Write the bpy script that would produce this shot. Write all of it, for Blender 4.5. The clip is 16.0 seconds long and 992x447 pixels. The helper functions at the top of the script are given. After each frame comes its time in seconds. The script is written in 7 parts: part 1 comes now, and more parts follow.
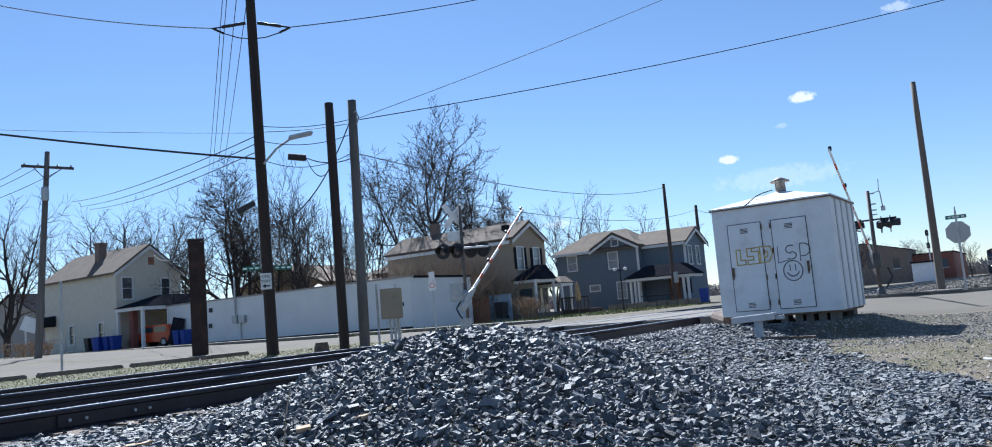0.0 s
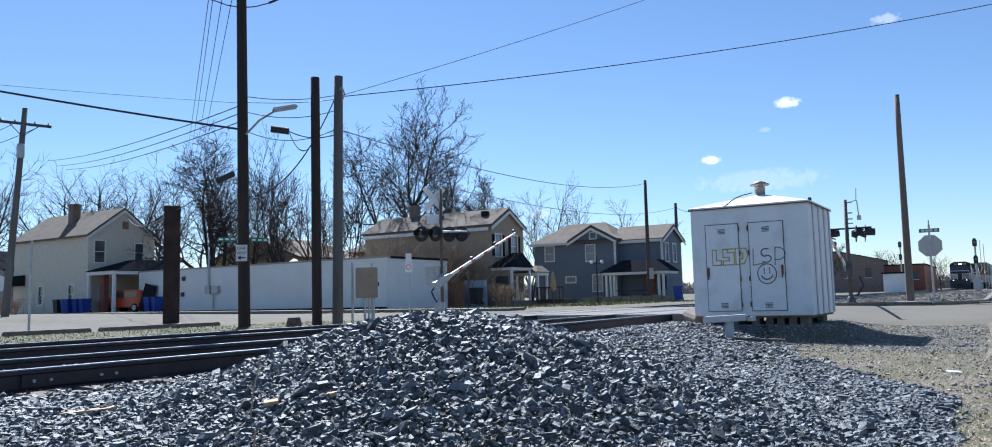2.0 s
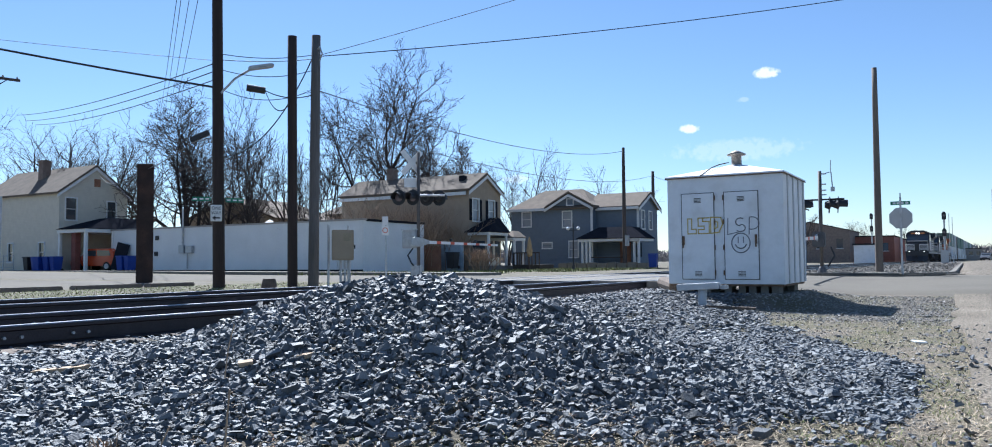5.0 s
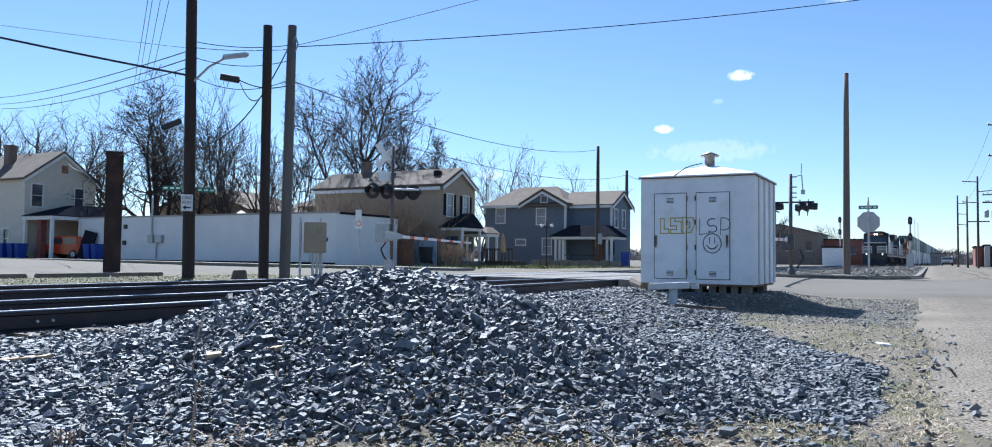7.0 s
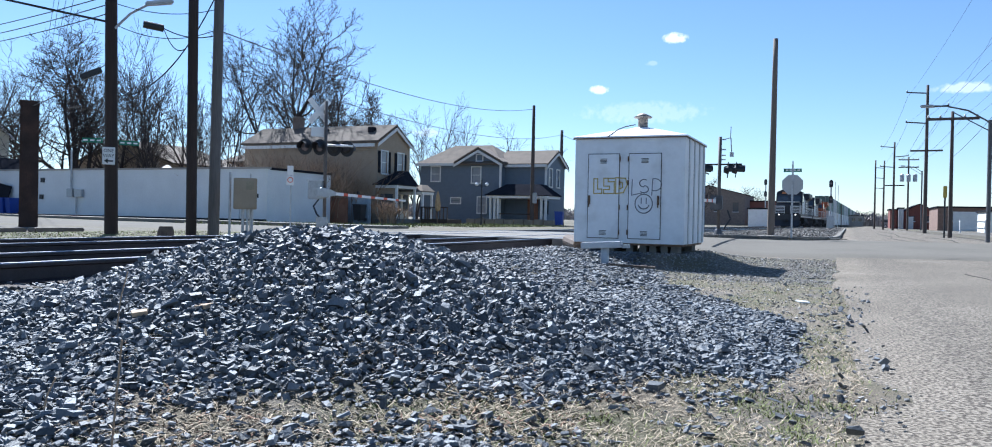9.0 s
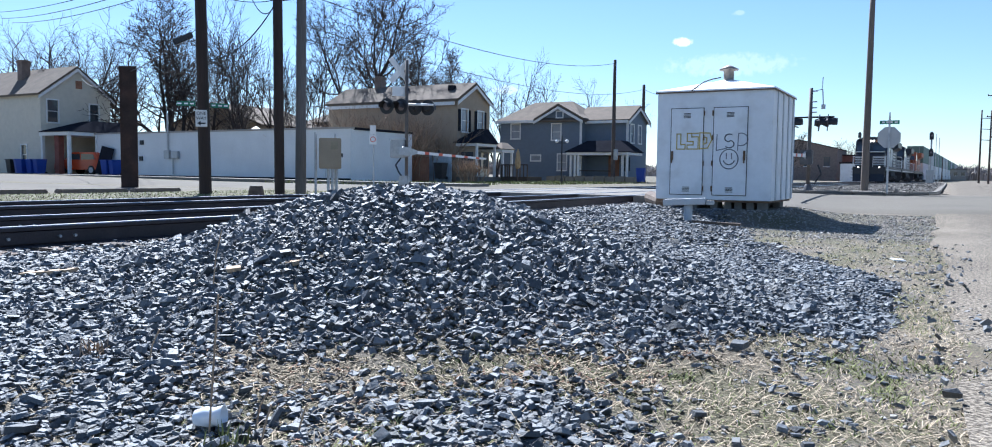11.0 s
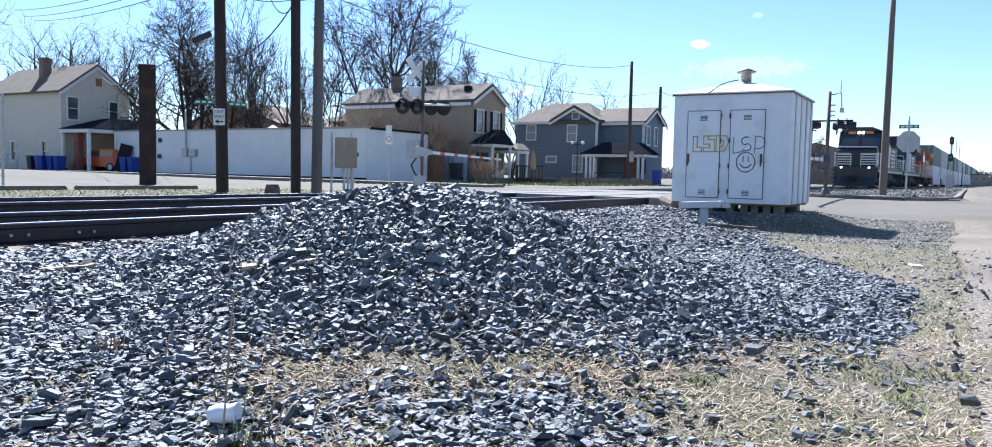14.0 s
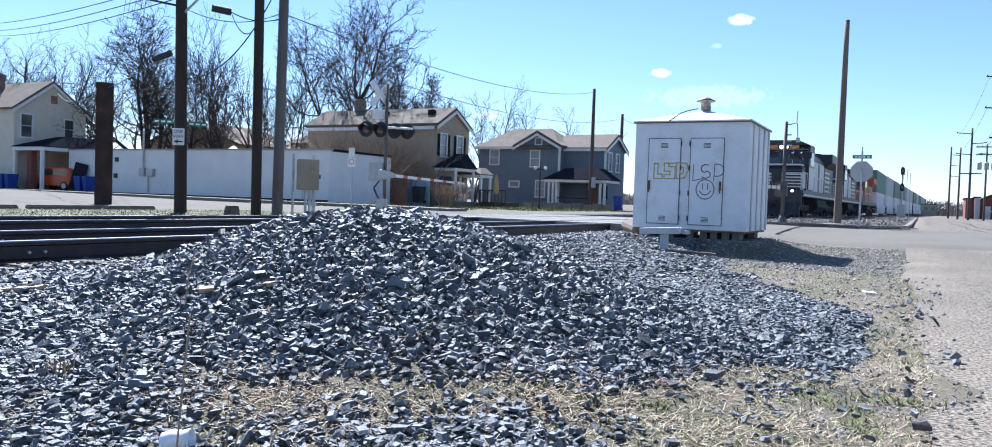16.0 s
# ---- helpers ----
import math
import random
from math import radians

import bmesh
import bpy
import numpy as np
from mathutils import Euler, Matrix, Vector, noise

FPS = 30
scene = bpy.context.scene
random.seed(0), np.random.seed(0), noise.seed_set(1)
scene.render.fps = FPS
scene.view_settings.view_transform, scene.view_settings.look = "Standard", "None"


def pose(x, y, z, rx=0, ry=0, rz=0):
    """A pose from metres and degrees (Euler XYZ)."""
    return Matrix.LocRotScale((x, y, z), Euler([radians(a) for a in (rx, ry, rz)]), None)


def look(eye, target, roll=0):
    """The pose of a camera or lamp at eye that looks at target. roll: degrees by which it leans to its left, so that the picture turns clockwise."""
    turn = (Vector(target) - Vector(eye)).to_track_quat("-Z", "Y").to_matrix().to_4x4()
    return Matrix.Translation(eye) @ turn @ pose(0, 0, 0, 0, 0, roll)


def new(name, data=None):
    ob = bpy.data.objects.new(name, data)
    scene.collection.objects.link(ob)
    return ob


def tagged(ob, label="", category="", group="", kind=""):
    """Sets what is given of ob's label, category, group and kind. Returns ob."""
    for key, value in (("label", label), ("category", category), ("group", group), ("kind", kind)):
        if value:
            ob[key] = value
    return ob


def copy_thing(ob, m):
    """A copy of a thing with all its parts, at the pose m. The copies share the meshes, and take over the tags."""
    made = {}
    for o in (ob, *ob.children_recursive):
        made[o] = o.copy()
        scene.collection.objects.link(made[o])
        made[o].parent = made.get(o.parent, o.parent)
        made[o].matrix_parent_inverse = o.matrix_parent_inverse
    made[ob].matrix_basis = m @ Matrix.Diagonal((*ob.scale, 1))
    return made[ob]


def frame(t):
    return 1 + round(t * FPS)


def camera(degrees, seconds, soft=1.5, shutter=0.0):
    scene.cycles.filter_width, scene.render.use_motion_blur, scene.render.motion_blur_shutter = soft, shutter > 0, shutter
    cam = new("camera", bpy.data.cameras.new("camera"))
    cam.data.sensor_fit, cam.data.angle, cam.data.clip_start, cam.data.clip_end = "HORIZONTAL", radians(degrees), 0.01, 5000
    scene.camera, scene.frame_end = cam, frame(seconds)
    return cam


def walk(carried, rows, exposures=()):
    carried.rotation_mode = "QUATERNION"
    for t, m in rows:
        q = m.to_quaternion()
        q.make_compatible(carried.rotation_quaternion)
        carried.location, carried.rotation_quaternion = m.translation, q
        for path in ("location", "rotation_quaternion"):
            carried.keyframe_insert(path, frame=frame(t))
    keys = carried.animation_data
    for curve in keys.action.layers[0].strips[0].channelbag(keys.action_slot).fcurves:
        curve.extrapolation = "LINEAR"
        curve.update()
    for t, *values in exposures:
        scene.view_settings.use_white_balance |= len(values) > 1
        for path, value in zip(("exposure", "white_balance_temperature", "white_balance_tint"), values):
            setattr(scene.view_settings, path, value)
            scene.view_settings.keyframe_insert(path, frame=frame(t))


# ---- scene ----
# small clouds: degrees left of +Y, height, width, height of each, density
CLOUDS = [(11.4, 12.7, 1.0, 0.42, 1.0), (16.7, 9.2, 0.8, 0.36, 1.0), (5.0, 17.2, 1.1, 0.4, 0.45), (13.0, 11.0, 0.5, 0.2, 0.25),
          (-6.6, 8.6, 2.0, 0.4, 0.6), (13.5, 7.6, 5.0, 0.9, 0.25), (29.0, 6.0, 1.2, 0.4, 0.5), (-11.0, 15.0, 3.5, 0.5, 0.35)]
EYE = 0.58
cam = camera(64.08, 16.0, soft=1.0)
PATH = [
    (0, pose(0, 0, EYE, 96.45, 4.74, 34.06)),
    (0.5, pose(0, 0, EYE, 96.25, 5.09, 32.50)),
    (1, pose(0, 0, EYE, 95.38, 3.44, 32.05)),
    (1.5, pose(0, 0, EYE, 97.27, 2.11, 34.69)),
    (2, pose(0, 0, EYE, 95.36, 1.39, 32.24)),
    (2.5, pose(0, 0, EYE, 95.54, -0.01, 30.05)),
    (3, pose(0, 0, EYE, 95.49, 0.61, 28.47)),
    (3.5, pose(0, 0, EYE, 94.86, 0.16, 28.76)),
    (4, pose(0, 0, EYE, 94.05, 1.77, 28.10)),
    (4.5, pose(0, 0, EYE, 93.24, 1.24, 28.92)),
    (4.7, pose(0, 0, EYE, 92.99, 0.21, 30.33)),
    (6.8, pose(0, 0, EYE, 91.92, 1.43, 30.39)),
    (7, pose(0, 0, EYE, 92.50, -0.63, 28.59)),
    (7.5, pose(0, 0, EYE, 91.76, -2.79, 22.62)),
    (8, pose(0, 0, EYE, 91.27, -3.71, 22.08)),
    (8.5, pose(0, 0, EYE, 90.24, -2.64, 22.87)),
    (9, pose(0, 0, EYE, 89.57, -1.14, 23.88)),
    (9.5, pose(0, 0, EYE, 89.71, -1.40, 24.96)),
    (10, pose(0, 0, EYE, 88.62, -1.78, 26.36)),
    (10.2, pose(0, 0, EYE, 87.91, -1.19, 27.78)),
    (12.3, pose(0, 0, EYE, 85.72, -1.25, 31.44)),
    (12.5, pose(0, 0, EYE, 87.15, -2.56, 32.59)),
    (13, pose(0, 0, EYE, 86.90, -2.89, 31.16)),
    (13.5, pose(0, 0, EYE, 86.03, -0.97, 30.92)),
    (14, pose(0, 0, EYE, 86.45, -1.20, 30.76)),
    (14.5, pose(0, 0, EYE, 85.78, -1.92, 30.20)),
    (15, pose(0, 0, EYE, 84.46, -1.83, 29.68)),
    (15.5, pose(0, 0, EYE, 87.07, -0.85, 26.59)),
    (16, pose(0, 0, EYE, 88.27, -1.90, 28.08)),
]
walk(cam, PATH, exposures=[(0.0, 1.03, 5500, 10), (4.7, 1.11, 5500, 10), (8.0, 1.22, 5360, 10), (10.0, 1.26, 5400, 10), (12.5, 1.48, 5440, 13), (15.0, 1.56, 5500, 13), (16.0, 1.45, 5420, 13)])

# ---------------------------------------------------------------- light
SUN_AZ, SUN_EL = 48.0, 46.0          # degrees left of +Y, and above the horizon
world = bpy.data.worlds.new("sky")
scene.world = world
world.use_nodes = True
wn, wl = world.node_tree.nodes, world.node_tree.links
wn.clear()
sky = wn.new("ShaderNodeTexSky")
sky.sky_type = 'NISHITA'
sky.sun_disc = False
sky.sun_elevation = radians(SUN_EL)
sky.sun_rotation = radians(-SUN_AZ)
sky.altitude, sky.air_density, sky.dust_density, sky.ozone_density = 200, 1.0, 0.1, 3.0
bg = wn.new("ShaderNodeBackground")
bg.inputs["Strength"].default_value = 0.056
out = wn.new("ShaderNodeOutputWorld")
wl.new(bg.outputs[0], out.inputs[0])
coord = wn.new("ShaderNodeTexCoord")


def wmath(op, a, b=None, c=None):
    n = wn.new("ShaderNodeMath")
    n.operation = op
    for i, v in enumerate((a, b, c)):
        if v is None:
            continue
        if isinstance(v, (int, float)):
            n.inputs[i].default_value = v
        else:
            wl.new(v, n.inputs[i])
    return n.outputs[0]


def az_el(a, e):
    a, e = radians(a), radians(e)
    return Vector((-math.sin(a) * math.cos(e), math.cos(a) * math.cos(e), math.sin(e)))


# small fair-weather clouds, ragged by noise
wnoise = wn.new("ShaderNodeTexNoise")
wnoise.inputs["Scale"].default_value = 130
wnoise.inputs["Detail"].default_value = 6
wl.new(coord.outputs["Generated"], wnoise.inputs["Vector"])
total = None
for a, e, w, h, k in CLOUDS:
    c = az_el(a, e)
    side = Vector((-c.y, c.x, 0)).normalized()
    up = c.cross(side).normalized()
    terms = []
    for axis, size in ((side, w), (up, h)):
        d = wn.new("ShaderNodeVectorMath")
        d.operation = 'DOT_PRODUCT'
        wl.new(coord.outputs["Generated"], d.inputs[0])
        d.inputs[1].default_value = axis
        terms.append(wmath('POWER', wmath('DIVIDE', wmath('ABSOLUTE', d.outputs["Value"]), math.radians(size)), 2.0))
    front = wn.new("ShaderNodeVectorMath")
    front.operation = 'DOT_PRODUCT'
    wl.new(coord.outputs["Generated"], front.inputs[0])
    front.inputs[1].default_value = c
    soft = wmath('EXPONENT', wmath('MULTIPLY', wmath('ADD', terms[0], terms[1]), -1.0))
    soft = wmath('MULTIPLY', soft, wmath('GREATER_THAN', front.outputs["Value"], 0.5))
    cut = wmath('MULTIPLY', wmath('SUBTRACT', wmath('MULTIPLY', soft, wmath('MULTIPLY', wnoise.outputs["Fac"], 2.0)), 0.42), 3.0)
    cut = wmath('MULTIPLY', wmath('MINIMUM', wmath('MAXIMUM', cut, 0.0), 1.0), k)
    total = cut if total is None else wmath('MAXIMUM', total, cut)
wmix = wn.new("ShaderNodeMixRGB")
wl.new(total, wmix.inputs[0])
wl.new(sky.outputs[0], wmix.inputs[1])
wmix.inputs[2].default_value = (9.0, 9.2, 9.4, 1)
wl.new(wmix.outputs[0], bg.inputs["Color"])

sun = new("sun", bpy.data.lights.new("sun", 'SUN'))
sun.data.energy, sun.data.angle, sun.data.color = 5.0, radians(0.53), (1.0, 0.95, 0.87)
sun.matrix_world = look(az_el(SUN_AZ, SUN_EL) * 100, (0, 0, 0))

# ---------------------------------------------------------------- materials
MATS = {}


def mat(name, col, rough=0.7, metal=0.0, var=0.25, scale=3.0, bump=0.0, bscale=40.0, rand=0.0, island=0.0,
        col2=None, mixscale=None, glow=0.0, trans=0.0, wave=None, spec=0.5, cutoff=(0.4, 0.65), stretch=(1, 1, 1)):
    """Paint, wood, stone and the like: base colour with two scales of variation, optional second colour in patches."""
    if name in MATS:
        return MATS[name]
    m = bpy.data.materials.new(name)
    m.use_nodes = True
    n, l = m.node_tree.nodes, m.node_tree.links
    bsdf = n["Principled BSDF"]
    tc = n.new("ShaderNodeTexCoord")
    mp = n.new("ShaderNodeMapping")
    mp.inputs["Scale"].default_value = stretch
    l.new(tc.outputs["Object"], mp.inputs["Vector"])
    vec = mp.outputs[0]
    big = n.new("ShaderNodeTexNoise")
    big.inputs["Scale"].default_value, big.inputs["Detail"].default_value = scale, 5
    l.new(vec, big.inputs["Vector"])
    fine = n.new("ShaderNodeTexNoise")
    fine.inputs["Scale"].default_value, fine.inputs["Detail"].default_value = bscale, 3
    l.new(vec, fine.inputs["Vector"])
    base = n.new("ShaderNodeRGB")
    base.outputs[0].default_value = (*col, 1)
    colour = base.outputs[0]
    if col2:
        pick = n.new("ShaderNodeTexNoise")
        pick.inputs["Scale"].default_value, pick.inputs["Detail"].default_value = mixscale or scale, 6
        l.new(vec, pick.inputs["Vector"])
        ramp = n.new("ShaderNodeMapRange")
        ramp.inputs[1].default_value, ramp.inputs[2].default_value = cutoff
        l.new(pick.outputs["Fac"], ramp.inputs[0])
        mx = n.new("ShaderNodeMixRGB")
        l.new(ramp.outputs[0], mx.inputs[0])
        l.new(colour, mx.inputs[1])
        mx.inputs[2].default_value = (*col2, 1)
        colour = mx.outputs[0]

    def times(colour, fac, amount):
        r = n.new("ShaderNodeMapRange")
        r.inputs[1].default_value, r.inputs[2].default_value = 0.25, 0.75
        r.inputs[3].default_value, r.inputs[4].default_value = 1 - amount, 1 + amount
        l.new(fac, r.inputs[0])
        v = n.new("ShaderNodeVectorMath")
        v.operation = 'SCALE'
        l.new(colour, v.inputs[0])
        l.new(r.outputs[0], v.inputs["Scale"])
        return v.outputs[0]
    colour = times(colour, big.outputs["Fac"], var)
    colour = times(colour, fine.outputs["Fac"], var * 0.6)
    if rand:
        oi = n.new("ShaderNodeObjectInfo")
        colour = times(colour, oi.outputs["Random"], rand)
    if island:
        gi = n.new("ShaderNodeNewGeometry")
        colour = times(colour, gi.outputs["Random Per Island"], island)
    l.new(colour, bsdf.inputs["Base Color"])
    bsdf.inputs["Roughness"].default_value, bsdf.inputs["Metallic"].default_value = rough, metal
    bsdf.inputs["Specular IOR Level"].default_value = spec
    bsdf.inputs["Transmission Weight"].default_value = trans
    if glow:
        bsdf.inputs["Emission Color"].default_value = (*col, 1)
        bsdf.inputs["Emission Strength"].default_value = glow
    if bump or wave:
        b = n.new("ShaderNodeBump")
        b.inputs["Strength"].default_value = bump or 0.5
        b.inputs["Distance"].default_value = 0.02
        h = fine.outputs["Fac"]
        if wave:
            axis, step = wave
            w = n.new("ShaderNodeTexWave")
            w.wave_type, w.bands_direction, w.wave_profile = 'BANDS', axis, 'SAW'
            w.inputs["Scale"].default_value = 0.314 / step
            l.new(tc.outputs["Object"], w.inputs["Vector"])
            h = w.outputs["Fac"]
        l.new(h, b.inputs["Height"])
        l.new(b.outputs[0], bsdf.inputs["Normal"])
    MATS[name] = m
    return m


STONE = mat("ballast_stone", (0.106, 0.115, 0.123), 0.6, var=0.25, scale=14, bscale=120, bump=0.3, island=0.45, spec=0.42)
STONE_PALE = mat("pale_gravel", (0.25, 0.236, 0.215), 0.85, var=0.2, scale=14, bscale=120, island=0.4)
ASPHALT = mat("asphalt_worn", (0.072, 0.062, 0.052), 0.95, var=0.18, scale=0.6, bscale=60, bump=0.8, col2=(0.262, 0.230, 0.185), mixscale=48, cutoff=(0.41, 0.60), spec=0.1)
LOT = mat("lot_concrete", (0.160, 0.146, 0.122), 0.92, var=0.2, scale=0.5, bscale=26, bump=0.3, col2=(0.112, 0.102, 0.086), mixscale=0.5, spec=0.12)
CONCRETE = mat("concrete", (0.192, 0.178, 0.156), 0.9, var=0.2, scale=2.0, bscale=60, bump=0.2, spec=0.2)
RAILSIDE = mat("rail_rust", (0.026, 0.019, 0.021), 0.6, var=0.4, scale=4, bscale=60, bump=0.2, metal=0.0)
RAILHEAD = mat("rail_head_steel", (0.42, 0.42, 0.43), 0.28, metal=1.0, var=0.1, scale=4)
TIE = mat("tie_wood", (0.092, 0.068, 0.051), 0.9, var=0.35, scale=6, bscale=50, bump=0.4, rand=0.35, stretch=(0.3, 1, 1))
CREOSOTE = mat("creosoted_pole", (0.035, 0.023, 0.018), 0.85, var=0.35, scale=3, bscale=40, bump=0.4, stretch=(1, 1, 0.08))
POLE_BROWN = mat("weathered_pole", (0.085, 0.067, 0.058), 0.9, var=0.3, scale=3, bscale=40, bump=0.4, stretch=(1, 1, 0.08))
POLE_PALE = mat("pale_weathered_pole", (0.17, 0.14, 0.115), 0.9, var=0.25, scale=3, bscale=40, bump=0.4, stretch=(1, 1, 0.08))
POLE_GREY = mat("grey_pole", (0.13, 0.12, 0.112), 0.9, var=0.3, scale=3, bscale=40, bump=0.4, stretch=(1, 1, 0.08))
RUST = mat("rusted_steel", (0.030, 0.018, 0.015), 0.85, var=0.4, scale=3, bscale=40, bump=0.3, col2=(0.048, 0.025, 0.018), mixscale=2)
WHITE_METAL = mat("white_painted_metal", (0.78, 0.79, 0.80), 0.55, var=0.05, scale=1.2, bscale=12, bump=0.04, col2=(0.66, 0.66, 0.65), mixscale=2.5, cutoff=(0.52, 0.8))
RUST_TRIM = mat("rust_edge", (0.16, 0.10, 0.06), 0.85, var=0.4, scale=8, bscale=40)
BLACK = mat("black_paint", (0.02, 0.02, 0.022), 0.5, var=0.2)
# grey base colour stands for the reflection in the lens glass
LENS = mat("signal_lens", (0.16, 0.13, 0.14), 0.25, var=0.1)
MAST = mat("weathered_mast", (0.12, 0.105, 0.095), 0.7, metal=0.2, var=0.3, scale=5, bscale=30)
STEEL_DARK = mat("dark_mast_steel", (0.10, 0.10, 0.105), 0.6, metal=0.3, var=0.25, scale=6)
ALU = mat("aluminium", (0.55, 0.56, 0.58), 0.45, metal=0.8, var=0.15, scale=6)
GALV = mat("galvanised", (0.42, 0.43, 0.44), 0.5, metal=0.6, var=0.2, scale=8)
BEIGE = mat("beige_cabinet", (0.33, 0.26, 0.175), 0.6, var=0.1)
SIGN_WHITE = mat("sign_white", (0.75, 0.75, 0.74), 0.5, var=0.06)
SIGN_RED = mat("gate_red", (0.58, 0.10, 0.045), 0.5, var=0.1)
SIGN_GREEN = mat("sign_green", (0.02, 0.17, 0.10), 0.5, var=0.1)
SIGN_BACK = mat("sign_back", (0.40, 0.40, 0.40), 0.5, metal=0.4, var=0.1)
WIRE = mat("wire", (0.02, 0.02, 0.022), 0.6, var=0.1)
WIRE_PALE = mat("bare_wire", (0.25, 0.26, 0.27), 0.5, metal=0.5, var=0.1)
GLASS = mat("window_glass", (0.05, 0.06, 0.07), 0.06, var=0.05, spec=0.8)
CURTAIN = mat("curtained_glass", (0.34, 0.36, 0.38), 0.12, var=0.15, scale=1.5, spec=0.6)
TRIM = mat("white_trim", (0.74, 0.73, 0.70), 0.6, var=0.06)
CREAM = mat("cream_siding", (0.62, 0.57, 0.47), 0.75, var=0.06, wave=('Z', 0.12))
TAN = mat("tan_siding", (0.36, 0.285, 0.205), 0.8, var=0.08, wave=('Z', 0.12))
SLATE_SIDE = mat("slate_blue_siding", (0.155, 0.19, 0.235), 0.75, var=0.06, wave=('Z', 0.12))
WALL_WHITE = mat("whitewashed_block", (0.72, 0.72, 0.71), 0.8, var=0.07, scale=0.7, bscale=10, bump=0.15)
ROOF_TAN = mat("tan_shingle", (0.135, 0.108, 0.082), 0.95, var=0.2, scale=1.5, bscale=25, wave=('Z', 0.1))
ROOF_DARK = mat("dark_shingle", (0.025, 0.026, 0.032), 1.0, var=0.2, scale=2, bscale=25, spec=0.0)
BRICK = mat("red_brick", (0.19, 0.065, 0.048), 0.85, var=0.25, scale=3, bscale=20, bump=0.3)
PLANK = mat("fence_board", (0.26, 0.13, 0.08), 0.85, var=0.25, scale=3, bscale=30, bump=0.3)
BARK = mat("bark", (0.042, 0.034, 0.031), 0.95, var=0.3, scale=4, bscale=30, bump=0.5)
TWIG = mat("twigs", (0.058, 0.045, 0.040), 0.95, var=0.25, island=0.2)
SHRUB = mat("dry_shrub", (0.30, 0.215, 0.145), 0.95, var=0.25, island=0.3)
STRAW = mat("dry_grass", (0.38, 0.31, 0.215), 0.9, var=0.15, island=0.4)
GRASS = mat("green_grass", (0.165, 0.18, 0.06), 0.85, var=0.2, island=0.4)
BIN_BLUE = mat("blue_bin", (0.015, 0.05, 0.30), 0.5, var=0.1)
CAR_RED = mat("orange_red_paint", (0.55, 0.07, 0.02), 0.25, var=0.03, spec=0.7)
CAR_SILVER = mat("silver_paint", (0.20, 0.21, 0.23), 0.3, metal=0.4, var=0.03)
TYRE = mat("tyre", (0.02, 0.02, 0.02), 0.85, var=0.1)
YELLOW_PAINT = mat("yellow_spray", (0.55, 0.42, 0.12), 0.7, var=0.2)
GREY_PAINT = mat("grey_spray", (0.20, 0.21, 0.24), 0.7, var=0.2)
TRAIN_BLACK = mat("locomotive_black", (0.022, 0.023, 0.027), 0.45, var=0.25, scale=2)
TRAIN_WHITE = mat("locomotive_white", (0.62, 0.62, 0.60), 0.5, var=0.1)
TRAIN_ORANGE = mat("locomotive_orange", (0.36, 0.095, 0.03), 0.5, var=0.12)
TRUCK = mat("bogie_grime", (0.03, 0.027, 0.025), 0.85, var=0.3)
BOX_GREEN = mat("green_container", (0.09, 0.17, 0.14), 0.6, var=0.12, wave=('Y', 0.28))
BOX_GREY = mat("grey_container", (0.42, 0.44, 0.45), 0.6, var=0.1, wave=('Y', 0.28))
BOX_WHITE = mat("white_container", (0.66, 0.67, 0.67), 0.6, var=0.08, wave=('Y', 0.28))
HEADLIGHT = mat("headlight_glow", (1.0, 0.93, 0.78), 0.3, glow=1.3)
AMBER = mat("number_board", (0.35, 0.14, 0.05), 0.4, glow=0.05)
# wood colour lifted pale, so distance haze is part of the paint
FOREST = mat("hazed_far_wood", (0.26, 0.235, 0.225), 0.95, var=0.2, island=0.35)
FAR_WALL = mat("far_wall", (0.34, 0.31, 0.28), 0.8, var=0.1)
TERRACOTTA = mat("rust_red_wall", (0.25, 0.10, 0.07), 0.8, var=0.15)
CHIMNEY = mat("sooty_chimney", (0.20, 0.15, 0.12), 0.85, var=0.25, scale=3, bscale=20, bump=0.3)
CUP = mat("plastic_cup", (0.80, 0.82, 0.85), 0.3, var=0.05)
BENCH_GREY = mat("grey_paint", (0.50, 0.51, 0.52), 0.6, var=0.1)
COPPER = mat("vent_metal", (0.28, 0.24, 0.20), 0.6, metal=0.4, var=0.25, scale=12)


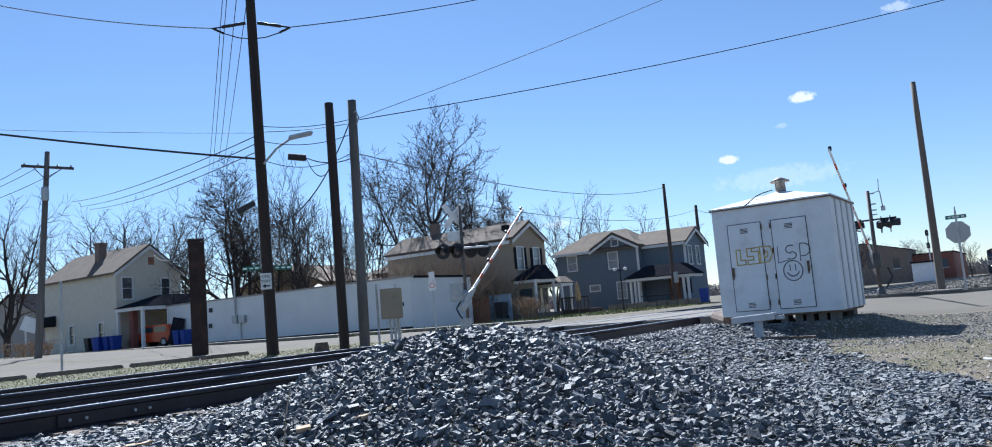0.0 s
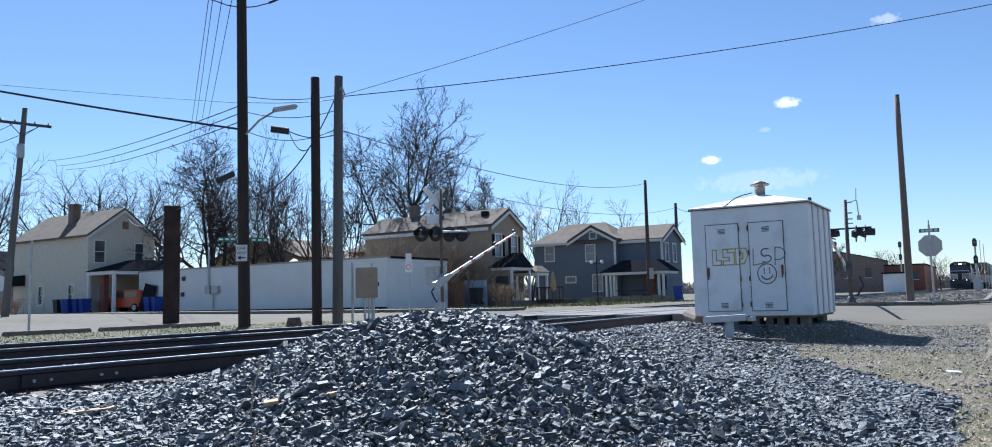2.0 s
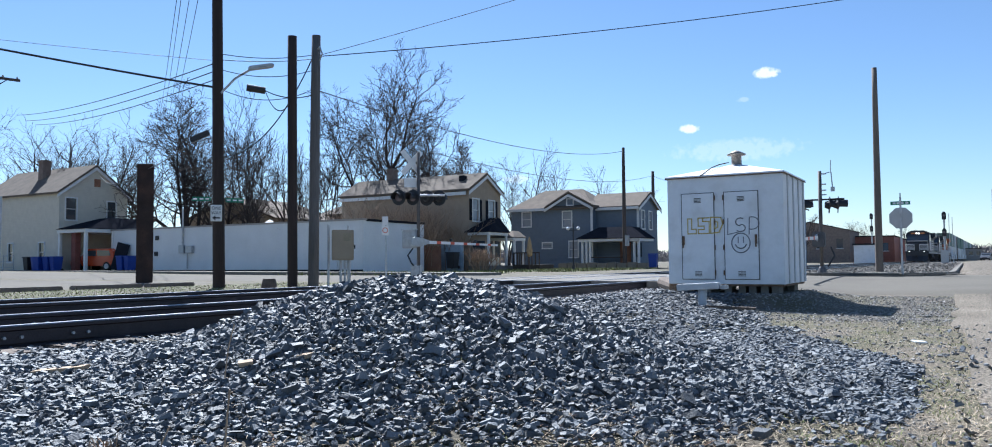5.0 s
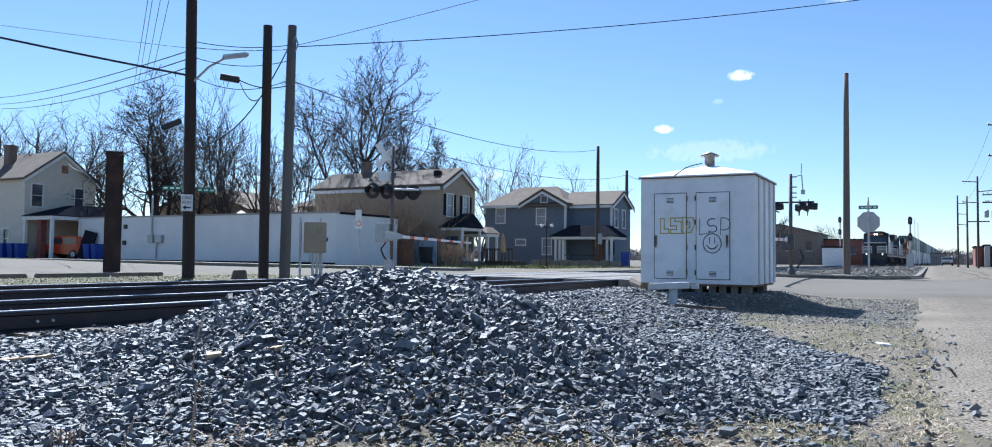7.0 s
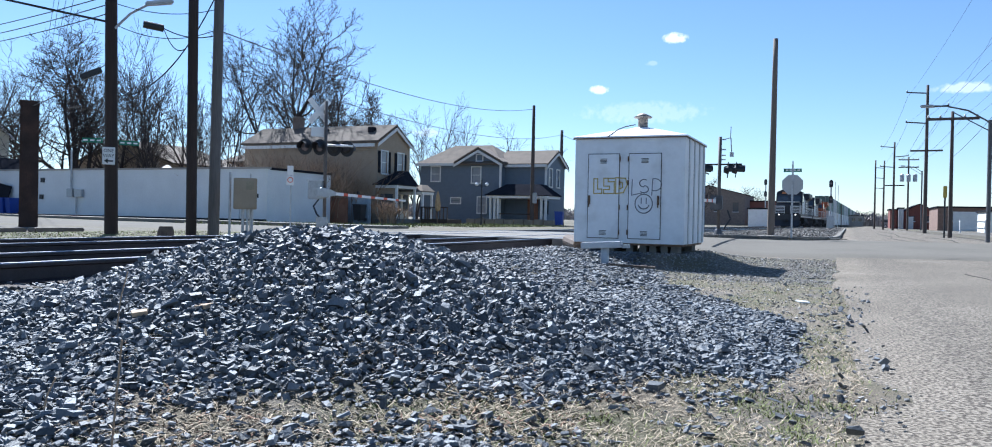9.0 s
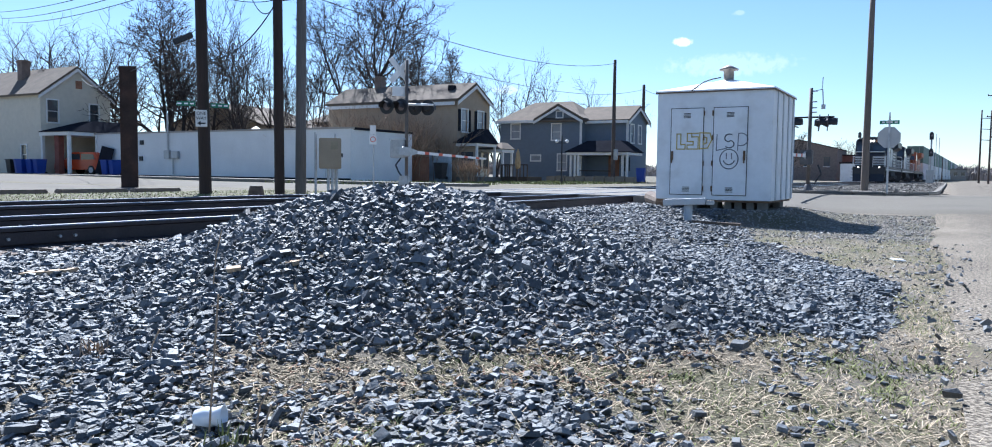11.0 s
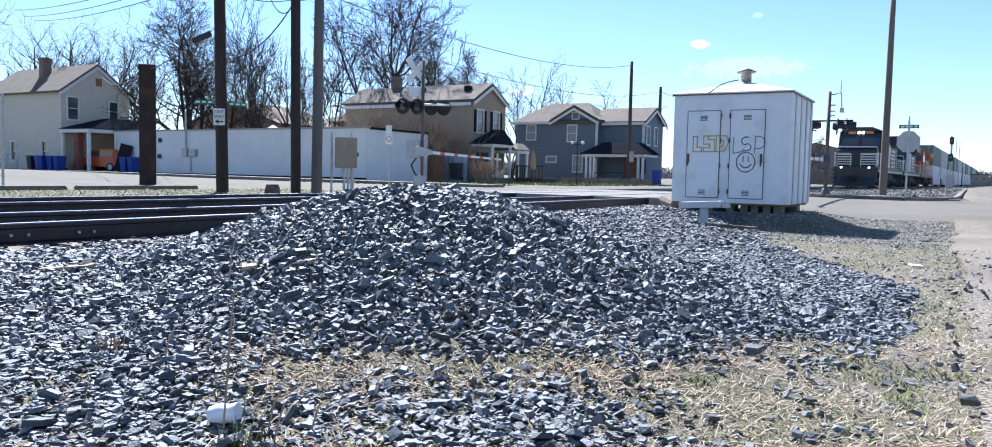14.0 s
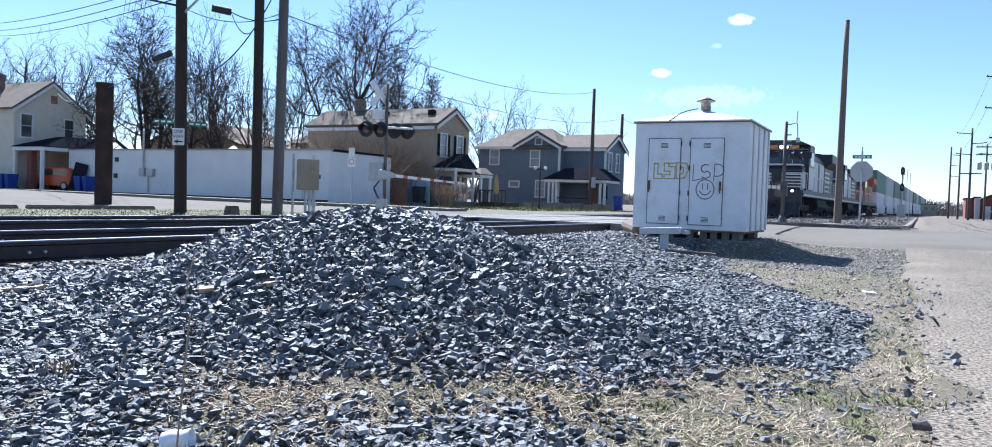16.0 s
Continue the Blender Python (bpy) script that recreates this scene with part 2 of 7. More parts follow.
def ground_material():
    """One sheet: worn dirt, pale gravel and thin dry grass by place."""
    m = bpy.data.materials.new("ground_mix")
    m.use_nodes = True
    n, l = m.node_tree.nodes, m.node_tree.links
    bsdf = n["Principled BSDF"]
    bsdf.inputs["Roughness"].default_value = 0.95
    tc = n.new("ShaderNodeTexCoord")

    def ns(scale, detail=5):
        t = n.new("ShaderNodeTexNoise")
        t.inputs["Scale"].default_value, t.inputs["Detail"].default_value = scale, detail
        l.new(tc.outputs["Object"], t.inputs["Vector"])
        return t.outputs["Fac"]

    def rng(v, a, b, c=0.0, d=1.0):
        r = n.new("ShaderNodeMapRange")
        for i, q in enumerate((a, b, c, d)):
            r.inputs[i + 1].default_value = q
        l.new(v, r.inputs[0])
        return r.outputs[0]

    def mix(f, a, b):
        x = n.new("ShaderNodeMixRGB")
        l.new(f, x.inputs[0])
        for i, q in ((1, a), (2, b)):
            if isinstance(q, tuple):
                x.inputs[i].default_value = (*q, 1)
            else:
                l.new(q, x.inputs[i])
        return x.outputs[0]
    dirt = mix(rng(ns(90), 0.32, 0.68), (0.045, 0.038, 0.032), (0.172, 0.151, 0.123))
    straw = mix(rng(ns(140), 0.36, 0.64), (0.050, 0.040, 0.026), (0.212, 0.172, 0.118))
    green = mix(rng(ns(120), 0.34, 0.66), (0.037, 0.036, 0.017), (0.149, 0.129, 0.071))
    c = mix(rng(ns(2.2), 0.38, 0.56), dirt, straw)
    c = mix(rng(ns(1.3, 7), 0.40, 0.57), c, green)
    l.new(c, bsdf.inputs["Base Color"])
    b = n.new("ShaderNodeBump")
    b.inputs["Strength"].default_value, b.inputs["Distance"].default_value = 0.6, 0.02
    l.new(ns(70, 4), b.inputs["Height"])
    l.new(b.outputs[0], bsdf.inputs["Normal"])
    return m


GROUND = ground_material()


# ---------------------------------------------------------------- mesh tools
class Soup:
    """Loose vertices and faces of one mesh."""

    def __init__(self):
        self.v, self.f = [], []

    def add(self, v, f):
        k = len(self.v)
        self.v += [tuple(p) for p in v]
        self.f += [tuple(i + k for i in q) for q in f]
        return self

    def box(self, x0, x1, y0, y1, z0, z1, m=None):
        v = [Vector((x, y, z)) for z in (z0, z1) for x, y in ((x0, y0), (x1, y0), (x1, y1), (x0, y1))]
        if m is not None:
            v = [m @ p for p in v]
        return self.add(v, [(3, 2, 1, 0), (4, 5, 6, 7), (0, 1, 5, 4), (1, 2, 6, 5), (2, 3, 7, 6), (3, 0, 4, 7)])

    def tube(self, a, b, r0, r1=None, n=10, caps=True):
        a, b = Vector(a), Vector(b)
        r1 = r0 if r1 is None else r1
        d = (b - a).normalized() if (b - a).length > 1e-9 else Vector((0, 0, 1))
        u = d.cross(Vector((0, 0, 1)) if abs(d.z) < 0.9 else Vector((1, 0, 0))).normalized()
        w = d.cross(u)
        ring = [(math.cos(2 * math.pi * i / n), math.sin(2 * math.pi * i / n)) for i in range(n)]
        v = [a + (u * c + w * s) * r0 for c, s in ring] + [b + (u * c + w * s) * r1 for c, s in ring]
        f = [(i, (i + 1) % n, n + (i + 1) % n, n + i) for i in range(n)]
        if caps:
            f += [tuple(range(n))[::-1], tuple(range(n, 2 * n))]
        return self.add(v, f)

    def path(self, pts, r, n=6):
        for a, b in zip(pts, pts[1:]):
            self.tube(a, b, r, r, n)
        return self

    def prism(self, outline, a, b, axis='y'):
        """A closed outline, extruded along axis from a to b. Outline pairs are the other two axes in order."""
        def at(p, q):
            return {'x': (q, p[0], p[1]), 'y': (p[0], q, p[1]), 'z': (p[0], p[1], q)}[axis]
        n = len(outline)
        v = [at(p, a) for p in outline] + [at(p, b) for p in outline]
        f = [(i, (i + 1) % n, n + (i + 1) % n, n + i) for i in range(n)] + [tuple(range(n))[::-1], tuple(range(n, 2 * n))]
        return self.add(v, f)

    def lathe(self, profile, n=14, centre=(0, 0, 0)):
        c = Vector(centre)
        v = [c + Vector((r * math.cos(2 * math.pi * i / n), r * math.sin(2 * math.pi * i / n), z)) for r, z in profile for i in range(n)]
        f = [(k * n + i, k * n + (i + 1) % n, (k + 1) * n + (i + 1) % n, (k + 1) * n + i) for k in range(len(profile) - 1) for i in range(n)]
        f += [tuple(range(n))[::-1], tuple(range((len(profile) - 1) * n, len(profile) * n))]
        return self.add(v, f)


def mesh_of(name, soup, material, bevel=0.0, smooth=False):
    me = bpy.data.meshes.new(name)
    me.from_pydata(soup.v, [], soup.f)
    me.materials.append(material)
    bm = bmesh.new()
    bm.from_mesh(me)
    if len(bm.faces) < 4000:
        bmesh.ops.recalc_face_normals(bm, faces=bm.faces)
    if bevel:
        bmesh.ops.bevel(bm, geom=[e for e in bm.edges if len(e.link_faces) == 2 and e.calc_face_angle(0) > 0.5], offset=bevel,
                        segments=2, affect='EDGES', clamp_overlap=True)
    bm.to_mesh(me)
    bm.free()
    if smooth:
        me.polygons.foreach_set("use_smooth", [len(p.vertices) == 4 for p in me.polygons])
    me.update()
    return me


def part(name, soup, material, parent=None, label="", bevel=0.0, smooth=False):
    ob = new(name, mesh_of(name, soup, material, bevel, smooth))
    ob.parent = parent
    return tagged(ob, label) if label else ob


def thing(name, label, category, m=None, group="", kind=""):
    ob = new(name)
    ob.empty_display_size = 0.2
    if m is not None:
        ob.matrix_world = m
    return tagged(ob, label, category, group, kind)


def solo(name, soup, material, label, category, bevel=0.0, smooth=False, group="", kind=""):
    return tagged(part(name, soup, material, None, "", bevel, smooth), label, category, group, kind)


# ---------------------------------------------------------------- ground
def bend(y):
    """How far the railway has swung to the right of its near line."""
    k = 0.000135
    if y < 20:
        return 0.0
    if y < 140:
        return k * (y - 20) ** 2
    return k * 120 ** 2 + 2 * k * 120 * (y - 140)


def smooth01(a, b, x):
    t = min(1.0, max(0.0, (x - a) / (b - a)))
    return t * t * (3 - 2 * t)


PILE = (-3.0, 4.25)


def mound(x, y):
    dx, dy = x - PILE[0], y - PILE[1]
    a = 0.75 * math.exp(-(dx * dx + dy * dy) / (2 * 1.12 ** 2))
    ex, ey = x + 1.5, y - 5.4
    b = 0.09 * math.exp(-(ex * ex / (2 * 1.0 ** 2) + ey * ey / (2 * 1.6 ** 2)))
    return a + b


def ground_z(x, y):
    """The lie of the land without the mound."""
    rise = smooth01(15, 27, y)
    z = -0.33 + 0.33 * rise                                   # up to the street
    z += 0.20 * smooth01(-2.2, -5.4, x) * (1 - rise)          # ballast shoulder
    if x < -6:
        z = -0.12 + 0.12 * smooth01(-12.2, -13.4, x)
    pad = smooth01(-6.2, -5.3, x) * (1 - smooth01(-3.0, -1.6, x)) * smooth01(14.2, 15.4, y) * (1 - smooth01(18.0, 20.0, y))
    z = max(z, z + (-0.06 - z) * pad)                         # gravel pad of the hut
    z += 0.25 * smooth01(-30, -60, x)
    return z


xs = sorted({*np.round(np.arange(-8, 6.01, 0.2), 3), *range(-60, -7, 2), *range(6, 61, 3), -1500, -700, -300, -150, -100, -75, 80, 120, 200, 400, 800, 1500, -12.2, -12.8, -13.4, -5.6, -6.0})
ys = sorted({*np.round(np.arange(-2, 20.01, 0.2), 3), *range(20, 60, 2), *range(60, 200, 10), -1500, -500, -200, -80, -40, -20, -10, -5, 250, 350, 500, 800, 1400, 2400})
soup = Soup()
for y in ys:
    for x in xs:
        near = -8 < x < 4 and -2 < y < 14
        z = ground_z(x, y) + (mound(x, y) if near else 0.0)
        if near:
            z += 0.03 * (noise.noise((x * 1.2, y * 1.2, 0)))
        soup.v.append((x, y, z))
nx = len(xs)
soup.f = [(j * nx + i, j * nx + i + 1, (j + 1) * nx + i + 1, (j + 1) * nx + i) for j in range(len(ys) - 1) for i in range(nx - 1)]
solo("ground", soup, GROUND, "level trackside ground of dirt, gravel and thin dry grass", "ground", kind="structure", smooth=True)


def slab(name, outline, top, material, label, category, thick=0.25, bevel=0.0, zfun=None):
    s = Soup()
    n = len(outline)
    for z in (-thick, 0):
        s.v += [(x, y, (zfun(x, y) if zfun else top) + z) for x, y in outline]
    s.f = [tuple(range(n))[::-1], tuple(range(n, 2 * n))] + [(i, (i + 1) % n, n + (i + 1) % n, n + i) for i in range(n)]
    return solo(name, s, material, label, category, bevel, kind="structure")


# road beside the track, following the lie of the land
def strip(name, material, label, category, left, right, y0, y1, step, lift, thick=0.2):
    s = Soup()
    y, rows = y0, []
    while y <= y1:
        rows.append(y)
        y += step if y < 40 else step * 6
    cols = 9
    for y in rows:
        a, b = left(y), right(y)
        for i in range(cols):
            x = a + (b - a) * i / (cols - 1)
            s.v.append((x, y, ground_z(x, y) + lift + 0.03 * math.sin(math.pi * i / (cols - 1))))
        s.v.append((b, y, ground_z(b, y) - thick))
        s.v.append((a, y, ground_z(a, y) - thick))
    n = cols + 2
    for j in range(len(rows) - 1):
        for i in range(n):
            s.f.append((j * n + i, j * n + (i + 1) % n, (j + 1) * n + (i + 1) % n, (j + 1) * n + i))
    return solo(name, s, material, label, category, kind="structure", smooth=True)


def road_left(y):
    return 0.08 - 0.02 * min(max(y - 5, 0), 14) + 0.22 * noise.noise((0.3, y * 0.7, 2)) * (1 if y < 17 else 0.0) + (bend(y) - bend(110) if y > 110 else 0)


strip("road", ASPHALT, "worn pale asphalt road running beside the railway", "road", road_left, lambda y: 5.2 + 0.012 * max(0, y - 20) + (bend(y) - bend(110) if y > 110 else 0), -30, 230, 0.4, 0.035)
def sheet(name, material, label, category, x0, x1, y0, y1, nx, ny, lift, skew=0.0):
    """A paved sheet that follows the ground, with a turned-down edge; skew slides its far end along y."""
    s = Soup()
    for j in range(ny + 1):
        for i in range(nx + 1):
            x = x0 + (x1 - x0) * i / nx
            y = y0 + (y1 - y0) * j / ny + skew * (i / nx)
            edge = i in (0, nx) or j in (0, ny)
            s.v.append((x, y, ground_z(x, y) + (-0.10 if edge else lift(x))))
    s.f = [(j * (nx + 1) + i, j * (nx + 1) + i + 1, (j + 1) * (nx + 1) + i + 1, (j + 1) * (nx + 1) + i) for j in range(ny) for i in range(nx)]
    return solo(name, s, material, label, category, kind="structure", smooth=True)


sheet("cross_street", LOT, "pale concrete street leading to the level crossing", "street", -6.0, 40, 19.2, 27.6, 46, 12, lambda x: 0.05 + 0.05 * smooth01(-3, -6, x) + 0.045 * smooth01(-1.2, -0.3, x))
sheet("far_street", LOT, "sunlit concrete street beyond the railway", "street", -90, -12.5, 18.4, 28.5, 40, 6, lambda x: 0.05)
sheet("parking_lot", LOT, "pale worn parking lot beside the street", "parking lot", -90, -18.6, 2, 18.6, 36, 8, lambda x: 0.045)
slab("sidewalk", [(-18, 29.4), (-18, 31.0), (-90, 33.0), (-90, 31.4)], 0.1, CONCRETE, "concrete sidewalk in front of the white building", "sidewalk", zfun=lambda x, y: ground_z(x, y) + 0.12)

# level crossing panels between and beside the rails
R1 = -6.77
RAILS = [R1, R1 - 1.5, R1 - 3.75, R1 - 5.25]
HEAD = 0.094


def rail_profile():
    """Outline of a flat-bottomed rail, 0.18 high, head up at z = 0."""
    half = [(0.037, 0.0), (0.037, -0.035), (0.010, -0.05), (0.010, -0.155), (0.072, -0.168), (0.072, -0.18)]
    return half + [(-x, z) for x, z in reversed(half)]


RAIL_Y = [-60, -30, -10, 0, 10, 20] + list(range(30, 150, 10)) + list(range(150, 460, 30))


def rail_mesh(x0):
    body, head = Soup(), Soup()
    prof = rail_profile()
    n = len(prof)
    for y in RAIL_Y:
        body.v += [(x0 + bend(y) + px, y, HEAD - 0.004 + pz) for px, pz in prof]
    for j in range(len(RAIL_Y) - 1):
        body.f += [(j * n + i, j * n + (i + 1) % n, (j + 1) * n + (i + 1) % n, (j + 1) * n + i) for i in range(n)]
    for y in RAIL_Y:
        x = x0 + bend(y)
        head.v += [(x - 0.038, y, HEAD - 0.010), (x - 0.032, y, HEAD + 0.001), (x + 0.032, y, HEAD + 0.001), (x + 0.038, y, HEAD - 0.010)]
    for j in range(len(RAIL_Y) - 1):
        head.f += [(j * 4 + i, j * 4 + i + 1, j * 4 + 5 + i, j * 4 + 4 + i) for i in range(3)]
    return body, head


tracks = []
for k, (xa, xb) in enumerate(((RAILS[0], RAILS[1]), (RAILS[2], RAILS[3]))):
    tr = thing("railway_track", "rusty steel rails spiked to timber ties in grey ballast", "railway track", group="railway tracks", kind="structure")
    tracks.append(tr)
    for x0 in (xa, xb):
        body, head = rail_mesh(x0)
        rail = part("rail", body, RAILSIDE, tr, "dark rusty rail with a polished head")
        part("running_surface", head, RAILHEAD, rail, "bright worn steel top")
    # bolted joints
    for x0, y0 in ((xa, 3.9), (xb, 4.4)):
        jb = Soup().box(x0 + 0.012, x0 + 0.034, y0 - 0.45, y0 + 0.45, HEAD - 0.15, HEAD - 0.05)
        bar = part("joint_bar", jb, RAILSIDE, tr, "bolted steel joint bar")
        for d in (-0.36, -0.22, 0.22, 0.36):
            part("bolt", Soup().tube((x0 + 0.034, y0 + d, HEAD - 0.10), (x0 + 0.055, y0 + d, HEAD - 0.10), 0.014, n=6), GALV, bar)

# ballast between the ties
s = Soup()
for y in RAIL_Y:
    b = bend(y)
    s.v += [(R1 + 1.15 + b, y, -0.15), (R1 + 0.75 + b, y, -0.105), (R1 - 6.0 + b, y, -0.105), (R1 - 6.6 + b, y, -0.14)]
for j in range(len(RAIL_Y) - 1):
    s.f += [(j * 4 + i, j * 4 + i + 1, j * 4 + 5 + i, j * 4 + 4 + i) for i in range(3)]
BED = mat("track_bed", (0.15, 0.145, 0.145), 0.9, var=0.3, scale=9, bscale=28, bump=1.0)
solo("track_bed", s, BED, "dark ballast bed under the two tracks", "ballast", kind="structure")

# crossing panels
cross = thing("level_crossing", "grey concrete panels laid between the rails at the street", "level crossing", kind="structure")
for a, b in ((R1 + 0.72, R1 + 0.06), (R1 - 0.1, R1 - 1.42), (R1 - 1.57, R1 - 3.68), (R1 - 3.85, R1 - 5.17), (R1 - 5.32, R1 - 6.0)):
    for i in range(4):
        y0 = 18.6 + i * 2.4
        part("panel", Soup().box(b, a, y0 + 0.01, y0 + 2.38, -0.15, HEAD - 0.01), CONCRETE, cross, bevel=0.008)


# ---------------------------------------------------------------- signal hut
def stroke(points, width, y, depth=0.004):
    """A painted line on the plane at y, through pairs of x and z."""
    s = Soup()
    for (xa, za), (xb, zb) in zip(points, points[1:]):
        d = Vector((xb - xa, zb - za))
        if d.length < 1e-6:
            continue
        d.normalize()
        n = Vector((-d.y, d.x)) * width / 2
        e = d * width / 2
        q = [(xa - e.x + n.x, za - e.y + n.y), (xb + e.x + n.x, zb + e.y + n.y), (xb + e.x - n.x, zb + e.y - n.y), (xa - e.x - n.x, za - e.y - n.y)]
        s.add([(x, y - depth, z) for x, z in q], [(0, 1, 2, 3)])
    return s


def arc(cx, cz, rx, rz, a0, a1, n=16):
    return [(cx + rx * math.cos(radians(a0 + (a1 - a0) * i / n)), cz + rz * math.sin(radians(a0 + (a1 - a0) * i / n))) for i in range(n + 1)]


def build_hut():
    X0, X1, Y0, Y1, Z0, Z1 = -5.18, -2.92, 15.7, 18.0, 0.115, 2.24
    hut = thing("signal_hut", "white sheet-metal railway equipment hut with graffiti, raised on blocks", "equipment hut", pose(0, 0, 0))
    part("body", Soup().box(X0, X1, Y0, Y1, Z0, Z1), WHITE_METAL, hut, bevel=0.012)
    part("floor_frame", Soup().box(X0 + 0.03, X1 - 0.03, Y0 + 0.03, Y1 - 0.03, Z0 - 0.04, Z0 - 0.002), RUST_TRIM, hut, "rusty base frame")
    # low hipped roof with a lip
    cx, cy = (X0 + X1) / 2, (Y0 + Y1) / 2
    o = 0.035
    rv = [(X0 - o, Y0 - o, Z1 + 0.004), (X1 + o, Y0 - o, Z1 + 0.004), (X1 + o, Y1 + o, Z1 + 0.004), (X0 - o, Y1 + o, Z1 + 0.004),
          (X0 - o, Y0 - o, Z1 + 0.04), (X1 + o, Y0 - o, Z1 + 0.04), (X1 + o, Y1 + o, Z1 + 0.04), (X0 - o, Y1 + o, Z1 + 0.04), (cx, cy, Z1 + 0.36)]
    part("roof", Soup().add(rv, [(3, 2, 1, 0), (0, 1, 5, 4), (1, 2, 6, 5), (2, 3, 7, 6), (3, 0, 4, 7), (4, 5, 8), (5, 6, 8), (6, 7, 8), (7, 4, 8)]), WHITE_METAL, hut, "low white hipped roof")
    lip = Soup()
    for a, b in (((X0 - o, Y0 - o - 0.004), (X1 + o, Y0 - o + 0.004)), ((X1 + o - 0.004, Y0 - o), (X1 + o + 0.004, Y1 + o))):
        lip.box(a[0], b[0], a[1], b[1], Z1 - 0.012, Z1 + 0.012)
    part("drip_edge", lip, RUST_TRIM, hut, "rust-stained roof edge")
    v = part("roof_vent", Soup().lathe([(0.16, 0), (0.15, 0.03), (0.105, 0.05), (0.105, 0.28), (0.19, 0.29), (0.20, 0.31), (0.05, 0.385), (0.015, 0.395)], 16, (cx, cy, Z1 + 0.25)), COPPER, hut, "round weathered metal roof vent", smooth=True)
    part("vent_cable", Soup().path([(cx - 0.16, cy - 0.02, Z1 + 0.40), (cx - 0.3, cy - 0.25, Z1 + 0.34), (cx - 0.36, cy - 0.6, Z1 + 0.25), (cx - 0.42, Y0 - 0.06, Z1 + 0.03)], 0.012), BLACK, hut, "black cable")
    # side ribs
    for y in (Y0 + 0.42, Y0 + 1.0, Y0 + 1.58, Y0 + 2.12):
        part("seam", Soup().box(X1 + 0.001, X1 + 0.035, y - 0.02, y + 0.02, Z0 + 0.01, Z1 - 0.01), WHITE_METAL, hut)
        part("seam_joint", Soup().box(X1 + 0.001, X1 + 0.012, y - 0.035, y - 0.021, Z0 + 0.01, Z1 - 0.01), GALV, hut)
    part("corner_plate", Soup().box(X1 - 0.20, X1 - 0.10, Y0 - 0.014, Y0, Z1 - 0.16, Z1 - 0.05), WHITE_METAL, hut, bevel=0.004)
    part("corner_plate", Soup().box(X0 + 0.04, X0 + 0.10, Y0 - 0.014, Y0, Z1 - 0.12, Z1 - 0.06), WHITE_METAL, hut, bevel=0.004)
    # two doors
    for d0, d1, hinge in ((X0 + 0.30, X0 + 0.94, 1), (X0 + 1.15, X0 + 1.79, -1)):
        z0, z1 = Z0 + 0.10, Z0 + 1.80
        door = part("door", Soup().box(d0, d1, Y0 - 0.022, Y0 - 0.002, z0, z1), WHITE_METAL, hut, "white metal door", bevel=0.006)
        gap = Soup()
        g = 0.012
        gap.box(d0 - g, d0, Y0 - 0.016, Y0 - 0.001, z0, z1)
        gap.box(d1, d1 + g, Y0 - 0.016, Y0 - 0.001, z0, z1)
        gap.box(d0 - g, d1 + g, Y0 - 0.016, Y0 - 0.001, z1, z1 + g)
        gap.box(d0 - g, d1 + g, Y0 - 0.016, Y0 - 0.001, z0 - g, z0)
        part("door_gap", gap, BLACK, door, "dark rusty door gap")
        hx = d1 + 0.02 if hinge > 0 else d0 - 0.02
        kx = d0 + 0.01 if hinge > 0 else d1 - 0.06
        for z in (z0 + 0.12, z0 + 0.62, z0 + 1.12, z0 + 1.6):
            part("hinge", Soup().tube((hx, Y0 - 0.03, z - 0.05), (hx, Y0 - 0.03, z + 0.05), 0.014, n=8), RUST_TRIM, door)
        part("handle", Soup().box(kx, kx + 0.04, Y0 - 0.05, Y0 - 0.022, z0 + 0.68, z0 + 0.86).tube((kx + 0.02, Y0 - 0.06, z0 + 0.72), (kx + 0.02, Y0 - 0.06, z0 + 0.62), 0.014, n=8), RUST_TRIM, door, "rusty latch handle")
        for z in (z0 + 0.10, z1 - 0.14):
            lou = Soup()
            for i in range(4):
                lou.box((d0 + d1) / 2 - 0.07, (d0 + d1) / 2 + 0.07, Y0 - 0.03, Y0 - 0.022, z - 0.045 + i * 0.027, z - 0.033 + i * 0.027)
            part("louvre", lou, BLACK, door, "small dark louvre")
    yp = Y0 - 0.022
    # sprayed letters L S D twice, and a smiling face
    zt = Z0 + 1.30
    L, h = X0 + 0.42, 0.30
    left = stroke([(L, zt), (L, zt - h), (L + 0.17, zt - h), (L + 0.17, zt - h + 0.09), (L + 0.08, zt - h + 0.09), (L + 0.08, zt), (L, zt)], 0.022, yp)
    S = L + 0.21
    left2 = stroke([(S + 0.22, zt + 0.01), (S, zt + 0.01), (S, zt - 0.15), (S + 0.12, zt - 0.15), (S + 0.12, zt - 0.22), (S, zt - 0.22), (S, zt - h), (S + 0.22, zt - h), (S + 0.22, zt - 0.06), (S + 0.09, zt - 0.06), (S + 0.09, zt + 0.01)], 0.022, yp)
    D = L + 0.46
    left3 = stroke([(D, zt + 0.02), (D, zt - h), (D + 0.16, zt - h + 0.02), (D + 0.24, zt - 0.12), (D + 0.20, zt + 0.01), (D, zt + 0.02)], 0.022, yp - 0.001)
    left4 = stroke([(D + 0.07, zt - 0.07), (D + 0.07, zt - 0.21), (D + 0.14, zt - 0.18), (D + 0.14, zt - 0.08), (D + 0.07, zt - 0.07)], 0.02, yp - 0.001)
    for q in (left, left2, left3, left4):
        part("graffiti", q, YELLOW_PAINT, hut, "yellow sprayed block letters L S D")
    G = X0 + 1.22
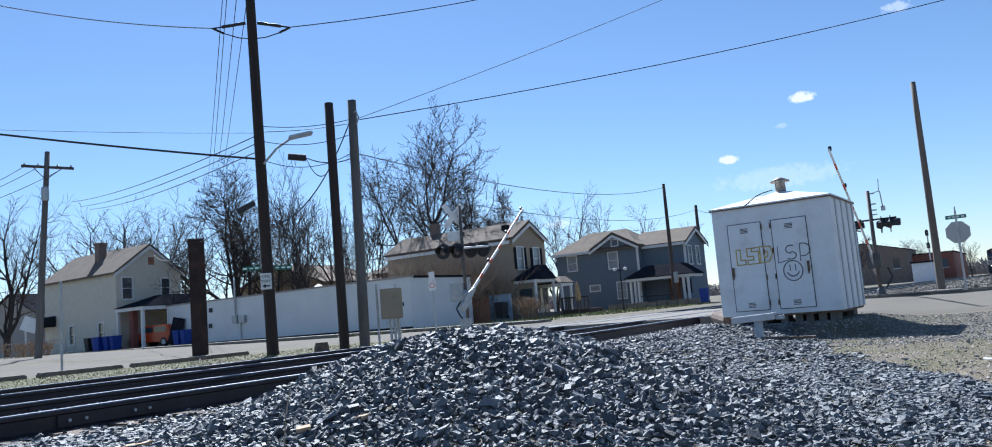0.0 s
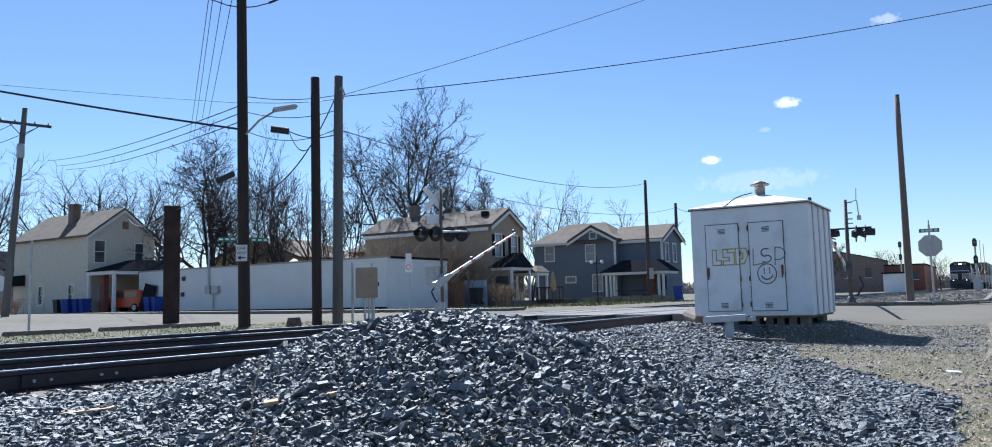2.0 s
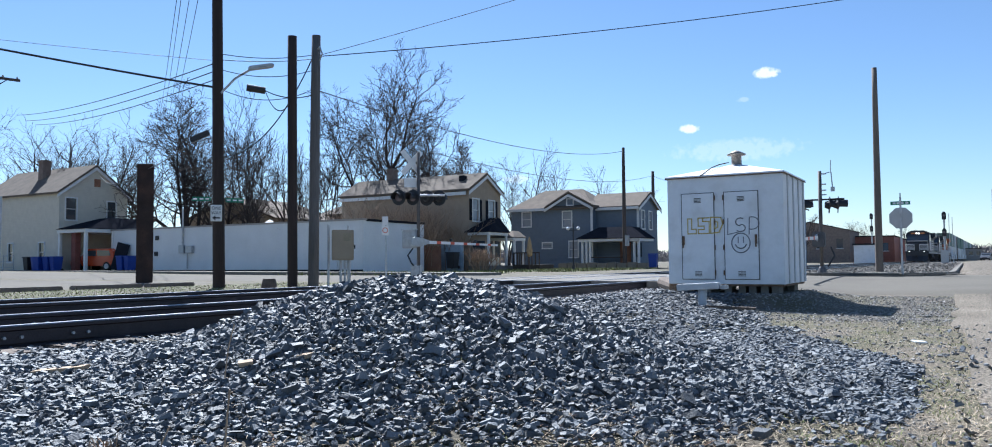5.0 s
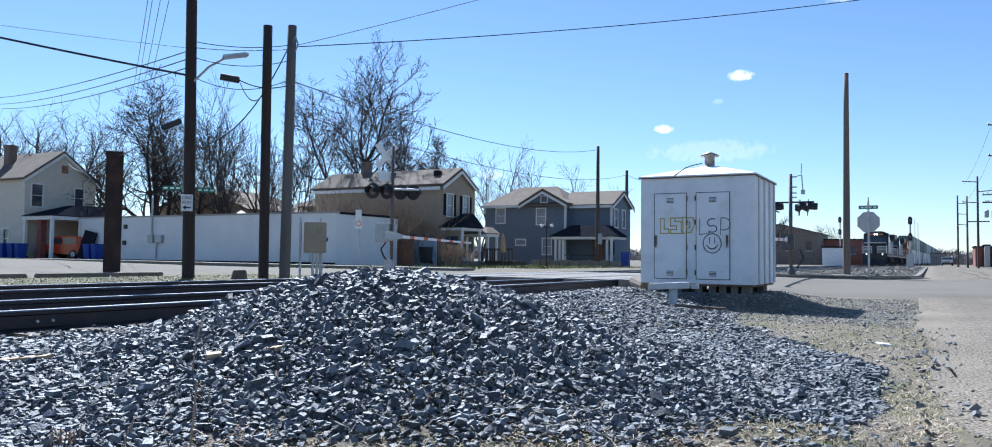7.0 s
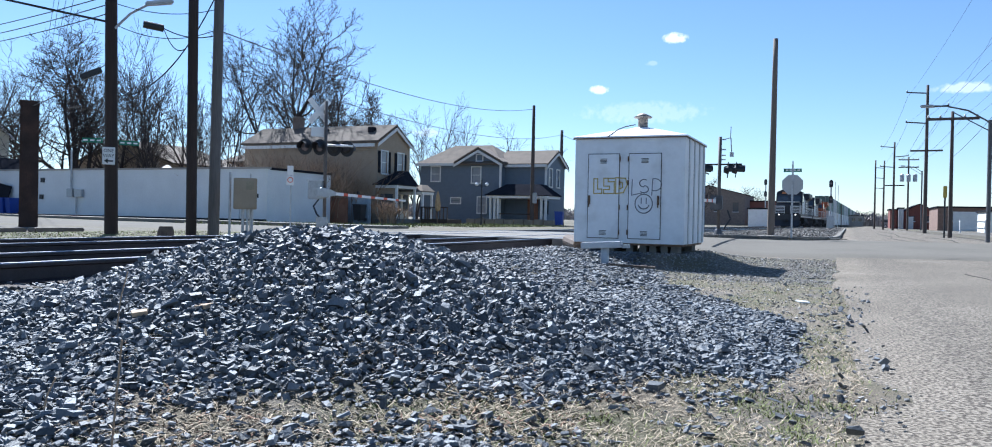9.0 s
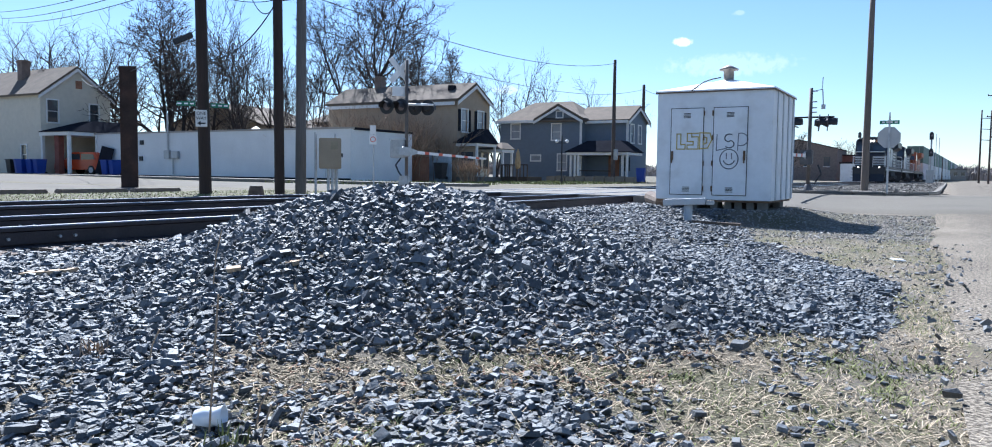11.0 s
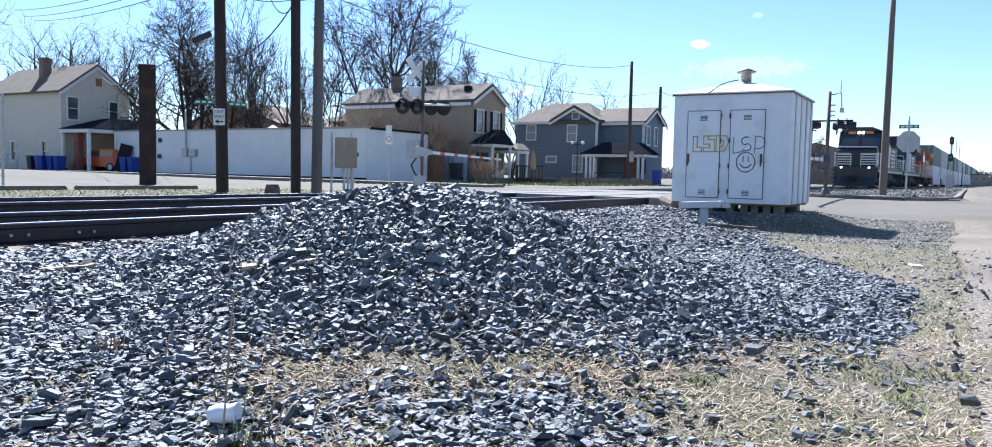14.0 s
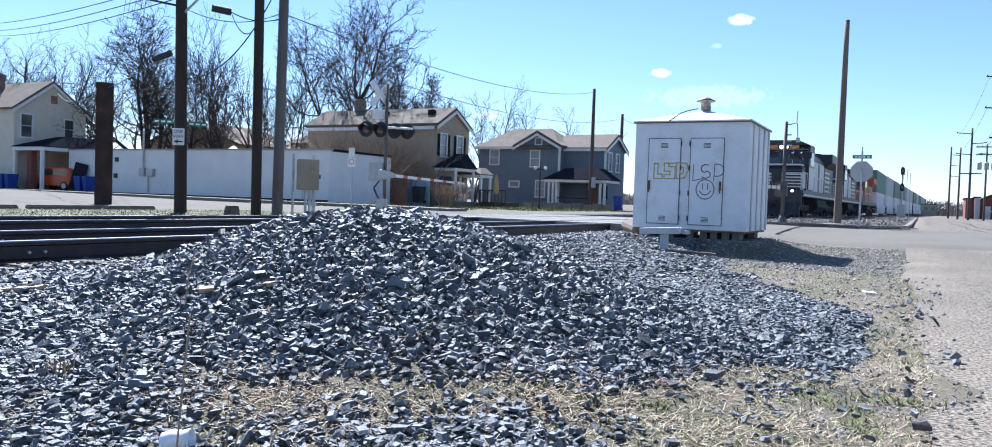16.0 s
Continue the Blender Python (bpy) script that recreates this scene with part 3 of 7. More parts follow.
    part("graffiti", stroke([(G, zt - 0.02), (G - 0.01, zt - 0.33), (G + 0.19, zt - 0.29)], 0.018, yp), GREY_PAINT, hut, "grey sprayed letter L")
    part("graffiti", stroke(arc(G + 0.24, zt - 0.09, 0.09, 0.075, 60, 260) + arc(G + 0.24, zt - 0.21, 0.09, 0.07, 80, -140), 0.018, yp), GREY_PAINT, hut, "grey sprayed letter S")
    part("graffiti", stroke([(G + 0.40, zt - 0.33), (G + 0.41, zt - 0.05)] + arc(G + 0.46, zt - 0.12, 0.13, 0.12, 110, -110), 0.018, yp - 0.001), GREY_PAINT, hut, "grey sprayed letter D")
    fx, fz = X0 + 1.46, Z0 + 0.80
    part("graffiti", stroke(arc(fx, fz, 0.175, 0.19, 0, 360, 28), 0.02, yp), GREY_PAINT, hut, "grey sprayed smiling face")
    part("graffiti", stroke(arc(fx, fz + 0.02, 0.115, 0.125, 205, 335, 12), 0.02, yp), GREY_PAINT, hut)
    for d in (-0.05, 0.05):
        part("graffiti", stroke([(fx + d, fz + 0.11), (fx + d, fz + 0.01)], 0.02, yp), GREY_PAINT, hut)
    for i, x in enumerate((X0 + 1.15, X0 + 1.42, X0 + 1.62, X0 + 1.85, X0 + 2.05)):
        part("block", Soup().box(x - 0.07, x + 0.07, Y0 + 0.15, Y0 + 0.55, -0.35, Z0 - 0.045), CONCRETE, hut, "concrete support block", bevel=0.008)
        part("block", Soup().box(x - 0.07, x + 0.07, Y1 - 0.55, Y1 - 0.15, -0.35, Z0 - 0.045), CONCRETE, hut, bevel=0.008)
    for x in (X0 + 0.2, X0 + 0.7):
        part("block", Soup().box(x - 0.1, x + 0.1, Y0 + 0.2, Y1 - 0.2, -0.35, Z0 - 0.045), CONCRETE, hut, bevel=0.008)
    return hut


build_hut()

# low grey stand in front of the hut
st = thing("post_stand", "small grey metal table on one post in the gravel", "stand")
sx0, sy0, _ = (-14.3 * math.sin(radians(16.0)), 14.3 * math.cos(radians(16.0)), 0.0)
m = pose(sx0, sy0, 0.115, 0, -3, 6)
part("post", Soup().tube((sx0, sy0, -0.4), (sx0, sy0, 0.08), 0.075, n=14), BENCH_GREY, st, smooth=True)
part("top", Soup().box(-0.42, 0.30, -0.13, 0.13, -0.04, 0.07, m), BENCH_GREY, st, "grey box-shaped top", bevel=0.012)
part("bracket", Soup().box(0.31, 0.44, -0.05, 0.05, -0.05, 0.02, m), GALV, st, bevel=0.005)
# an old log beside the rail
lg = Soup().tube((-6.2, 18.4, 0.06), (-5.35, 16.6, 0.02), 0.15, 0.13, 10)
solo("log", lg, TIE, "short weathered log lying by the crossing", "log")
pl = Soup().box(-0.4, 0.4, -0.06, 0.06, -0.02, 0.02, pose(sx0 + 0.55, sy0 - 0.25, ground_z(sx0 + 0.5, sy0 - 0.2) + 0.05, 0, 2, 12))
solo("board", pl, TIE, "old dark board lying on gravel", "board")


# ---------------------------------------------------------------- poles
def pole(name, x, y, h, r0, r1, material, label, lean=(0, 0), z=None):
    p = thing(name, label, "utility pole")
    zb = ground_z(x, y) - 0.4 if z is None else z
    s = Soup()
    k, n = 6, 14
    for i in range(k + 1):
        a = i / k
        r = r0 + (r1 - r0) * a
        s.v += [(x + lean[0] * a + r * math.cos(2 * math.pi * j / n), y + lean[1] * a + r * math.sin(2 * math.pi * j / n), zb + (h - zb) * a) for j in range(n)]
    s.f = [(i * n + j, i * n + (j + 1) % n, (i + 1) * n + (j + 1) % n, (i + 1) * n + j) for i in range(k) for j in range(n)] + [tuple(range(k * n, (k + 1) * n))]
    part("shaft", s, material, p, smooth=True)
    return p


def polar(az, d, z=0.0):
    return (-d * math.sin(radians(az)), d * math.cos(radians(az)), z)


def insulator(soup, x, y, z):
    soup.lathe([(0.03, 0), (0.06, 0.02), (0.06, 0.05), (0.03, 0.07), (0.05, 0.09), (0.02, 0.13)], 8, (x, y, z))


ax, ay, _ = polar(49.75, 21.0)
pa = pole("utility_pole", ax, ay, 11.5, 0.15, 0.115, CREOSOTE, "tall dark brown utility pole with dead-end insulators", lean=(-0.25, 0.0))
for sgn in (-1, 1):
    q = Soup()
    a = Vector((ax - 0.2, ay, 8.75))
    d = Vector((0.72, 0.70, 0)) * sgn
    q.tube(a + d * 0.15, a + d * 0.75 + Vector((0, 0, -0.10)), 0.045, 0.045, 8)
    q.tube(a + d * 0.75 + Vector((0, 0, -0.10)), a + d * 1.0 + Vector((0, 0, -0.14)), 0.02, 0.02, 6)
    q.tube(a + d * 0.98 + Vector((0, 0, -0.14)), a + d * 0.7 + Vector((0, 0, -0.28)), 0.03, 0.03, 6)
    part("strain_insulator", q, BLACK, pa)
part("jumper_wire", Soup().path([Vector((ax - 0.2, ay, 8.75)) + Vector((0.72, 0.70, 0)) * u + Vector((0, 0, -0.28 - 0.16 * (1 - (u / 0.7) ** 2))) for u in (-0.7, -0.35, 0, 0.35, 0.7)], 0.014), WIRE, pa)
# street lamp arm, splice box and signs on that pole
q = Soup().path([(ax, ay, 4.9), (ax + 0.22, ay + 0.26, 5.3), (ax + 0.48, ay + 0.57, 5.58)], 0.03, 8)
arm = part("lamp_arm", q, GALV, pa, "galvanised street lamp arm")
part("lamp_head", Soup().box(-0.32, 0.32, -0.11, 0.11, -0.05, 0.05, pose(ax + 0.63, ay + 0.74, 5.64, 0, -12, 50)), GALV, arm, "grey cobra-head lamp", bevel=0.03)
part("splice_case", Soup().tube((ax + 0.40, ay + 0.47, 5.08), (ax + 0.70, ay + 0.82, 5.03), 0.09, 0.09, 12), BLACK, pa, "black cable splice case")
part("transformer_bracket", Soup().box(-0.4, 0.1, -0.08, 0.08, -0.07, 0.07, pose(ax - 0.25, ay - 0.25, 3.85, 0, -28, 50)), BLACK, pa, bevel=0.02)
ow = part("one_way_sign", Soup().box(-0.17, 0.17, -0.01, 0.01, -0.24, 0.24, pose(ax + 0.12, ay - 0.21, 1.85, 0, 0, 45) @ Matrix.Diagonal((0.8, 1, 0.85, 1))), SIGN_WHITE, pa, "white one way sign with a black arrow", bevel=0.008)


def lettering(name, text, size, m, material, parent):
    cu = bpy.data.curves.new(name, 'FONT')
    cu.body, cu.size, cu.align_x, cu.align_y, cu.extrude = text, size, 'CENTER', 'CENTER', 0.002
    tmp = bpy.data.objects.new(name + "_curve", cu)
    scene.collection.objects.link(tmp)
    bpy.context.view_layer.update()
    me = bpy.data.meshes.new_from_object(tmp.evaluated_get(bpy.context.evaluated_depsgraph_get()))
    bpy.data.objects.remove(tmp)
    bpy.data.curves.remove(cu)
    me.transform(m)
    me.materials.clear()
    me.materials.append(material)
    ob = new(name, me)
    ob.parent = parent
    return ob


sm = pose(ax + 0.12, ay - 0.21, 1.85, 0, 0, 45) @ Matrix.Diagonal((0.8, 1, 0.85, 1))
face = sm @ pose(0, -0.016, 0, 90)
lettering("sign_text", "ONE", 0.13, face @ pose(0, 0.14, 0), BLACK, ow)
lettering("sign_text", "WAY", 0.13, face @ pose(0, 0.0, 0), BLACK, ow)
arrow = Soup().add([face @ Vector(p) for p in ((-0.12, -0.14, 0), (-0.02, -0.07, 0), (-0.02, -0.12, 0), (0.12, -0.12, 0), (0.12, -0.16, 0), (-0.02, -0.16, 0), (-0.02, -0.21, 0))], [(0, 6, 5, 4, 3, 2, 1)])
part("arrow", arrow, BLACK, ow)
for dz, rz, off in ((2.22, 38, (-0.34, -0.28)), (2.18, 60, (0.33, 0.18))):
    bl = part("street_name_blade", Soup().box(-0.22, 0.22, -0.008, 0.008, -0.055, 0.055, pose(ax + off[0], ay + off[1], dz, 0, 0, rz)), SIGN_GREEN, pa, "green street name sign")
    for u in (-0.15, 0.0, 0.14):
        part("lettering_bar", Soup().box(u - 0.045, u + 0.045, -0.012, -0.0085, -0.018, 0.018, pose(ax + off[0], ay + off[1], dz, 0, 0, rz)), SIGN_WHITE, bl)

bx, by, _ = polar(44.9, 20.6)
pb = pole("cut_off_pole", bx, by, 6.4, 0.125, 0.115, CREOSOTE, "black creosoted pole cut off at the top", lean=(-0.10, 0.05))
gx, gy, _ = polar(43.5, 20.9)
pg = pole("grey_pole", gx, gy, 6.5, 0.14, 0.115, POLE_GREY, "weathered grey wooden pole with wires at its top", lean=(0.06, 0.02))
part("top_hook", Soup().path([(gx + 0.1, gy, 6.1), (gx + 0.3, gy - 0.1, 6.15), (gx + 0.38, gy - 0.1, 5.95), (gx + 0.25, gy - 0.05, 5.8)], 0.02), GALV, pg)

hx, hy, _ = polar(54.42, 26.5)
hb = Soup()
w, t = 0.23, 0.035
hm = pose(hx, hy, 0, 0, 0, 52)
hb.box(-w, w, -w, -w + t, -0.3, 3.66, hm).box(-w, w, w - t, w, -0.3, 3.66, hm).box(-0.02, 0.02, -w + t, w - t, -0.3, 3.66, hm)
solo("steel_beam_post", hb, RUST, "upright rusty brown steel H-beam post", "steel post")

rx, ry, _ = polar(4.75, 31.0)
pr = pole("utility_pole", rx, ry, 7.38, 0.135, 0.085, POLE_PALE, "bare tapering wooden pole in a concrete foot", lean=(0.03, 0))
part("foot", Soup().lathe([(0.62, -0.1), (0.6, 0.07), (0.5, 0.12), (0.2, 0.13)], 14, (rx, ry, 0.0)), CONCRETE, pr, "round concrete foot")

mx, my, _ = polar(21.3, 60.0)
pm = pole("utility_pole", mx, my, 9.1, 0.17, 0.11, POLE_BROWN, "brown wooden street pole with a meter box", lean=(0, 0))
part("meter_box", Soup().box(mx + 0.15, mx + 0.45, my - 0.35, my - 0.15, 1.7, 2.5), GALV, pm, bevel=0.03)
nx_, ny_, _ = polar(19.25, 73.0)
pole("utility_pole", nx_, ny_, 8.7, 0.2, 0.13, POLE_BROWN, "distant brown wooden street pole")

lx, ly, _ = polar(63.9, 52.0)
pl_ = pole("utility_pole", lx, ly, 11.9, 0.21, 0.14, POLE_GREY, "grey utility pole with a crossarm and transformer", lean=(0.9, 0.3))
ca = Soup().box(-1.35, 1.35, -0.06, 0.06, -0.07, 0.07, pose(lx + 0.9, ly + 0.3, 11.0, 0, 5, 50))
cm = part("crossarm", ca, POLE_BROWN, pl_)
for u in (-1.2, -0.5, 0.5, 1.2):
    c = pose(lx + 0.9, ly + 0.3, 11.0, 0, 5, 50) @ Vector((u, 0, 0.07))
    ins = Soup()
    insulator(ins, *c)
    part("insulator", ins, GALV, cm)
for sgn in (-1, 1):
    mm = pose(lx + 0.9, ly + 0.3, 11.0, 0, 5, 50)
    part("brace", Soup().tube(mm @ Vector((0.75 * sgn, -0.07, -0.05)), mm @ Vector((0, -0.15, -0.75)), 0.025, n=6), POLE_BROWN, pl_)
part("transformer", Soup().lathe([(0.18, 0), (0.2, 0.04), (0.2, 0.7), (0.16, 0.78), (0.04, 0.82)], 12, (lx + 1.15, ly + 0.0, 9.0)), GALV, pl_, "grey can transformer")
part("warning_sign", Soup().box(-0.4, 0.4, -0.012, 0.012, -0.4, 0.4, pose(lx - 0.1, ly - 0.35, 2.1, 0, 22, 55)), SIGN_WHITE, pl_, "tilted white sign", bevel=0.01)

sx, sy, _ = polar(62.6, 21.7)
sp = solo("sign_post", Soup().tube((sx, sy, -0.2), (sx + 0.03, sy, 2.2), 0.03, n=8), GALV, "thin leaning grey steel post in the grass", "post")


# ---------------------------------------------------------------- crossing signals
def lamp_unit(parent, x, y, z, face):
    """A round black backplate with hood and lens, facing along face."""
    f = Vector(face).normalized()
    rot = f.to_track_quat('Z', 'Y').to_matrix().to_4x4()
    m = Matrix.Translation((x, y, z)) @ rot
    s = Soup()
    s.lathe([(0.28, -0.01), (0.28, 0.015), (0.16, 0.02), (0.15, 0.0)], 24)
    s.v = [tuple(m @ Vector(p)) for p in s.v]
    lamp = part("backplate", s, BLACK, parent, "round black signal backplate")
    h = Soup()
    n = 14
    for i in range(n):
        a0, a1 = radians(-20 + 220 * i / n), radians(-20 + 220 * (i + 1) / n)
        q = [m @ Vector((0.17 * math.cos(a), 0.17 * math.sin(a), d)) for a, d in ((a0, 0.02), (a1, 0.02), (a1, 0.30), (a0, 0.30))]
        q += [m @ Vector((0.16 * math.cos(a), 0.16 * math.sin(a), d)) for a, d in ((a0, 0.02), (a1, 0.02), (a1, 0.30), (a0, 0.30))]
        h.add(q, [(0, 1, 2, 3), (7, 6, 5, 4), (3, 2, 6, 7)])
    part("hood", h, BLACK, lamp)
    le = Soup().lathe([(0.15, 0.005), (0.14, 0.03), (0.08, 0.05), (0.01, 0.055)], 16)
    le.v = [tuple(m @ Vector(p)) for p in le.v]
    part("lens", le, LENS, lamp, "signal lens with a reflection put into its grey", smooth=True)
    part("housing", Soup().tube(m @ Vector((0, 0, -0.14)), m @ Vector((0, 0, -0.012)), 0.10, 0.15, 12), BLACK, lamp)


def gate_arm(parent, length, n_strips, label):
    """The arm along +Y of its own space, hinge at the origin, with a counterweight behind."""
    g = new("gate_arm")
    g.parent = parent
    tagged(g, label)
    for i in range(n_strips):
        a, b = 0.35 + (length - 0.35) * i / n_strips, 0.35 + (length - 0.35) * (i + 1) / n_strips
        k = (b - a) * 0.2
        a, b = (a + k, b - k) if i % 2 else (a - k * (i > 0), b + k * (i < n_strips - 1))
        part("strip", Soup().box(-0.02, 0.02, a, b, -0.055 + 0.02 * i / n_strips, 0.055 - 0.02 * i / n_strips), SIGN_RED if i % 2 else SIGN_WHITE, g)
    for y in (length * 0.35, length * 0.68, length - 0.1):
        part("arm_lamp", Soup().box(-0.04, 0.04, y - 0.05, y + 0.05, 0.06, 0.17), BLACK, g, bevel=0.01)
    part("counterweight", Soup().prism([(-0.75, -0.10), (-0.35, -0.16), (0.1, -0.10), (0.35, -0.06), (0.35, 0.06), (0.05, 0.12), (-0.5, 0.16), (-0.75, 0.10)], 0.03, 0.07, 'x').box(0.03, 0.12, -0.8, -0.45, -0.14, 0.14), GALV, g, "grey counterweight arm")
    return g


def crossing_mast(name, label, x, y, zb, htop):
    mast = thing(name, label, "crossing signal")
    part("pole", Soup().tube((x, y, zb), (x, y, htop), 0.06, n=12), MAST, mast, smooth=True)
    part("base", Soup().lathe([(0.17, zb - 0.1), (0.17, zb + 0.12), (0.11, zb + 0.3), (0.08, zb + 0.35)], 10, (x, y, 0)), STEEL_DARK, mast)
    return mast


qx, qy, _ = polar(36.1, 28.5)
FL = crossing_mast("crossing_signal", "railway crossing mast with flashing lights, crossbuck and gate machine", qx, qy, 0.0, 4.55)
lz = 0.58 + 28.5 * math.tan(radians(4.68))
u = Vector((math.cos(radians(36)), math.sin(radians(36)), 0))
bar = Soup().tube(Vector((qx, qy, lz + 0.09)) - u * 0.85, Vector((qx, qy, lz + 0.09)) + u * 0.95, 0.04, n=8)
part("light_bar", bar, SIGN_WHITE, FL, "white painted crossbar")
for off, fc in ((-0.62, (0.15, -1, 0)), (-0.10, (0.0, -1, 0)), (0.22, (-0.1, 1, 0)), (0.66, (-0.05, 1, 0))):
    c = Vector((qx, qy, lz)) + u * off + Vector((fc[0], fc[1], 0)).normalized() * 0.16
    lamp_unit(FL, c.x, c.y, c.z, fc)
cz = 0.58 + 28.5 * math.tan(radians(7.2))
for a in (-48, 48):
    part("crossbuck_blade", Soup().box(-0.55, 0.55, -0.012, 0.012, -0.10, 0.10, pose(qx - 0.2, qy - 0.12 - 0.013 * (a > 0), cz, 0, a, 62)), SIGN_WHITE, FL, "white crossbuck blade", bevel=0.006)
part("track_sign", Soup().box(-0.28, 0.28, -0.012, 0.012, -0.17, 0.17, pose(qx - 0.2, qy - 0.12, cz - 0.72, 0, 0, 50)), SIGN_WHITE, FL, "small white plate", bevel=0.006)
part("gate_machine", Soup().box(-0.26, 0.26, -0.20, 0.20, -0.32, 0.32, pose(qx - 0.28, qy - 0.1, 1.42, 0, 0, 20)), GALV, FL, "grey gate machine box", bevel=0.03)
part("hose", Soup().path([(qx - 0.1, qy - 0.2, 1.1), (qx - 0.25, qy - 0.3, 0.85), (qx - 0.12, qy - 0.3, 0.6), (qx, qy - 0.15, 0.35)], 0.03), BLACK, FL)
part("gear_case", Soup().tube((qx - 0.05, qy - 0.06, 1.32), (qx + 0.14, qy - 0.02, 1.32), 0.2, 0.16, 16), GALV, FL, "round grey gear case")
part("machine_lid", Soup().box(-0.29, 0.29, -0.23, 0.23, 0.325, 0.37, pose(qx - 0.28, qy - 0.1, 1.42, 0, 0, 20)), ALU, FL, bevel=0.012)
part("junction_box", Soup().box(-0.17, 0.17, -0.15, 0.15, 0.0, 0.46, pose(qx - 0.02, qy - 0.1, 0.02, 0, 0, 20)), GALV, FL, "grey base junction box", bevel=0.02)
GATE_L = gate_arm(FL, 5.3, 11, "red and white striped gate arm")

vx, vy, _ = polar(8.2, 28.7)
FR = crossing_mast("crossing_signal", "railway crossing mast beside the road with flashing lights and gate", vx, vy, 0.0, 3.55)
lz2 = 0.58 + 28.7 * math.tan(radians(3.68))
part("light_bar", Soup().tube((vx - 0.75, vy, lz2 + 0.16), (vx + 0.75, vy, lz2 + 0.16), 0.03, n=8), BLACK, FR)
for off, fc in ((-0.55, (0.9, 0.35, 0)), (0.28, (0.95, 0.2, -0.05)), (0.55, (0.98, 0.15, -0.05)), (-0.62, (-0.9, -0.3, 0))):
    lamp_unit(FR, vx + off, vy, lz2 - 0.03, fc)
for z in (3.45, 3.1, 2.9, 2.75):
    part("step", Soup().box(vx + 0.05, vx + 0.2, vy - 0.03, vy + 0.03, z - 0.02, z + 0.02), GALV, FR)
part("bell_bracket", Soup().path([(vx + 0.1, vy, 3.45), (vx + 0.34, vy, 3.5), (vx + 0.36, vy, 3.9)], 0.014).path([(vx + 0.36, vy, 3.5), (vx + 0.40, vy, 2.9)], 0.02).box(vx + 0.34, vx + 0.46, vy - 0.05, vy + 0.05, 2.85, 3.0), GALV, FR)
part("gate_machine", Soup().box(vx - 0.25, vx + 0.15, vy - 0.30, vy - 0.08, 1.0, 1.5), STEEL_DARK, FR, "grey gate machine box", bevel=0.03)
part("hose", Soup().path([(vx + 0.3, vy - 0.05, 1.0), (vx + 0.42, vy - 0.1, 0.7), (vx + 0.2, vy - 0.1, 0.35)], 0.03), BLACK, FR)
GATE_R = gate_arm(FR, 5.9, 11, "red and white striped gate arm")

# relay cabinet on legs
cb = thing("relay_cabinet", "beige metal relay cabinet on steel legs", "cabinet")
cx_, cy_, _ = polar(41.45, 20.4)
m = pose(cx_, cy_, 0, 0, 0, 40)
part("box", Soup().box(-0.27, 0.27, -0.2, 0.2, 0.66, 1.42, m), BEIGE, cb, bevel=0.015)
part("cabinet_door", Soup().box(-0.24, 0.24, -0.215, -0.201, 0.70, 1.38, m), BEIGE, cb, bevel=0.005)
part("notice", Soup().box(0.02, 0.20, -0.222, -0.216, 1.14, 1.34, m), mat("faded_notice", (0.27, 0.225, 0.145), 0.6), cb, "faded yellow notice")
for x in (-0.05, 0.05, 0.16):
    part("leg", Soup().tube(m @ Vector((x, 0, -0.2)), m @ Vector((x, 0, 0.66)), 0.035, n=8), GALV, cb)
part("tall_post", Soup().tube(m @ Vector((-0.36, 0, -0.2)), m @ Vector((-0.36, 0, 1.56)), 0.03, n=8), GALV, cb)
part("tall_post", Soup().tube(m @ Vector((0.12, 0.25, -0.2)), m @ Vector((0.12, 0.25, 1.55)), 0.025, n=8), GALV, cb)
part("latch", Soup().box(0.275, 0.31, -0.05, 0.05, 0.95, 1.05, m), BLACK, cb)

# parking sign
px_, py_, _ = polar(38.42, 33.0)
ps = thing("parking_sign", "small white no-parking sign on a thin post", "sign")
part("post", Soup().tube((px_, py_, -0.2), (px_, py_, 2.35), 0.03, n=8), GALV, ps)
m = pose(px_, py_ - 0.05, 0, 0, 0, 35)
part("plate", Soup().box(-0.15, 0.15, -0.01, 0.01, 1.72, 2.1, m), SIGN_WHITE, ps, bevel=0.004)
part("plate", Soup().box(-0.12, 0.12, -0.01, 0.01, 2.13, 2.5, m), SIGN_WHITE, ps, bevel=0.004)
ring = Soup()
for i in range(16):
    a, b = 2 * math.pi * i / 16, 2 * math.pi * (i + 1) / 16
    ring.add([m @ Vector((r * math.cos(c), -0.013, 1.93 + r * math.sin(c))) for r, c in ((0.115, a), (0.115, b), (0.085, b), (0.085, a))], [(0, 1, 2, 3)])
part("red_ring", ring, SIGN_RED, ps, "red prohibition ring")

# stop sign seen from behind
tx_, ty_, _ = polar(3.42, 27.0)
ss = thing("stop_sign", "octagonal stop sign, bare metal back, with a street name blade", "stop sign")
part("post", Soup().box(tx_ - 0.028, tx_ + 0.028, ty_ - 0.02, ty_ + 0.02, -0.2, 2.45), GALV, ss)
oc = [(tx_ + 0.315 / math.cos(radians(22.5)) * math.cos(radians(22.5 + 45 * i)), 1.82 + 0.315 / math.cos(radians(22.5)) * math.sin(radians(22.5 + 45 * i))) for i in range(8)]
part("plate", Soup().prism(oc, ty_ + 0.021, ty_ + 0.027), SIGN_BACK, ss, "grey octagonal plate")
nb = part("street_name_blade", Soup().box(tx_ - 0.27, tx_ + 0.27, ty_ - 0.008, ty_ + 0.008, 2.22, 2.33), SIGN_GREEN, ss, "green street name sign")
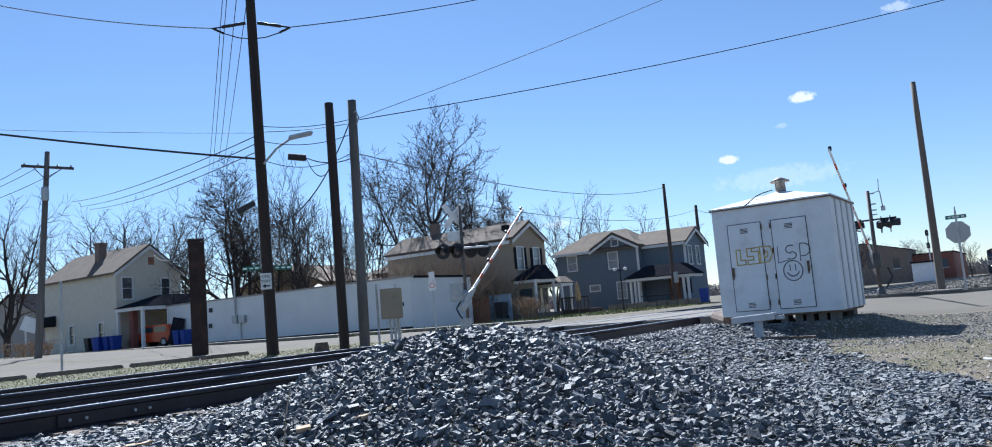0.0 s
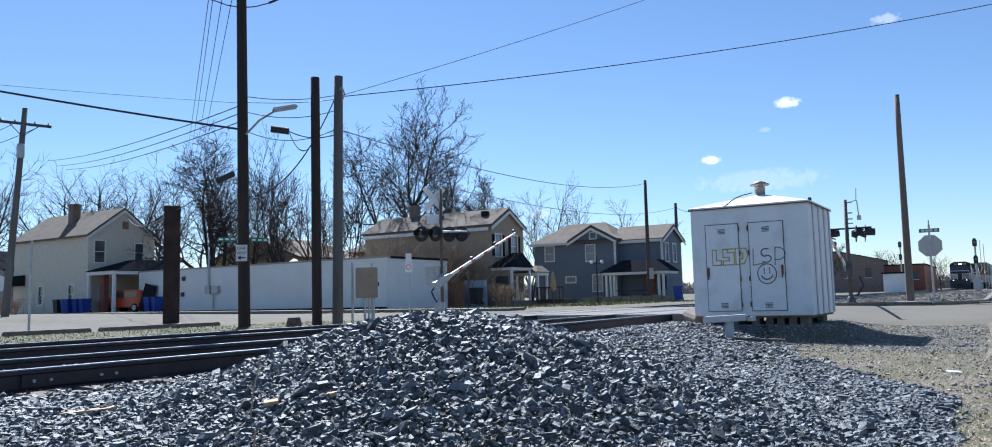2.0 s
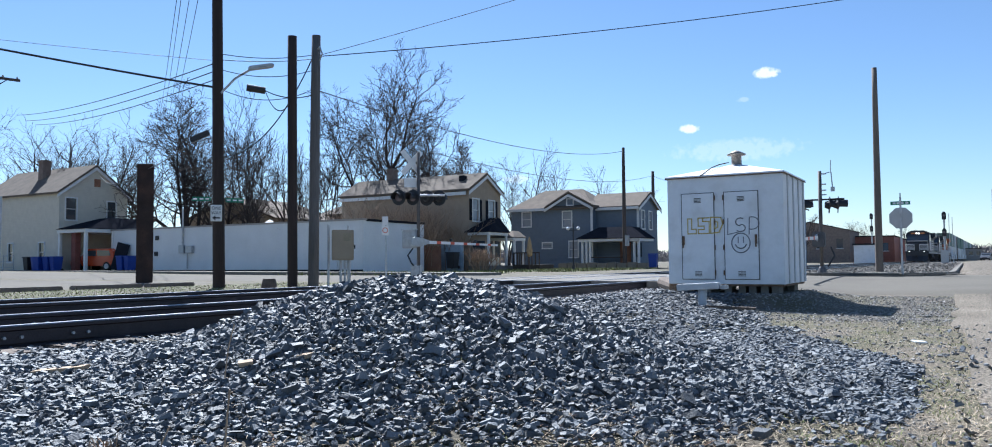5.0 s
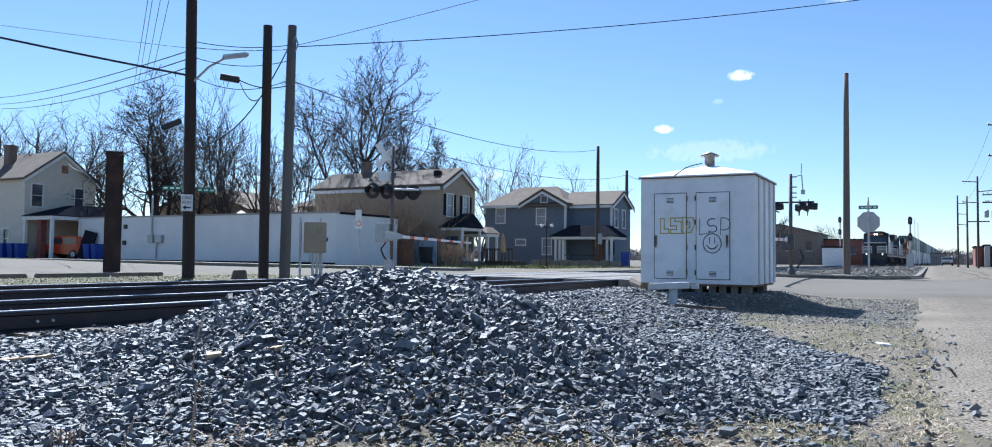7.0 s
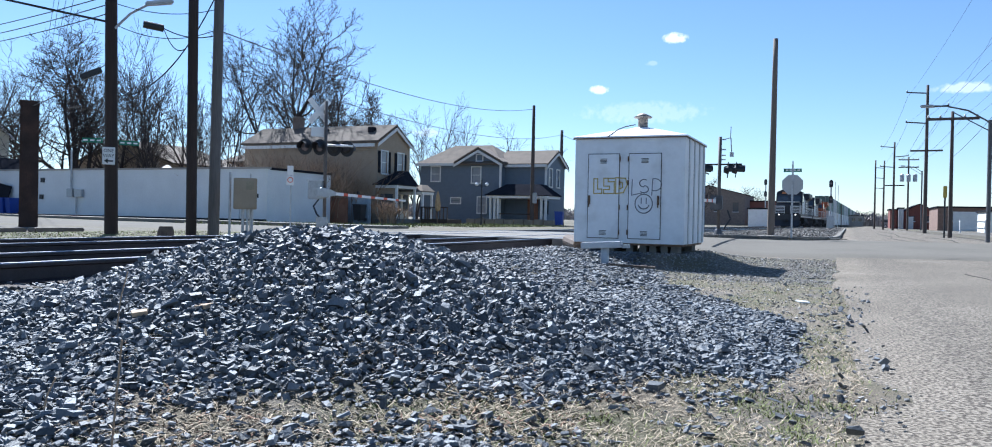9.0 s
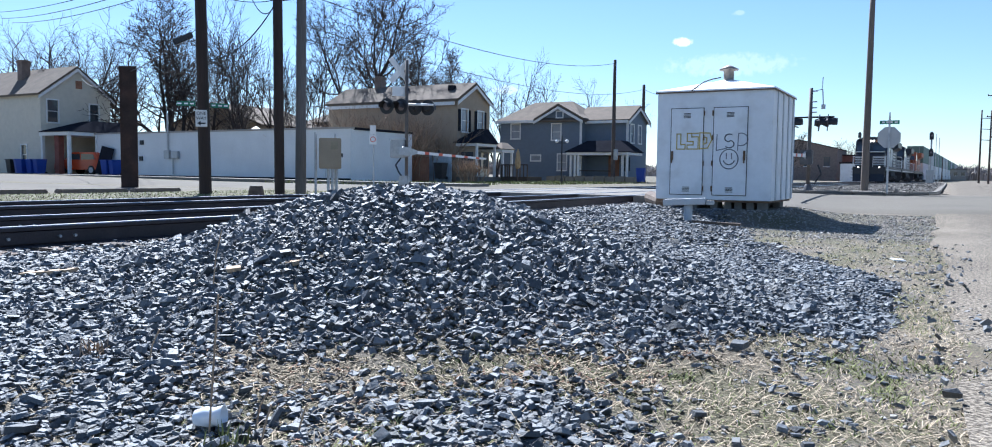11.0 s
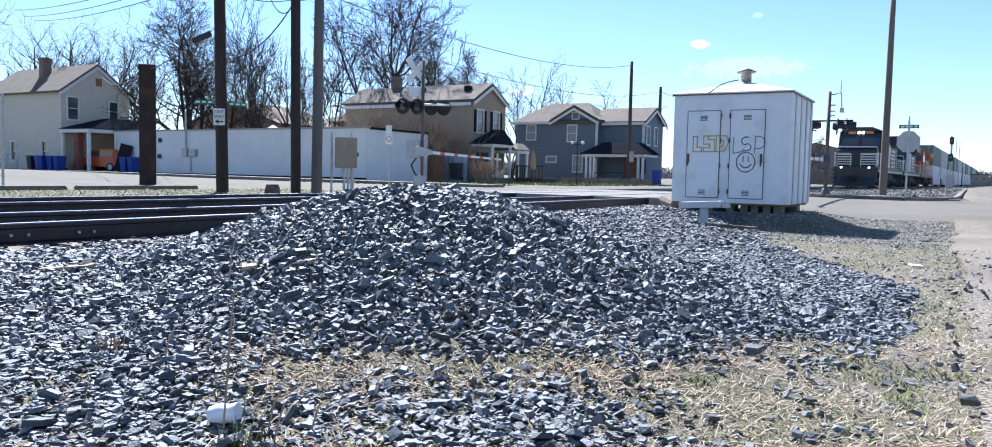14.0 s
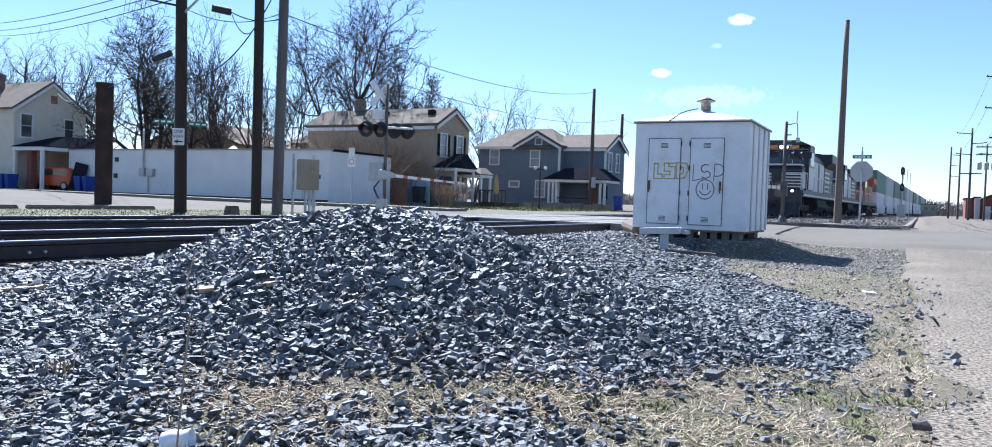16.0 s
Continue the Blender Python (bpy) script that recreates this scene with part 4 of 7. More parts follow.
for u in (-0.17, -0.06, 0.05, 0.18):
    part("lettering_bar", Soup().box(tx_ + u - 0.04, tx_ + u + 0.04, ty_ - 0.012, ty_ - 0.0085, 2.25, 2.30), SIGN_WHITE, nb)
part("finial", Soup().tube((tx_, ty_, 2.42), (tx_, ty_, 2.58), 0.02, n=6), GALV, ss)


# ---------------------------------------------------------------- houses
def wall(soup, axis, at, a0, a1, z0, z1, holes, thick=0.2):
    """A wall in the plane axis = at, from a0 to a1 and z0 to z1, with holes (a, b, za, zb); thickness to the inside (sign of thick)."""
    us = sorted({a0, a1, *[h[0] for h in holes], *[h[1] for h in holes]})
    vs = sorted({z0, z1, *[h[2] for h in holes], *[h[3] for h in holes]})
    nu, nv = len(us) - 1, len(vs) - 1

    def solid(i, j):
        if not (0 <= i < nu and 0 <= j < nv):
            return False
        c = ((us[i] + us[i + 1]) / 2, (vs[j] + vs[j + 1]) / 2)
        return not any(h[0] < c[0] < h[1] and h[2] < c[1] < h[3] for h in holes)
    ids = {}

    def node(i, j, k):
        if (i, j, k) not in ids:
            d = at + (thick if k else 0)
            ids[i, j, k] = len(soup.v)
            soup.v.append((us[i], d, vs[j]) if axis == 'y' else (d, us[i], vs[j]))
        return ids[i, j, k]
    for i in range(nu):
        for j in range(nv):
            if not solid(i, j):
                continue
            for k in (0, 1):
                soup.f.append((node(i, j, k), node(i + 1, j, k), node(i + 1, j + 1, k), node(i, j + 1, k)))
            for di, dj, p, q in ((-1, 0, (i, j), (i, j + 1)), (1, 0, (i + 1, j), (i + 1, j + 1)), (0, -1, (i, j), (i + 1, j)), (0, 1, (i, j + 1), (i + 1, j + 1))):
                if not solid(i + di, j + dj):
                    soup.f.append((node(*p, 0), node(*q, 0), node(*q, 1), node(*p, 1)))


def obox(axis, at, a, b, d0, d1, z0, z1, soup=None):
    """A box on a wall plane: from a to b along it, d0 to d1 out of it (towards the viewer)."""
    s = soup or Soup()
    if axis == 'y':
        return s.box(a, b, at - d1, at - d0, z0, z1)
    return s.box(at + d0, at + d1, a, b, z0, z1)


def window(parent, axis, at, a, b, z0, z1, trim=TRIM, shutter=None, rail=True, glass=CURTAIN):
    fr = Soup()
    t = 0.09
    obox(axis, at, a - t, a, 0.003, 0.05, z0 - t, z1 + t, fr)
    obox(axis, at, b, b + t, 0.003, 0.05, z0 - t, z1 + t, fr)
    obox(axis, at, a, b, 0.003, 0.05, z1, z1 + t, fr)
    w = part("window", fr, trim, parent, "white-framed sash window")
    part("sill", obox(axis, at, a - t, b + t, 0.0035, 0.09, z0 - t - 0.01, z0 - 0.002), trim, w)
    mid = (z0 + z1) / 2
    part("pane", obox(axis, at, a, b, -0.07, -0.05, mid + 0.02, z1), glass, w)
    part("pane", obox(axis, at, a, b, -0.10, -0.08, z0, mid - 0.02), glass, w)
    if rail:
        part("sash_rail", obox(axis, at, a, b, -0.11, -0.045, mid - 0.02, mid + 0.02), trim, w)
    if shutter:
        for u in (a - t - 0.32, b + t + 0.01):
            part("shutter", obox(axis, at, u, u + 0.31, 0.003, 0.04, z0, z1), shutter, w, "dark shutter")
    return w


def gable_roof(parent, x0, x1, y0, y1, eave, ridge, along, material, over=0.35, thick=0.14):
    """Two slopes with thickness; ridge along 'x' or 'y'."""
    if along == 'x':
        c, lo, hi = (y0 + y1) / 2, y0, y1
    else:
        c, lo, hi = (x0 + x1) / 2, x0, x1
    slope = (ridge - eave) / (c - lo)
    e = eave - over * slope
    prof = [(lo - over, e), (c, ridge), (hi + over, e), (hi + over, e + thick), (c, ridge + thick), (lo - over, e + thick)]
    s = Soup()
    if along == 'x':
        s.prism(prof, x0 - over * 0.8, x1 + over * 0.8, 'x')
    else:
        s.prism(prof, y0 - over * 0.8, y1 + over * 0.8, 'y')
    return part("roof", s, material, parent, "shingled gable roof")


def rake_trim(parent, axis, at, lo, hi, eave, ridge, over=0.35):
    """White boards under the sloping edges of a gable."""
    c = (lo + hi) / 2
    slope = (ridge - eave) / (c - lo)
    for sgn, e in ((-1, lo), (1, hi)):
        a = e + sgn * over
        za = eave - over * slope
        pts = [(a, za - 0.06), (c, ridge - 0.06), (c, ridge - 0.28), (a, za - 0.28)]
        s = Soup()
        if axis == 'x':
            s.prism(pts, at, at + 0.03, 'x')
        else:
            s.prism(pts, at - 0.03, at, 'y')
        part("rake_board", s, TRIM, parent, "white gable trim board")


def hip(parent, x0, x1, y0, y1, z0, z1, material, label, inset=0.5, name="roof"):
    dx, dy = (x1 - x0) * inset * 0.5, (y1 - y0) * inset * 0.9
    v = [(x0, y0, z0), (x1, y0, z0), (x1, y1, z0), (x0, y1, z0), (x0 + dx, y0 + dy, z1), (x1 - dx, y0 + dy, z1), (x1 - dx, y1 - 0.01, z1), (x0 + dx, y1 - 0.01, z1),
         (x0, y0, z0 - 0.05), (x1, y0, z0 - 0.05), (x1, y1, z0 - 0.05), (x0, y1, z0 - 0.05)]
    f = [(4, 5, 6, 7), (0, 1, 5, 4), (1, 2, 6, 5), (2, 3, 7, 6), (3, 0, 4, 7), (8, 9, 1, 0), (9, 10, 2, 1), (10, 11, 3, 2), (11, 8, 0, 3), (11, 10, 9, 8)]
    return part(name, Soup().add(v, f), material, parent, label)


def chimney(parent, x, y, z0, z1, w=0.35):
    part("chimney", Soup().box(x - w, x + w, y - w, y + w, z0, z1).box(x - w - 0.06, x + w + 0.06, y - w - 0.06, y + w + 0.06, z1 - 0.2, z1 - 0.08), CHIMNEY, parent, "sooty brick chimney")


# cream house with its gable towards the tracks
def cream_house():
    h = thing("house", "cream two-storey house with tan roof, chimney and carport", "house", pose(-1.7, 1.0, 0.0))
    x0, x1, y0, y1, zb, ev, rd = -66.0, -55.5, 32.8, 38.3, 0.15, 6.1, 8.15
    win_e = [(33.3, 34.1, 4.0, 5.6), (36.6, 37.3, 4.1, 5.5)]
    s = Soup()
    wall(s, 'x', x1, y0 + 0.2, y1, zb, ev, win_e, -0.2)
    gx0 = Soup().prism([(y0, ev), (y1, ev), ((y0 + y1) / 2, rd)], x1 - 0.2, x1, 'x')
    part("wall", s, CREAM, h, "cream siding")
    part("gable", gx0, CREAM, h)
    win_s = [(-58.0, -57.3, 0.9, 2.3), (-62.2, -61.5, 0.9, 2.3)]
    s = Soup()
    wall(s, 'y', y0, x0, x1, zb, ev, win_s, 0.2)
    part("wall", s, CREAM, h)
    part("wall", Soup().box(x0, x1 - 0.2, y1 - 0.2, y1, zb, ev), CREAM, h)
    part("wall", Soup().box(x0, x0 + 0.2, y0 + 0.2, y1 - 0.2, zb, ev), CREAM, h)
    part("floor_slab", Soup().box(x0 + 0.2, x1 - 0.2, y0 + 0.2, y1 - 0.2, zb, zb + 0.1).box(x0 + 0.2, x1 - 0.2, y0 + 0.2, y1 - 0.2, 3.0, 3.2), FAR_WALL, h)
    for a in win_e:
        window(h, 'x', x1, *a, glass=GLASS)
    for a in win_s:
        window(h, 'y', y0, *a, glass=GLASS)
    part("attic_vent", obox('x', x1, 35.5, 36.0, 0.003, 0.04, 6.6, 7.2), PLANK, h, "brown attic vent")
    gable_roof(h, x0, x1, y0, y1, ev, rd, 'x', ROOF_TAN, 0.3)
    rake_trim(h, 'x', x1 + 0.24, y0, y1, ev, rd, 0.3)
    chimney(h, -60.6, 34.6, 6.6, 8.9, 0.32)
    # carport
    part("carport_roof", Soup().box(-55.4, -51.95, 32.6, 37.4, 2.95, 3.25), TRIM, h, "white carport edge")
    hip(h, -55.3, -51.9, 32.5, 37.5, 3.255, 4.1, ROOF_DARK, "dark shingled carport roof", 0.6, "carport_hip")
    for x, y in ((-55.3, 32.8), (-52.15, 32.8)):
        part("carport_post", Soup().box(x - 0.1, x + 0.1, y - 0.1, y + 0.1, 0.1, 2.95), TRIM, h)
    part("brick_pier", Soup().box(-53.9, -53.4, 32.8, 33.2, 0.1, 2.95), BRICK, h, "brick pier")
    part("carport_back", Soup().box(-55.3, -51.95, 37.3, 37.45, 0.1, 2.95), CREAM, h)
    # small side porch
    part("side_porch_roof", Soup().add([(-66.2, 31.2, 2.6), (-64.2, 31.2, 2.6), (-64.2, 32.75, 3.3), (-66.2, 32.75, 3.3), (-66.2, 31.2, 2.45), (-64.2, 31.2, 2.45), (-64.2, 32.75, 2.45), (-66.2, 32.75, 2.45)],
                                       [(0, 1, 2, 3), (7, 6, 5, 4), (0, 4, 5, 1), (1, 5, 6, 2), (3, 2, 6, 7), (0, 3, 7, 4)]), ROOF_DARK, h)
    for x in (-66.1, -64.3):
        part("porch_post", Soup().box(x - 0.06, x + 0.06, 31.25, 31.37, 0.1, 2.45), TRIM, h)


def white_building():
    b = thing("commercial_building", "long low white-painted block building with a flat roof", "building")
    x0, x1, y0, y1, zt = -53.6, -29.9, 35.6, 41.6, 3.08
    s = Soup()
    wall(s, 'y', y0, x0, x1, -0.1, zt, [(-31.9, -31.0, 0.05, 2.1)], 0.25)
    part("wall", s, WALL_WHITE, b, "whitewashed wall")
    for q in ((x1 - 0.25, x1, y0 + 0.25, y1), (x0, x1 - 0.25, y1 - 0.25, y1), (x0, x0 + 0.25, y0 + 0.25, y1 - 0.25)):
        part("wall", Soup().box(*q, -0.1, zt - 0.05), WALL_WHITE, b)
    part("roof", Soup().box(x0 + 0.1, x1 - 0.1, y0 + 0.1, y1 - 0.1, zt - 0.3, zt - 0.1), ROOF_DARK, b)
    part("coping", Soup().box(x0 - 0.05, x1 + 0.05, y0 - 0.06, y0 + 0.3, zt + 0.002, zt + 0.1), FAR_WALL, b, "grey roof edge")
    part("coping", Soup().box(x1 - 0.28, x1 + 0.06, y0 + 0.31, y1, zt - 0.045, zt + 0.09), ROOF_DARK, b)
    # dark strip laid on the wall foot in place of the shadow there
    part("base_course", Soup().box(x0, x1, y0 - 0.03, y0 - 0.003, -0.1, 0.22), ROOF_DARK, b, "dark strip drawn as the shadow at the wall foot")
    part("door", Soup().box(-31.88, -31.02, y0 + 0.08, y0 + 0.14, 0.05, 2.1), WALL_WHITE, b, "white door")
    for x, w, h in ((-45.9, 0.55, 0.55), (-45.2, 0.7, 0.5)):
        part("meter", Soup().box(x, x + w, y0 - 0.22, y0 - 0.01, 1.35, 1.35 + h), GALV, b, bevel=0.03)
    part("conduit", Soup().tube((-45.6, y0 - 0.1, 1.9), (-45.6, y0 - 0.1, 4.4), 0.06, n=8).tube((-45.1, y0 - 0.1, 0.3), (-45.1, y0 - 0.1, 1.4), 0.05, n=8), GALV, b)
    for x, z in ((-48.5, 2.3), (-48.6, 1.2)):
        part("vent_box", Soup().box(x, x + 0.3, y0 - 0.1, y0 - 0.01, z, z + 0.3), BLACK, b)
    part("downpipe", Soup().tube((-53.4, y0 - 0.06, 0), (-53.4, y0 - 0.06, 3.0), 0.06, n=8), TRIM, b)
    for x in (-31.5, -33.6):
        part("wall_lamp", Soup().box(x - 0.1, x + 0.1, y0 - 0.25, y0 - 0.01, 2.25, 2.4), BLACK, b, bevel=0.03)
    part("roof_vent", Soup().lathe([(0.2, 0), (0.2, 0.35), (0.35, 0.4), (0.05, 0.6)], 12, (-40.5, 38.5, zt - 0.1)), TRIM, b)


def tan_house():
    h = thing("house", "tan two-storey house with dark porch roof and shutters", "house")
    x0, x1, y0, y1, zb, ev, rd = -39.5, -28.4, 44.6, 48.85, 0.05, 5.5, 6.65
    win = [(45.1, 45.85, 3.4, 4.85), (47.2, 47.95, 3.4, 4.85)]
    s = Soup()
    wall(s, 'x', x1, y0 + 0.2, y1, zb, ev, win, -0.2)
    part("wall", s, TAN, h, "tan siding")
    part("gable", Soup().prism([(y0, ev), (y1, ev), ((y0 + y1) / 2, rd)], x1 - 0.2, x1, 'x'), TAN, h)
    part("wall", Soup().box(x0, x1, y0, y0 + 0.2, zb, ev), TAN, h)
    part("wall", Soup().box(x0, x1 - 0.2, y1 - 0.2, y1, zb, ev), TAN, h)
    part("wall", Soup().box(x0, x0 + 0.2, y0 + 0.2, y1 - 0.2, zb, ev), TAN, h)
    part("floor_slab", Soup().box(x0 + 0.2, x1 - 0.2, y0 + 0.2, y1 - 0.2, 2.8, 3.0), FAR_WALL, h)
    for a in win:
        window(h, 'x', x1, *a, shutter=ROOF_DARK)
    gable_roof(h, x0, x1, y0, y1, ev, rd, 'x', ROOF_TAN, 0.24)
    rake_trim(h, 'x', x1 + 0.2, y0, y1, ev, rd, 0.24)
    part("eave_board", Soup().box(x0, x1, y0 - 0.36, y0 - 0.33, ev - 0.42, ev - 0.2), TRIM, h)
    chimney(h, -36.6, 46.9, 6.0, 7.6, 0.3)
    for x in (-29.6, -33.5):
        part("roof_box", Soup().box(x - 0.2, x + 0.2, 45.6, 46.0, 6.1, 6.55), ROOF_DARK, h)
    # enclosed porch with a hipped dark roof, then an open one
    px0, px1, py0, py1 = x1 + 0.01, -27.0, 44.7, 48.4
    part("porch_slab", Soup().box(px0, px1 + 0.3, py0 - 0.2, py1 + 0.6, zb - 0.1, 0.35), CONCRETE, h)
    hip(h, px0 - 0.2, px1 + 0.35, py0 - 0.35, 47.1, 2.62, 3.6, ROOF_DARK, "dark hipped porch roof", 0.8, "porch_roof")
    part("porch_fascia", Soup().box(px0, px1 + 0.25, py0 - 0.25, 47.0, 2.38, 2.56), TRIM, h)
    hip(h, px0, px1 + 0.6, 47.2, py1 + 0.6, 2.3, 2.75, ROOF_TAN, "low shingled porch roof", 0.6, "porch_roof")
    part("porch_fascia", Soup().box(px0, px1 + 0.55, 47.25, py1 + 0.55, 2.06, 2.24), TRIM, h)
    for x, y in ((px1 + 0.15, py0 - 0.12), (px1 + 0.15, 46.9), (px1 + 0.45, 47.5), (px1 + 0.45, py1 + 0.4)):
        part("porch_post", Soup().box(x - 0.07, x + 0.07, y - 0.07, y + 0.07, 0.35, 2.38 if y < 47.2 else 2.06), TRIM, h)
    part("porch_wall", Soup().box(px0, px0 + 0.08, py0, py1, 0.35, 2.38), CREAM, h)
    part("porch_wall", Soup().box(px0 + 0.09, px1, py0, py0 + 0.08, 0.35, 2.38), TAN, h)
    part("porch_window", obox('y', py0, px0 + 0.25, px1 - 0.2, 0.003, 0.03, 0.95, 2.0), GLASS, h, "porch window")
    part("front_door", Soup().box(px0 + 0.085, px0 + 0.12, 45.9, 46.6, 0.35, 2.2), ROOF_DARK, h, "dark front door")
    for y in (46.9, 47.9):
        part("porch_window", Soup().box(px0 + 0.085, px0 + 0.12, y, y + 0.6, 0.9, 2.05), GLASS, h)
    for i in range(6):
        y = 47.35 + i * 0.3
        part("baluster", Soup().box(px1 + 0.42, px1 + 0.47, y - 0.03, y + 0.03, 0.35, 1.1), TIE, h)
    part("handrail", Soup().box(px1 + 0.40, px1 + 0.49, 47.2, py1 + 0.6, 1.1, 1.16), TIE, h)


def slate_house():
    h = thing("house", "slate-blue two-storey house with white trim and dark porch roof", "house")
    y0, zb, ev = 58.6, 0.05, 5.1
    # main block with a cross gable, wing to its side
    ax0, ax1, ay1 = -33.0, -25.65, 64.2
    bx1 = -22.1
    g0, g1, apex = -29.4, -25.62, 6.12
    win = [(-31.92, -31.14, 3.55, 4.7), (-28.15, -27.4, 3.4, 4.65), (-30.03, -29.2, 1.72, 2.12), (-27.6, -26.85, 0.95, 2.2)]
    s = Soup()
    wall(s, 'y', y0, ax0, ax1, zb, ev, win, 0.2)
    part("wall", s, SLATE_SIDE, h, "slate-blue siding")
    part("gable", Soup().prism([(g0, ev), (g1, ev), ((g0 + g1) / 2, apex)], y0, y0 + 0.2, 'y'), SLATE_SIDE, h)
    for a in win:
        window(h, 'y', y0, *a, rail=a[3] - a[2] > 1)
    window(h, 'y', y0, -27.75, -27.25, 5.2, 5.65, rail=False)
    part("wall", Soup().box(ax0, ax0 + 0.2, y0 + 0.2, ay1, zb, ev), SLATE_SIDE, h)
    part("wall", Soup().box(ax1, bx1 - 0.2, y0 + 1.0, y0 + 1.2, zb, ev - 0.1), SLATE_SIDE, h)
    we = [(60.35, 61.05, 3.2, 4.6), (62.1, 62.8, 3.2, 4.6)]
    s = Soup()
    wall(s, 'x', bx1, y0 + 1.0, ay1, zb, ev - 0.1, we, -0.2)
    part("wall", s, SLATE_SIDE, h)
    c = (y0 + 1.0 + ay1) / 2
    part("gable", Soup().prism([(y0 + 1.0, ev - 0.1), (ay1, ev - 0.1), (c, 6.1)], bx1 - 0.2, bx1, 'x'), SLATE_SIDE, h)
    rake_trim(h, 'x', bx1 + 0.26, y0 + 1.0, ay1, ev - 0.1, 6.1)
    for a in we:
        window(h, 'x', bx1, *a)
    part("wall", Soup().box(ax0 + 0.2, bx1 - 0.2, ay1 - 0.2, ay1, zb, ev - 0.1), SLATE_SIDE, h)
    part("wall", Soup().box(ax1 - 0.2, ax1, y0 + 0.2, y0 + 1.2, zb, ev), SLATE_SIDE, h)
    part("floor_slab", Soup().box(ax0 + 0.2, ax1 - 0.2, y0 + 0.3, ay1 - 0.3, 2.7, 2.9), FAR_WALL, h)
    # main roof hipped at both ends, round a short ridge
    ex0, ex1, ey0, ey1, ez, yc = ax0 - 0.35, ax1 + 0.3, y0 - 0.35, ay1 + 0.35, ev - 0.14, (y0 + ay1) / 2
    hv = [(ex0, ey0, ez), (ex1, ey0, ez), (ex1, ey1, ez), (ex0, ey1, ez), (-31.2, yc, 6.72), (-27.6, yc, 6.72)]
    hv += [(x, y, z - 0.13) for x, y, z in hv[:4]]
    part("roof", Soup().add(hv, [(0, 1, 5, 4), (1, 2, 5), (2, 3, 4, 5), (3, 0, 4), (6, 7, 1, 0), (7, 8, 2, 1), (8, 9, 3, 2), (9, 6, 0, 3), (9, 8, 7, 6)]), ROOF_TAN, h, "hipped shingle roof")
    gable_roof(h, ax1 - 0.6, bx1, y0 + 1.0, ay1, ev - 0.1, 6.1, 'x', ROOF_TAN, 0.35)
    # cross gable roof
    gc = (g0 + g1) / 2
    pr = [(g0 - 0.3, ev - 0.15), (gc, apex + 0.02), (g1 + 0.3, ev - 0.15), (g1 + 0.3, ev), (gc, apex + 0.18), (g0 - 0.3, ev)]
    part("roof", Soup().prism(pr, y0 - 0.35, 62.2, 'y'), ROOF_TAN, h, "cross gable roof")
    rake_trim(h, 'y', y0 - 0.36, g0, g1, ev, apex, 0.3)
    part("eave_board", Soup().box(ax0 - 0.3, g0 - 0.3, y0 - 0.38, y0 - 0.355, ev - 0.32, ev - 0.1), TRIM, h)
    part("eave_board", Soup().box(ax1 + 0.1, bx1 + 0.2, y0 + 0.62, y0 + 0.645, ev - 0.42, ev - 0.2), TRIM, h)
    for x in (ax1 + 0.03, bx1 + 0.02):
        part("corner_board", Soup().box(x - 0.1, x + 0.1, y0 - 0.03 if x < -24 else y0 + 0.97, y0 - 0.003 if x < -24 else y0 + 0.997, zb, ev - 0.2), TRIM, h)
    # porch
    hip(h, -26.0, -20.7, 56.4, y0 + 0.95, 2.36, 3.25, ROOF_DARK, "dark shingled porch roof", 0.5, "porch_roof")
    part("porch_fascia", Soup().box(-25.9, -20.8, 56.5, y0 + 0.9, 2.1, 2.30), TRIM, h)
    part("porch_slab", Soup().box(-25.9, -20.8, 56.6, y0 + 0.95, 0.0, 0.3), CONCRETE, h)
    for x in (-25.6, -25.25, -24.95, -21.35, -21.0):
        part("porch_post", Soup().box(x - 0.08, x + 0.08, 56.65, 56.81, 0.3, 2.1), TRIM, h)
    part("front_door", Soup().box(-23.6, -22.7, y0 + 0.94, y0 + 0.99, 0.3, 2.1), PLANK, h, "brown front door")
    part("porch_window", Soup().box(-22.3, -21.8, y0 + 0.94, y0 + 0.99, 0.9, 2.0), GLASS, h)
    part("railing", Soup().box(-25.1, -22.0, 56.7, 56.76, 0.85, 0.92).box(-25.1, -22.0, 56.7, 56.76, 0.4, 0.46), TIE, h)


cream_house()
white_building()
tan_house()
slate_house()


def plain_house(name, label, x0, x1, y0, y1, ev, rd, along, wall_mat, roof_mat, wins=()):
    h = thing(name, label, "house")
    part("wall", Soup().box(x0, x1, y0, y1, 0, ev), wall_mat, h)
    if along == 'x':
        part("gable", Soup().prism([(y0, ev), (y1, ev), ((y0 + y1) / 2, rd)], x0, x1, 'x'), wall_mat, h)
    else:
        part("gable", Soup().prism([(x0, ev), (x1, ev), ((x0 + x1) / 2, rd)], y0, y1, 'y'), wall_mat, h)
    gable_roof(h, x0, x1, y0, y1, ev, rd, along, roof_mat, 0.3)
    for axis, at, a, b, z0, z1 in wins:
        w = part("window", obox(axis, at, a, b, 0.003, 0.03, z0, z1), GLASS, h)
        part("frame", obox(axis, at, a - 0.1, b + 0.1, 0.0031, 0.05, z0 - 0.12, z0 - 0.002), TRIM, w)
    return h


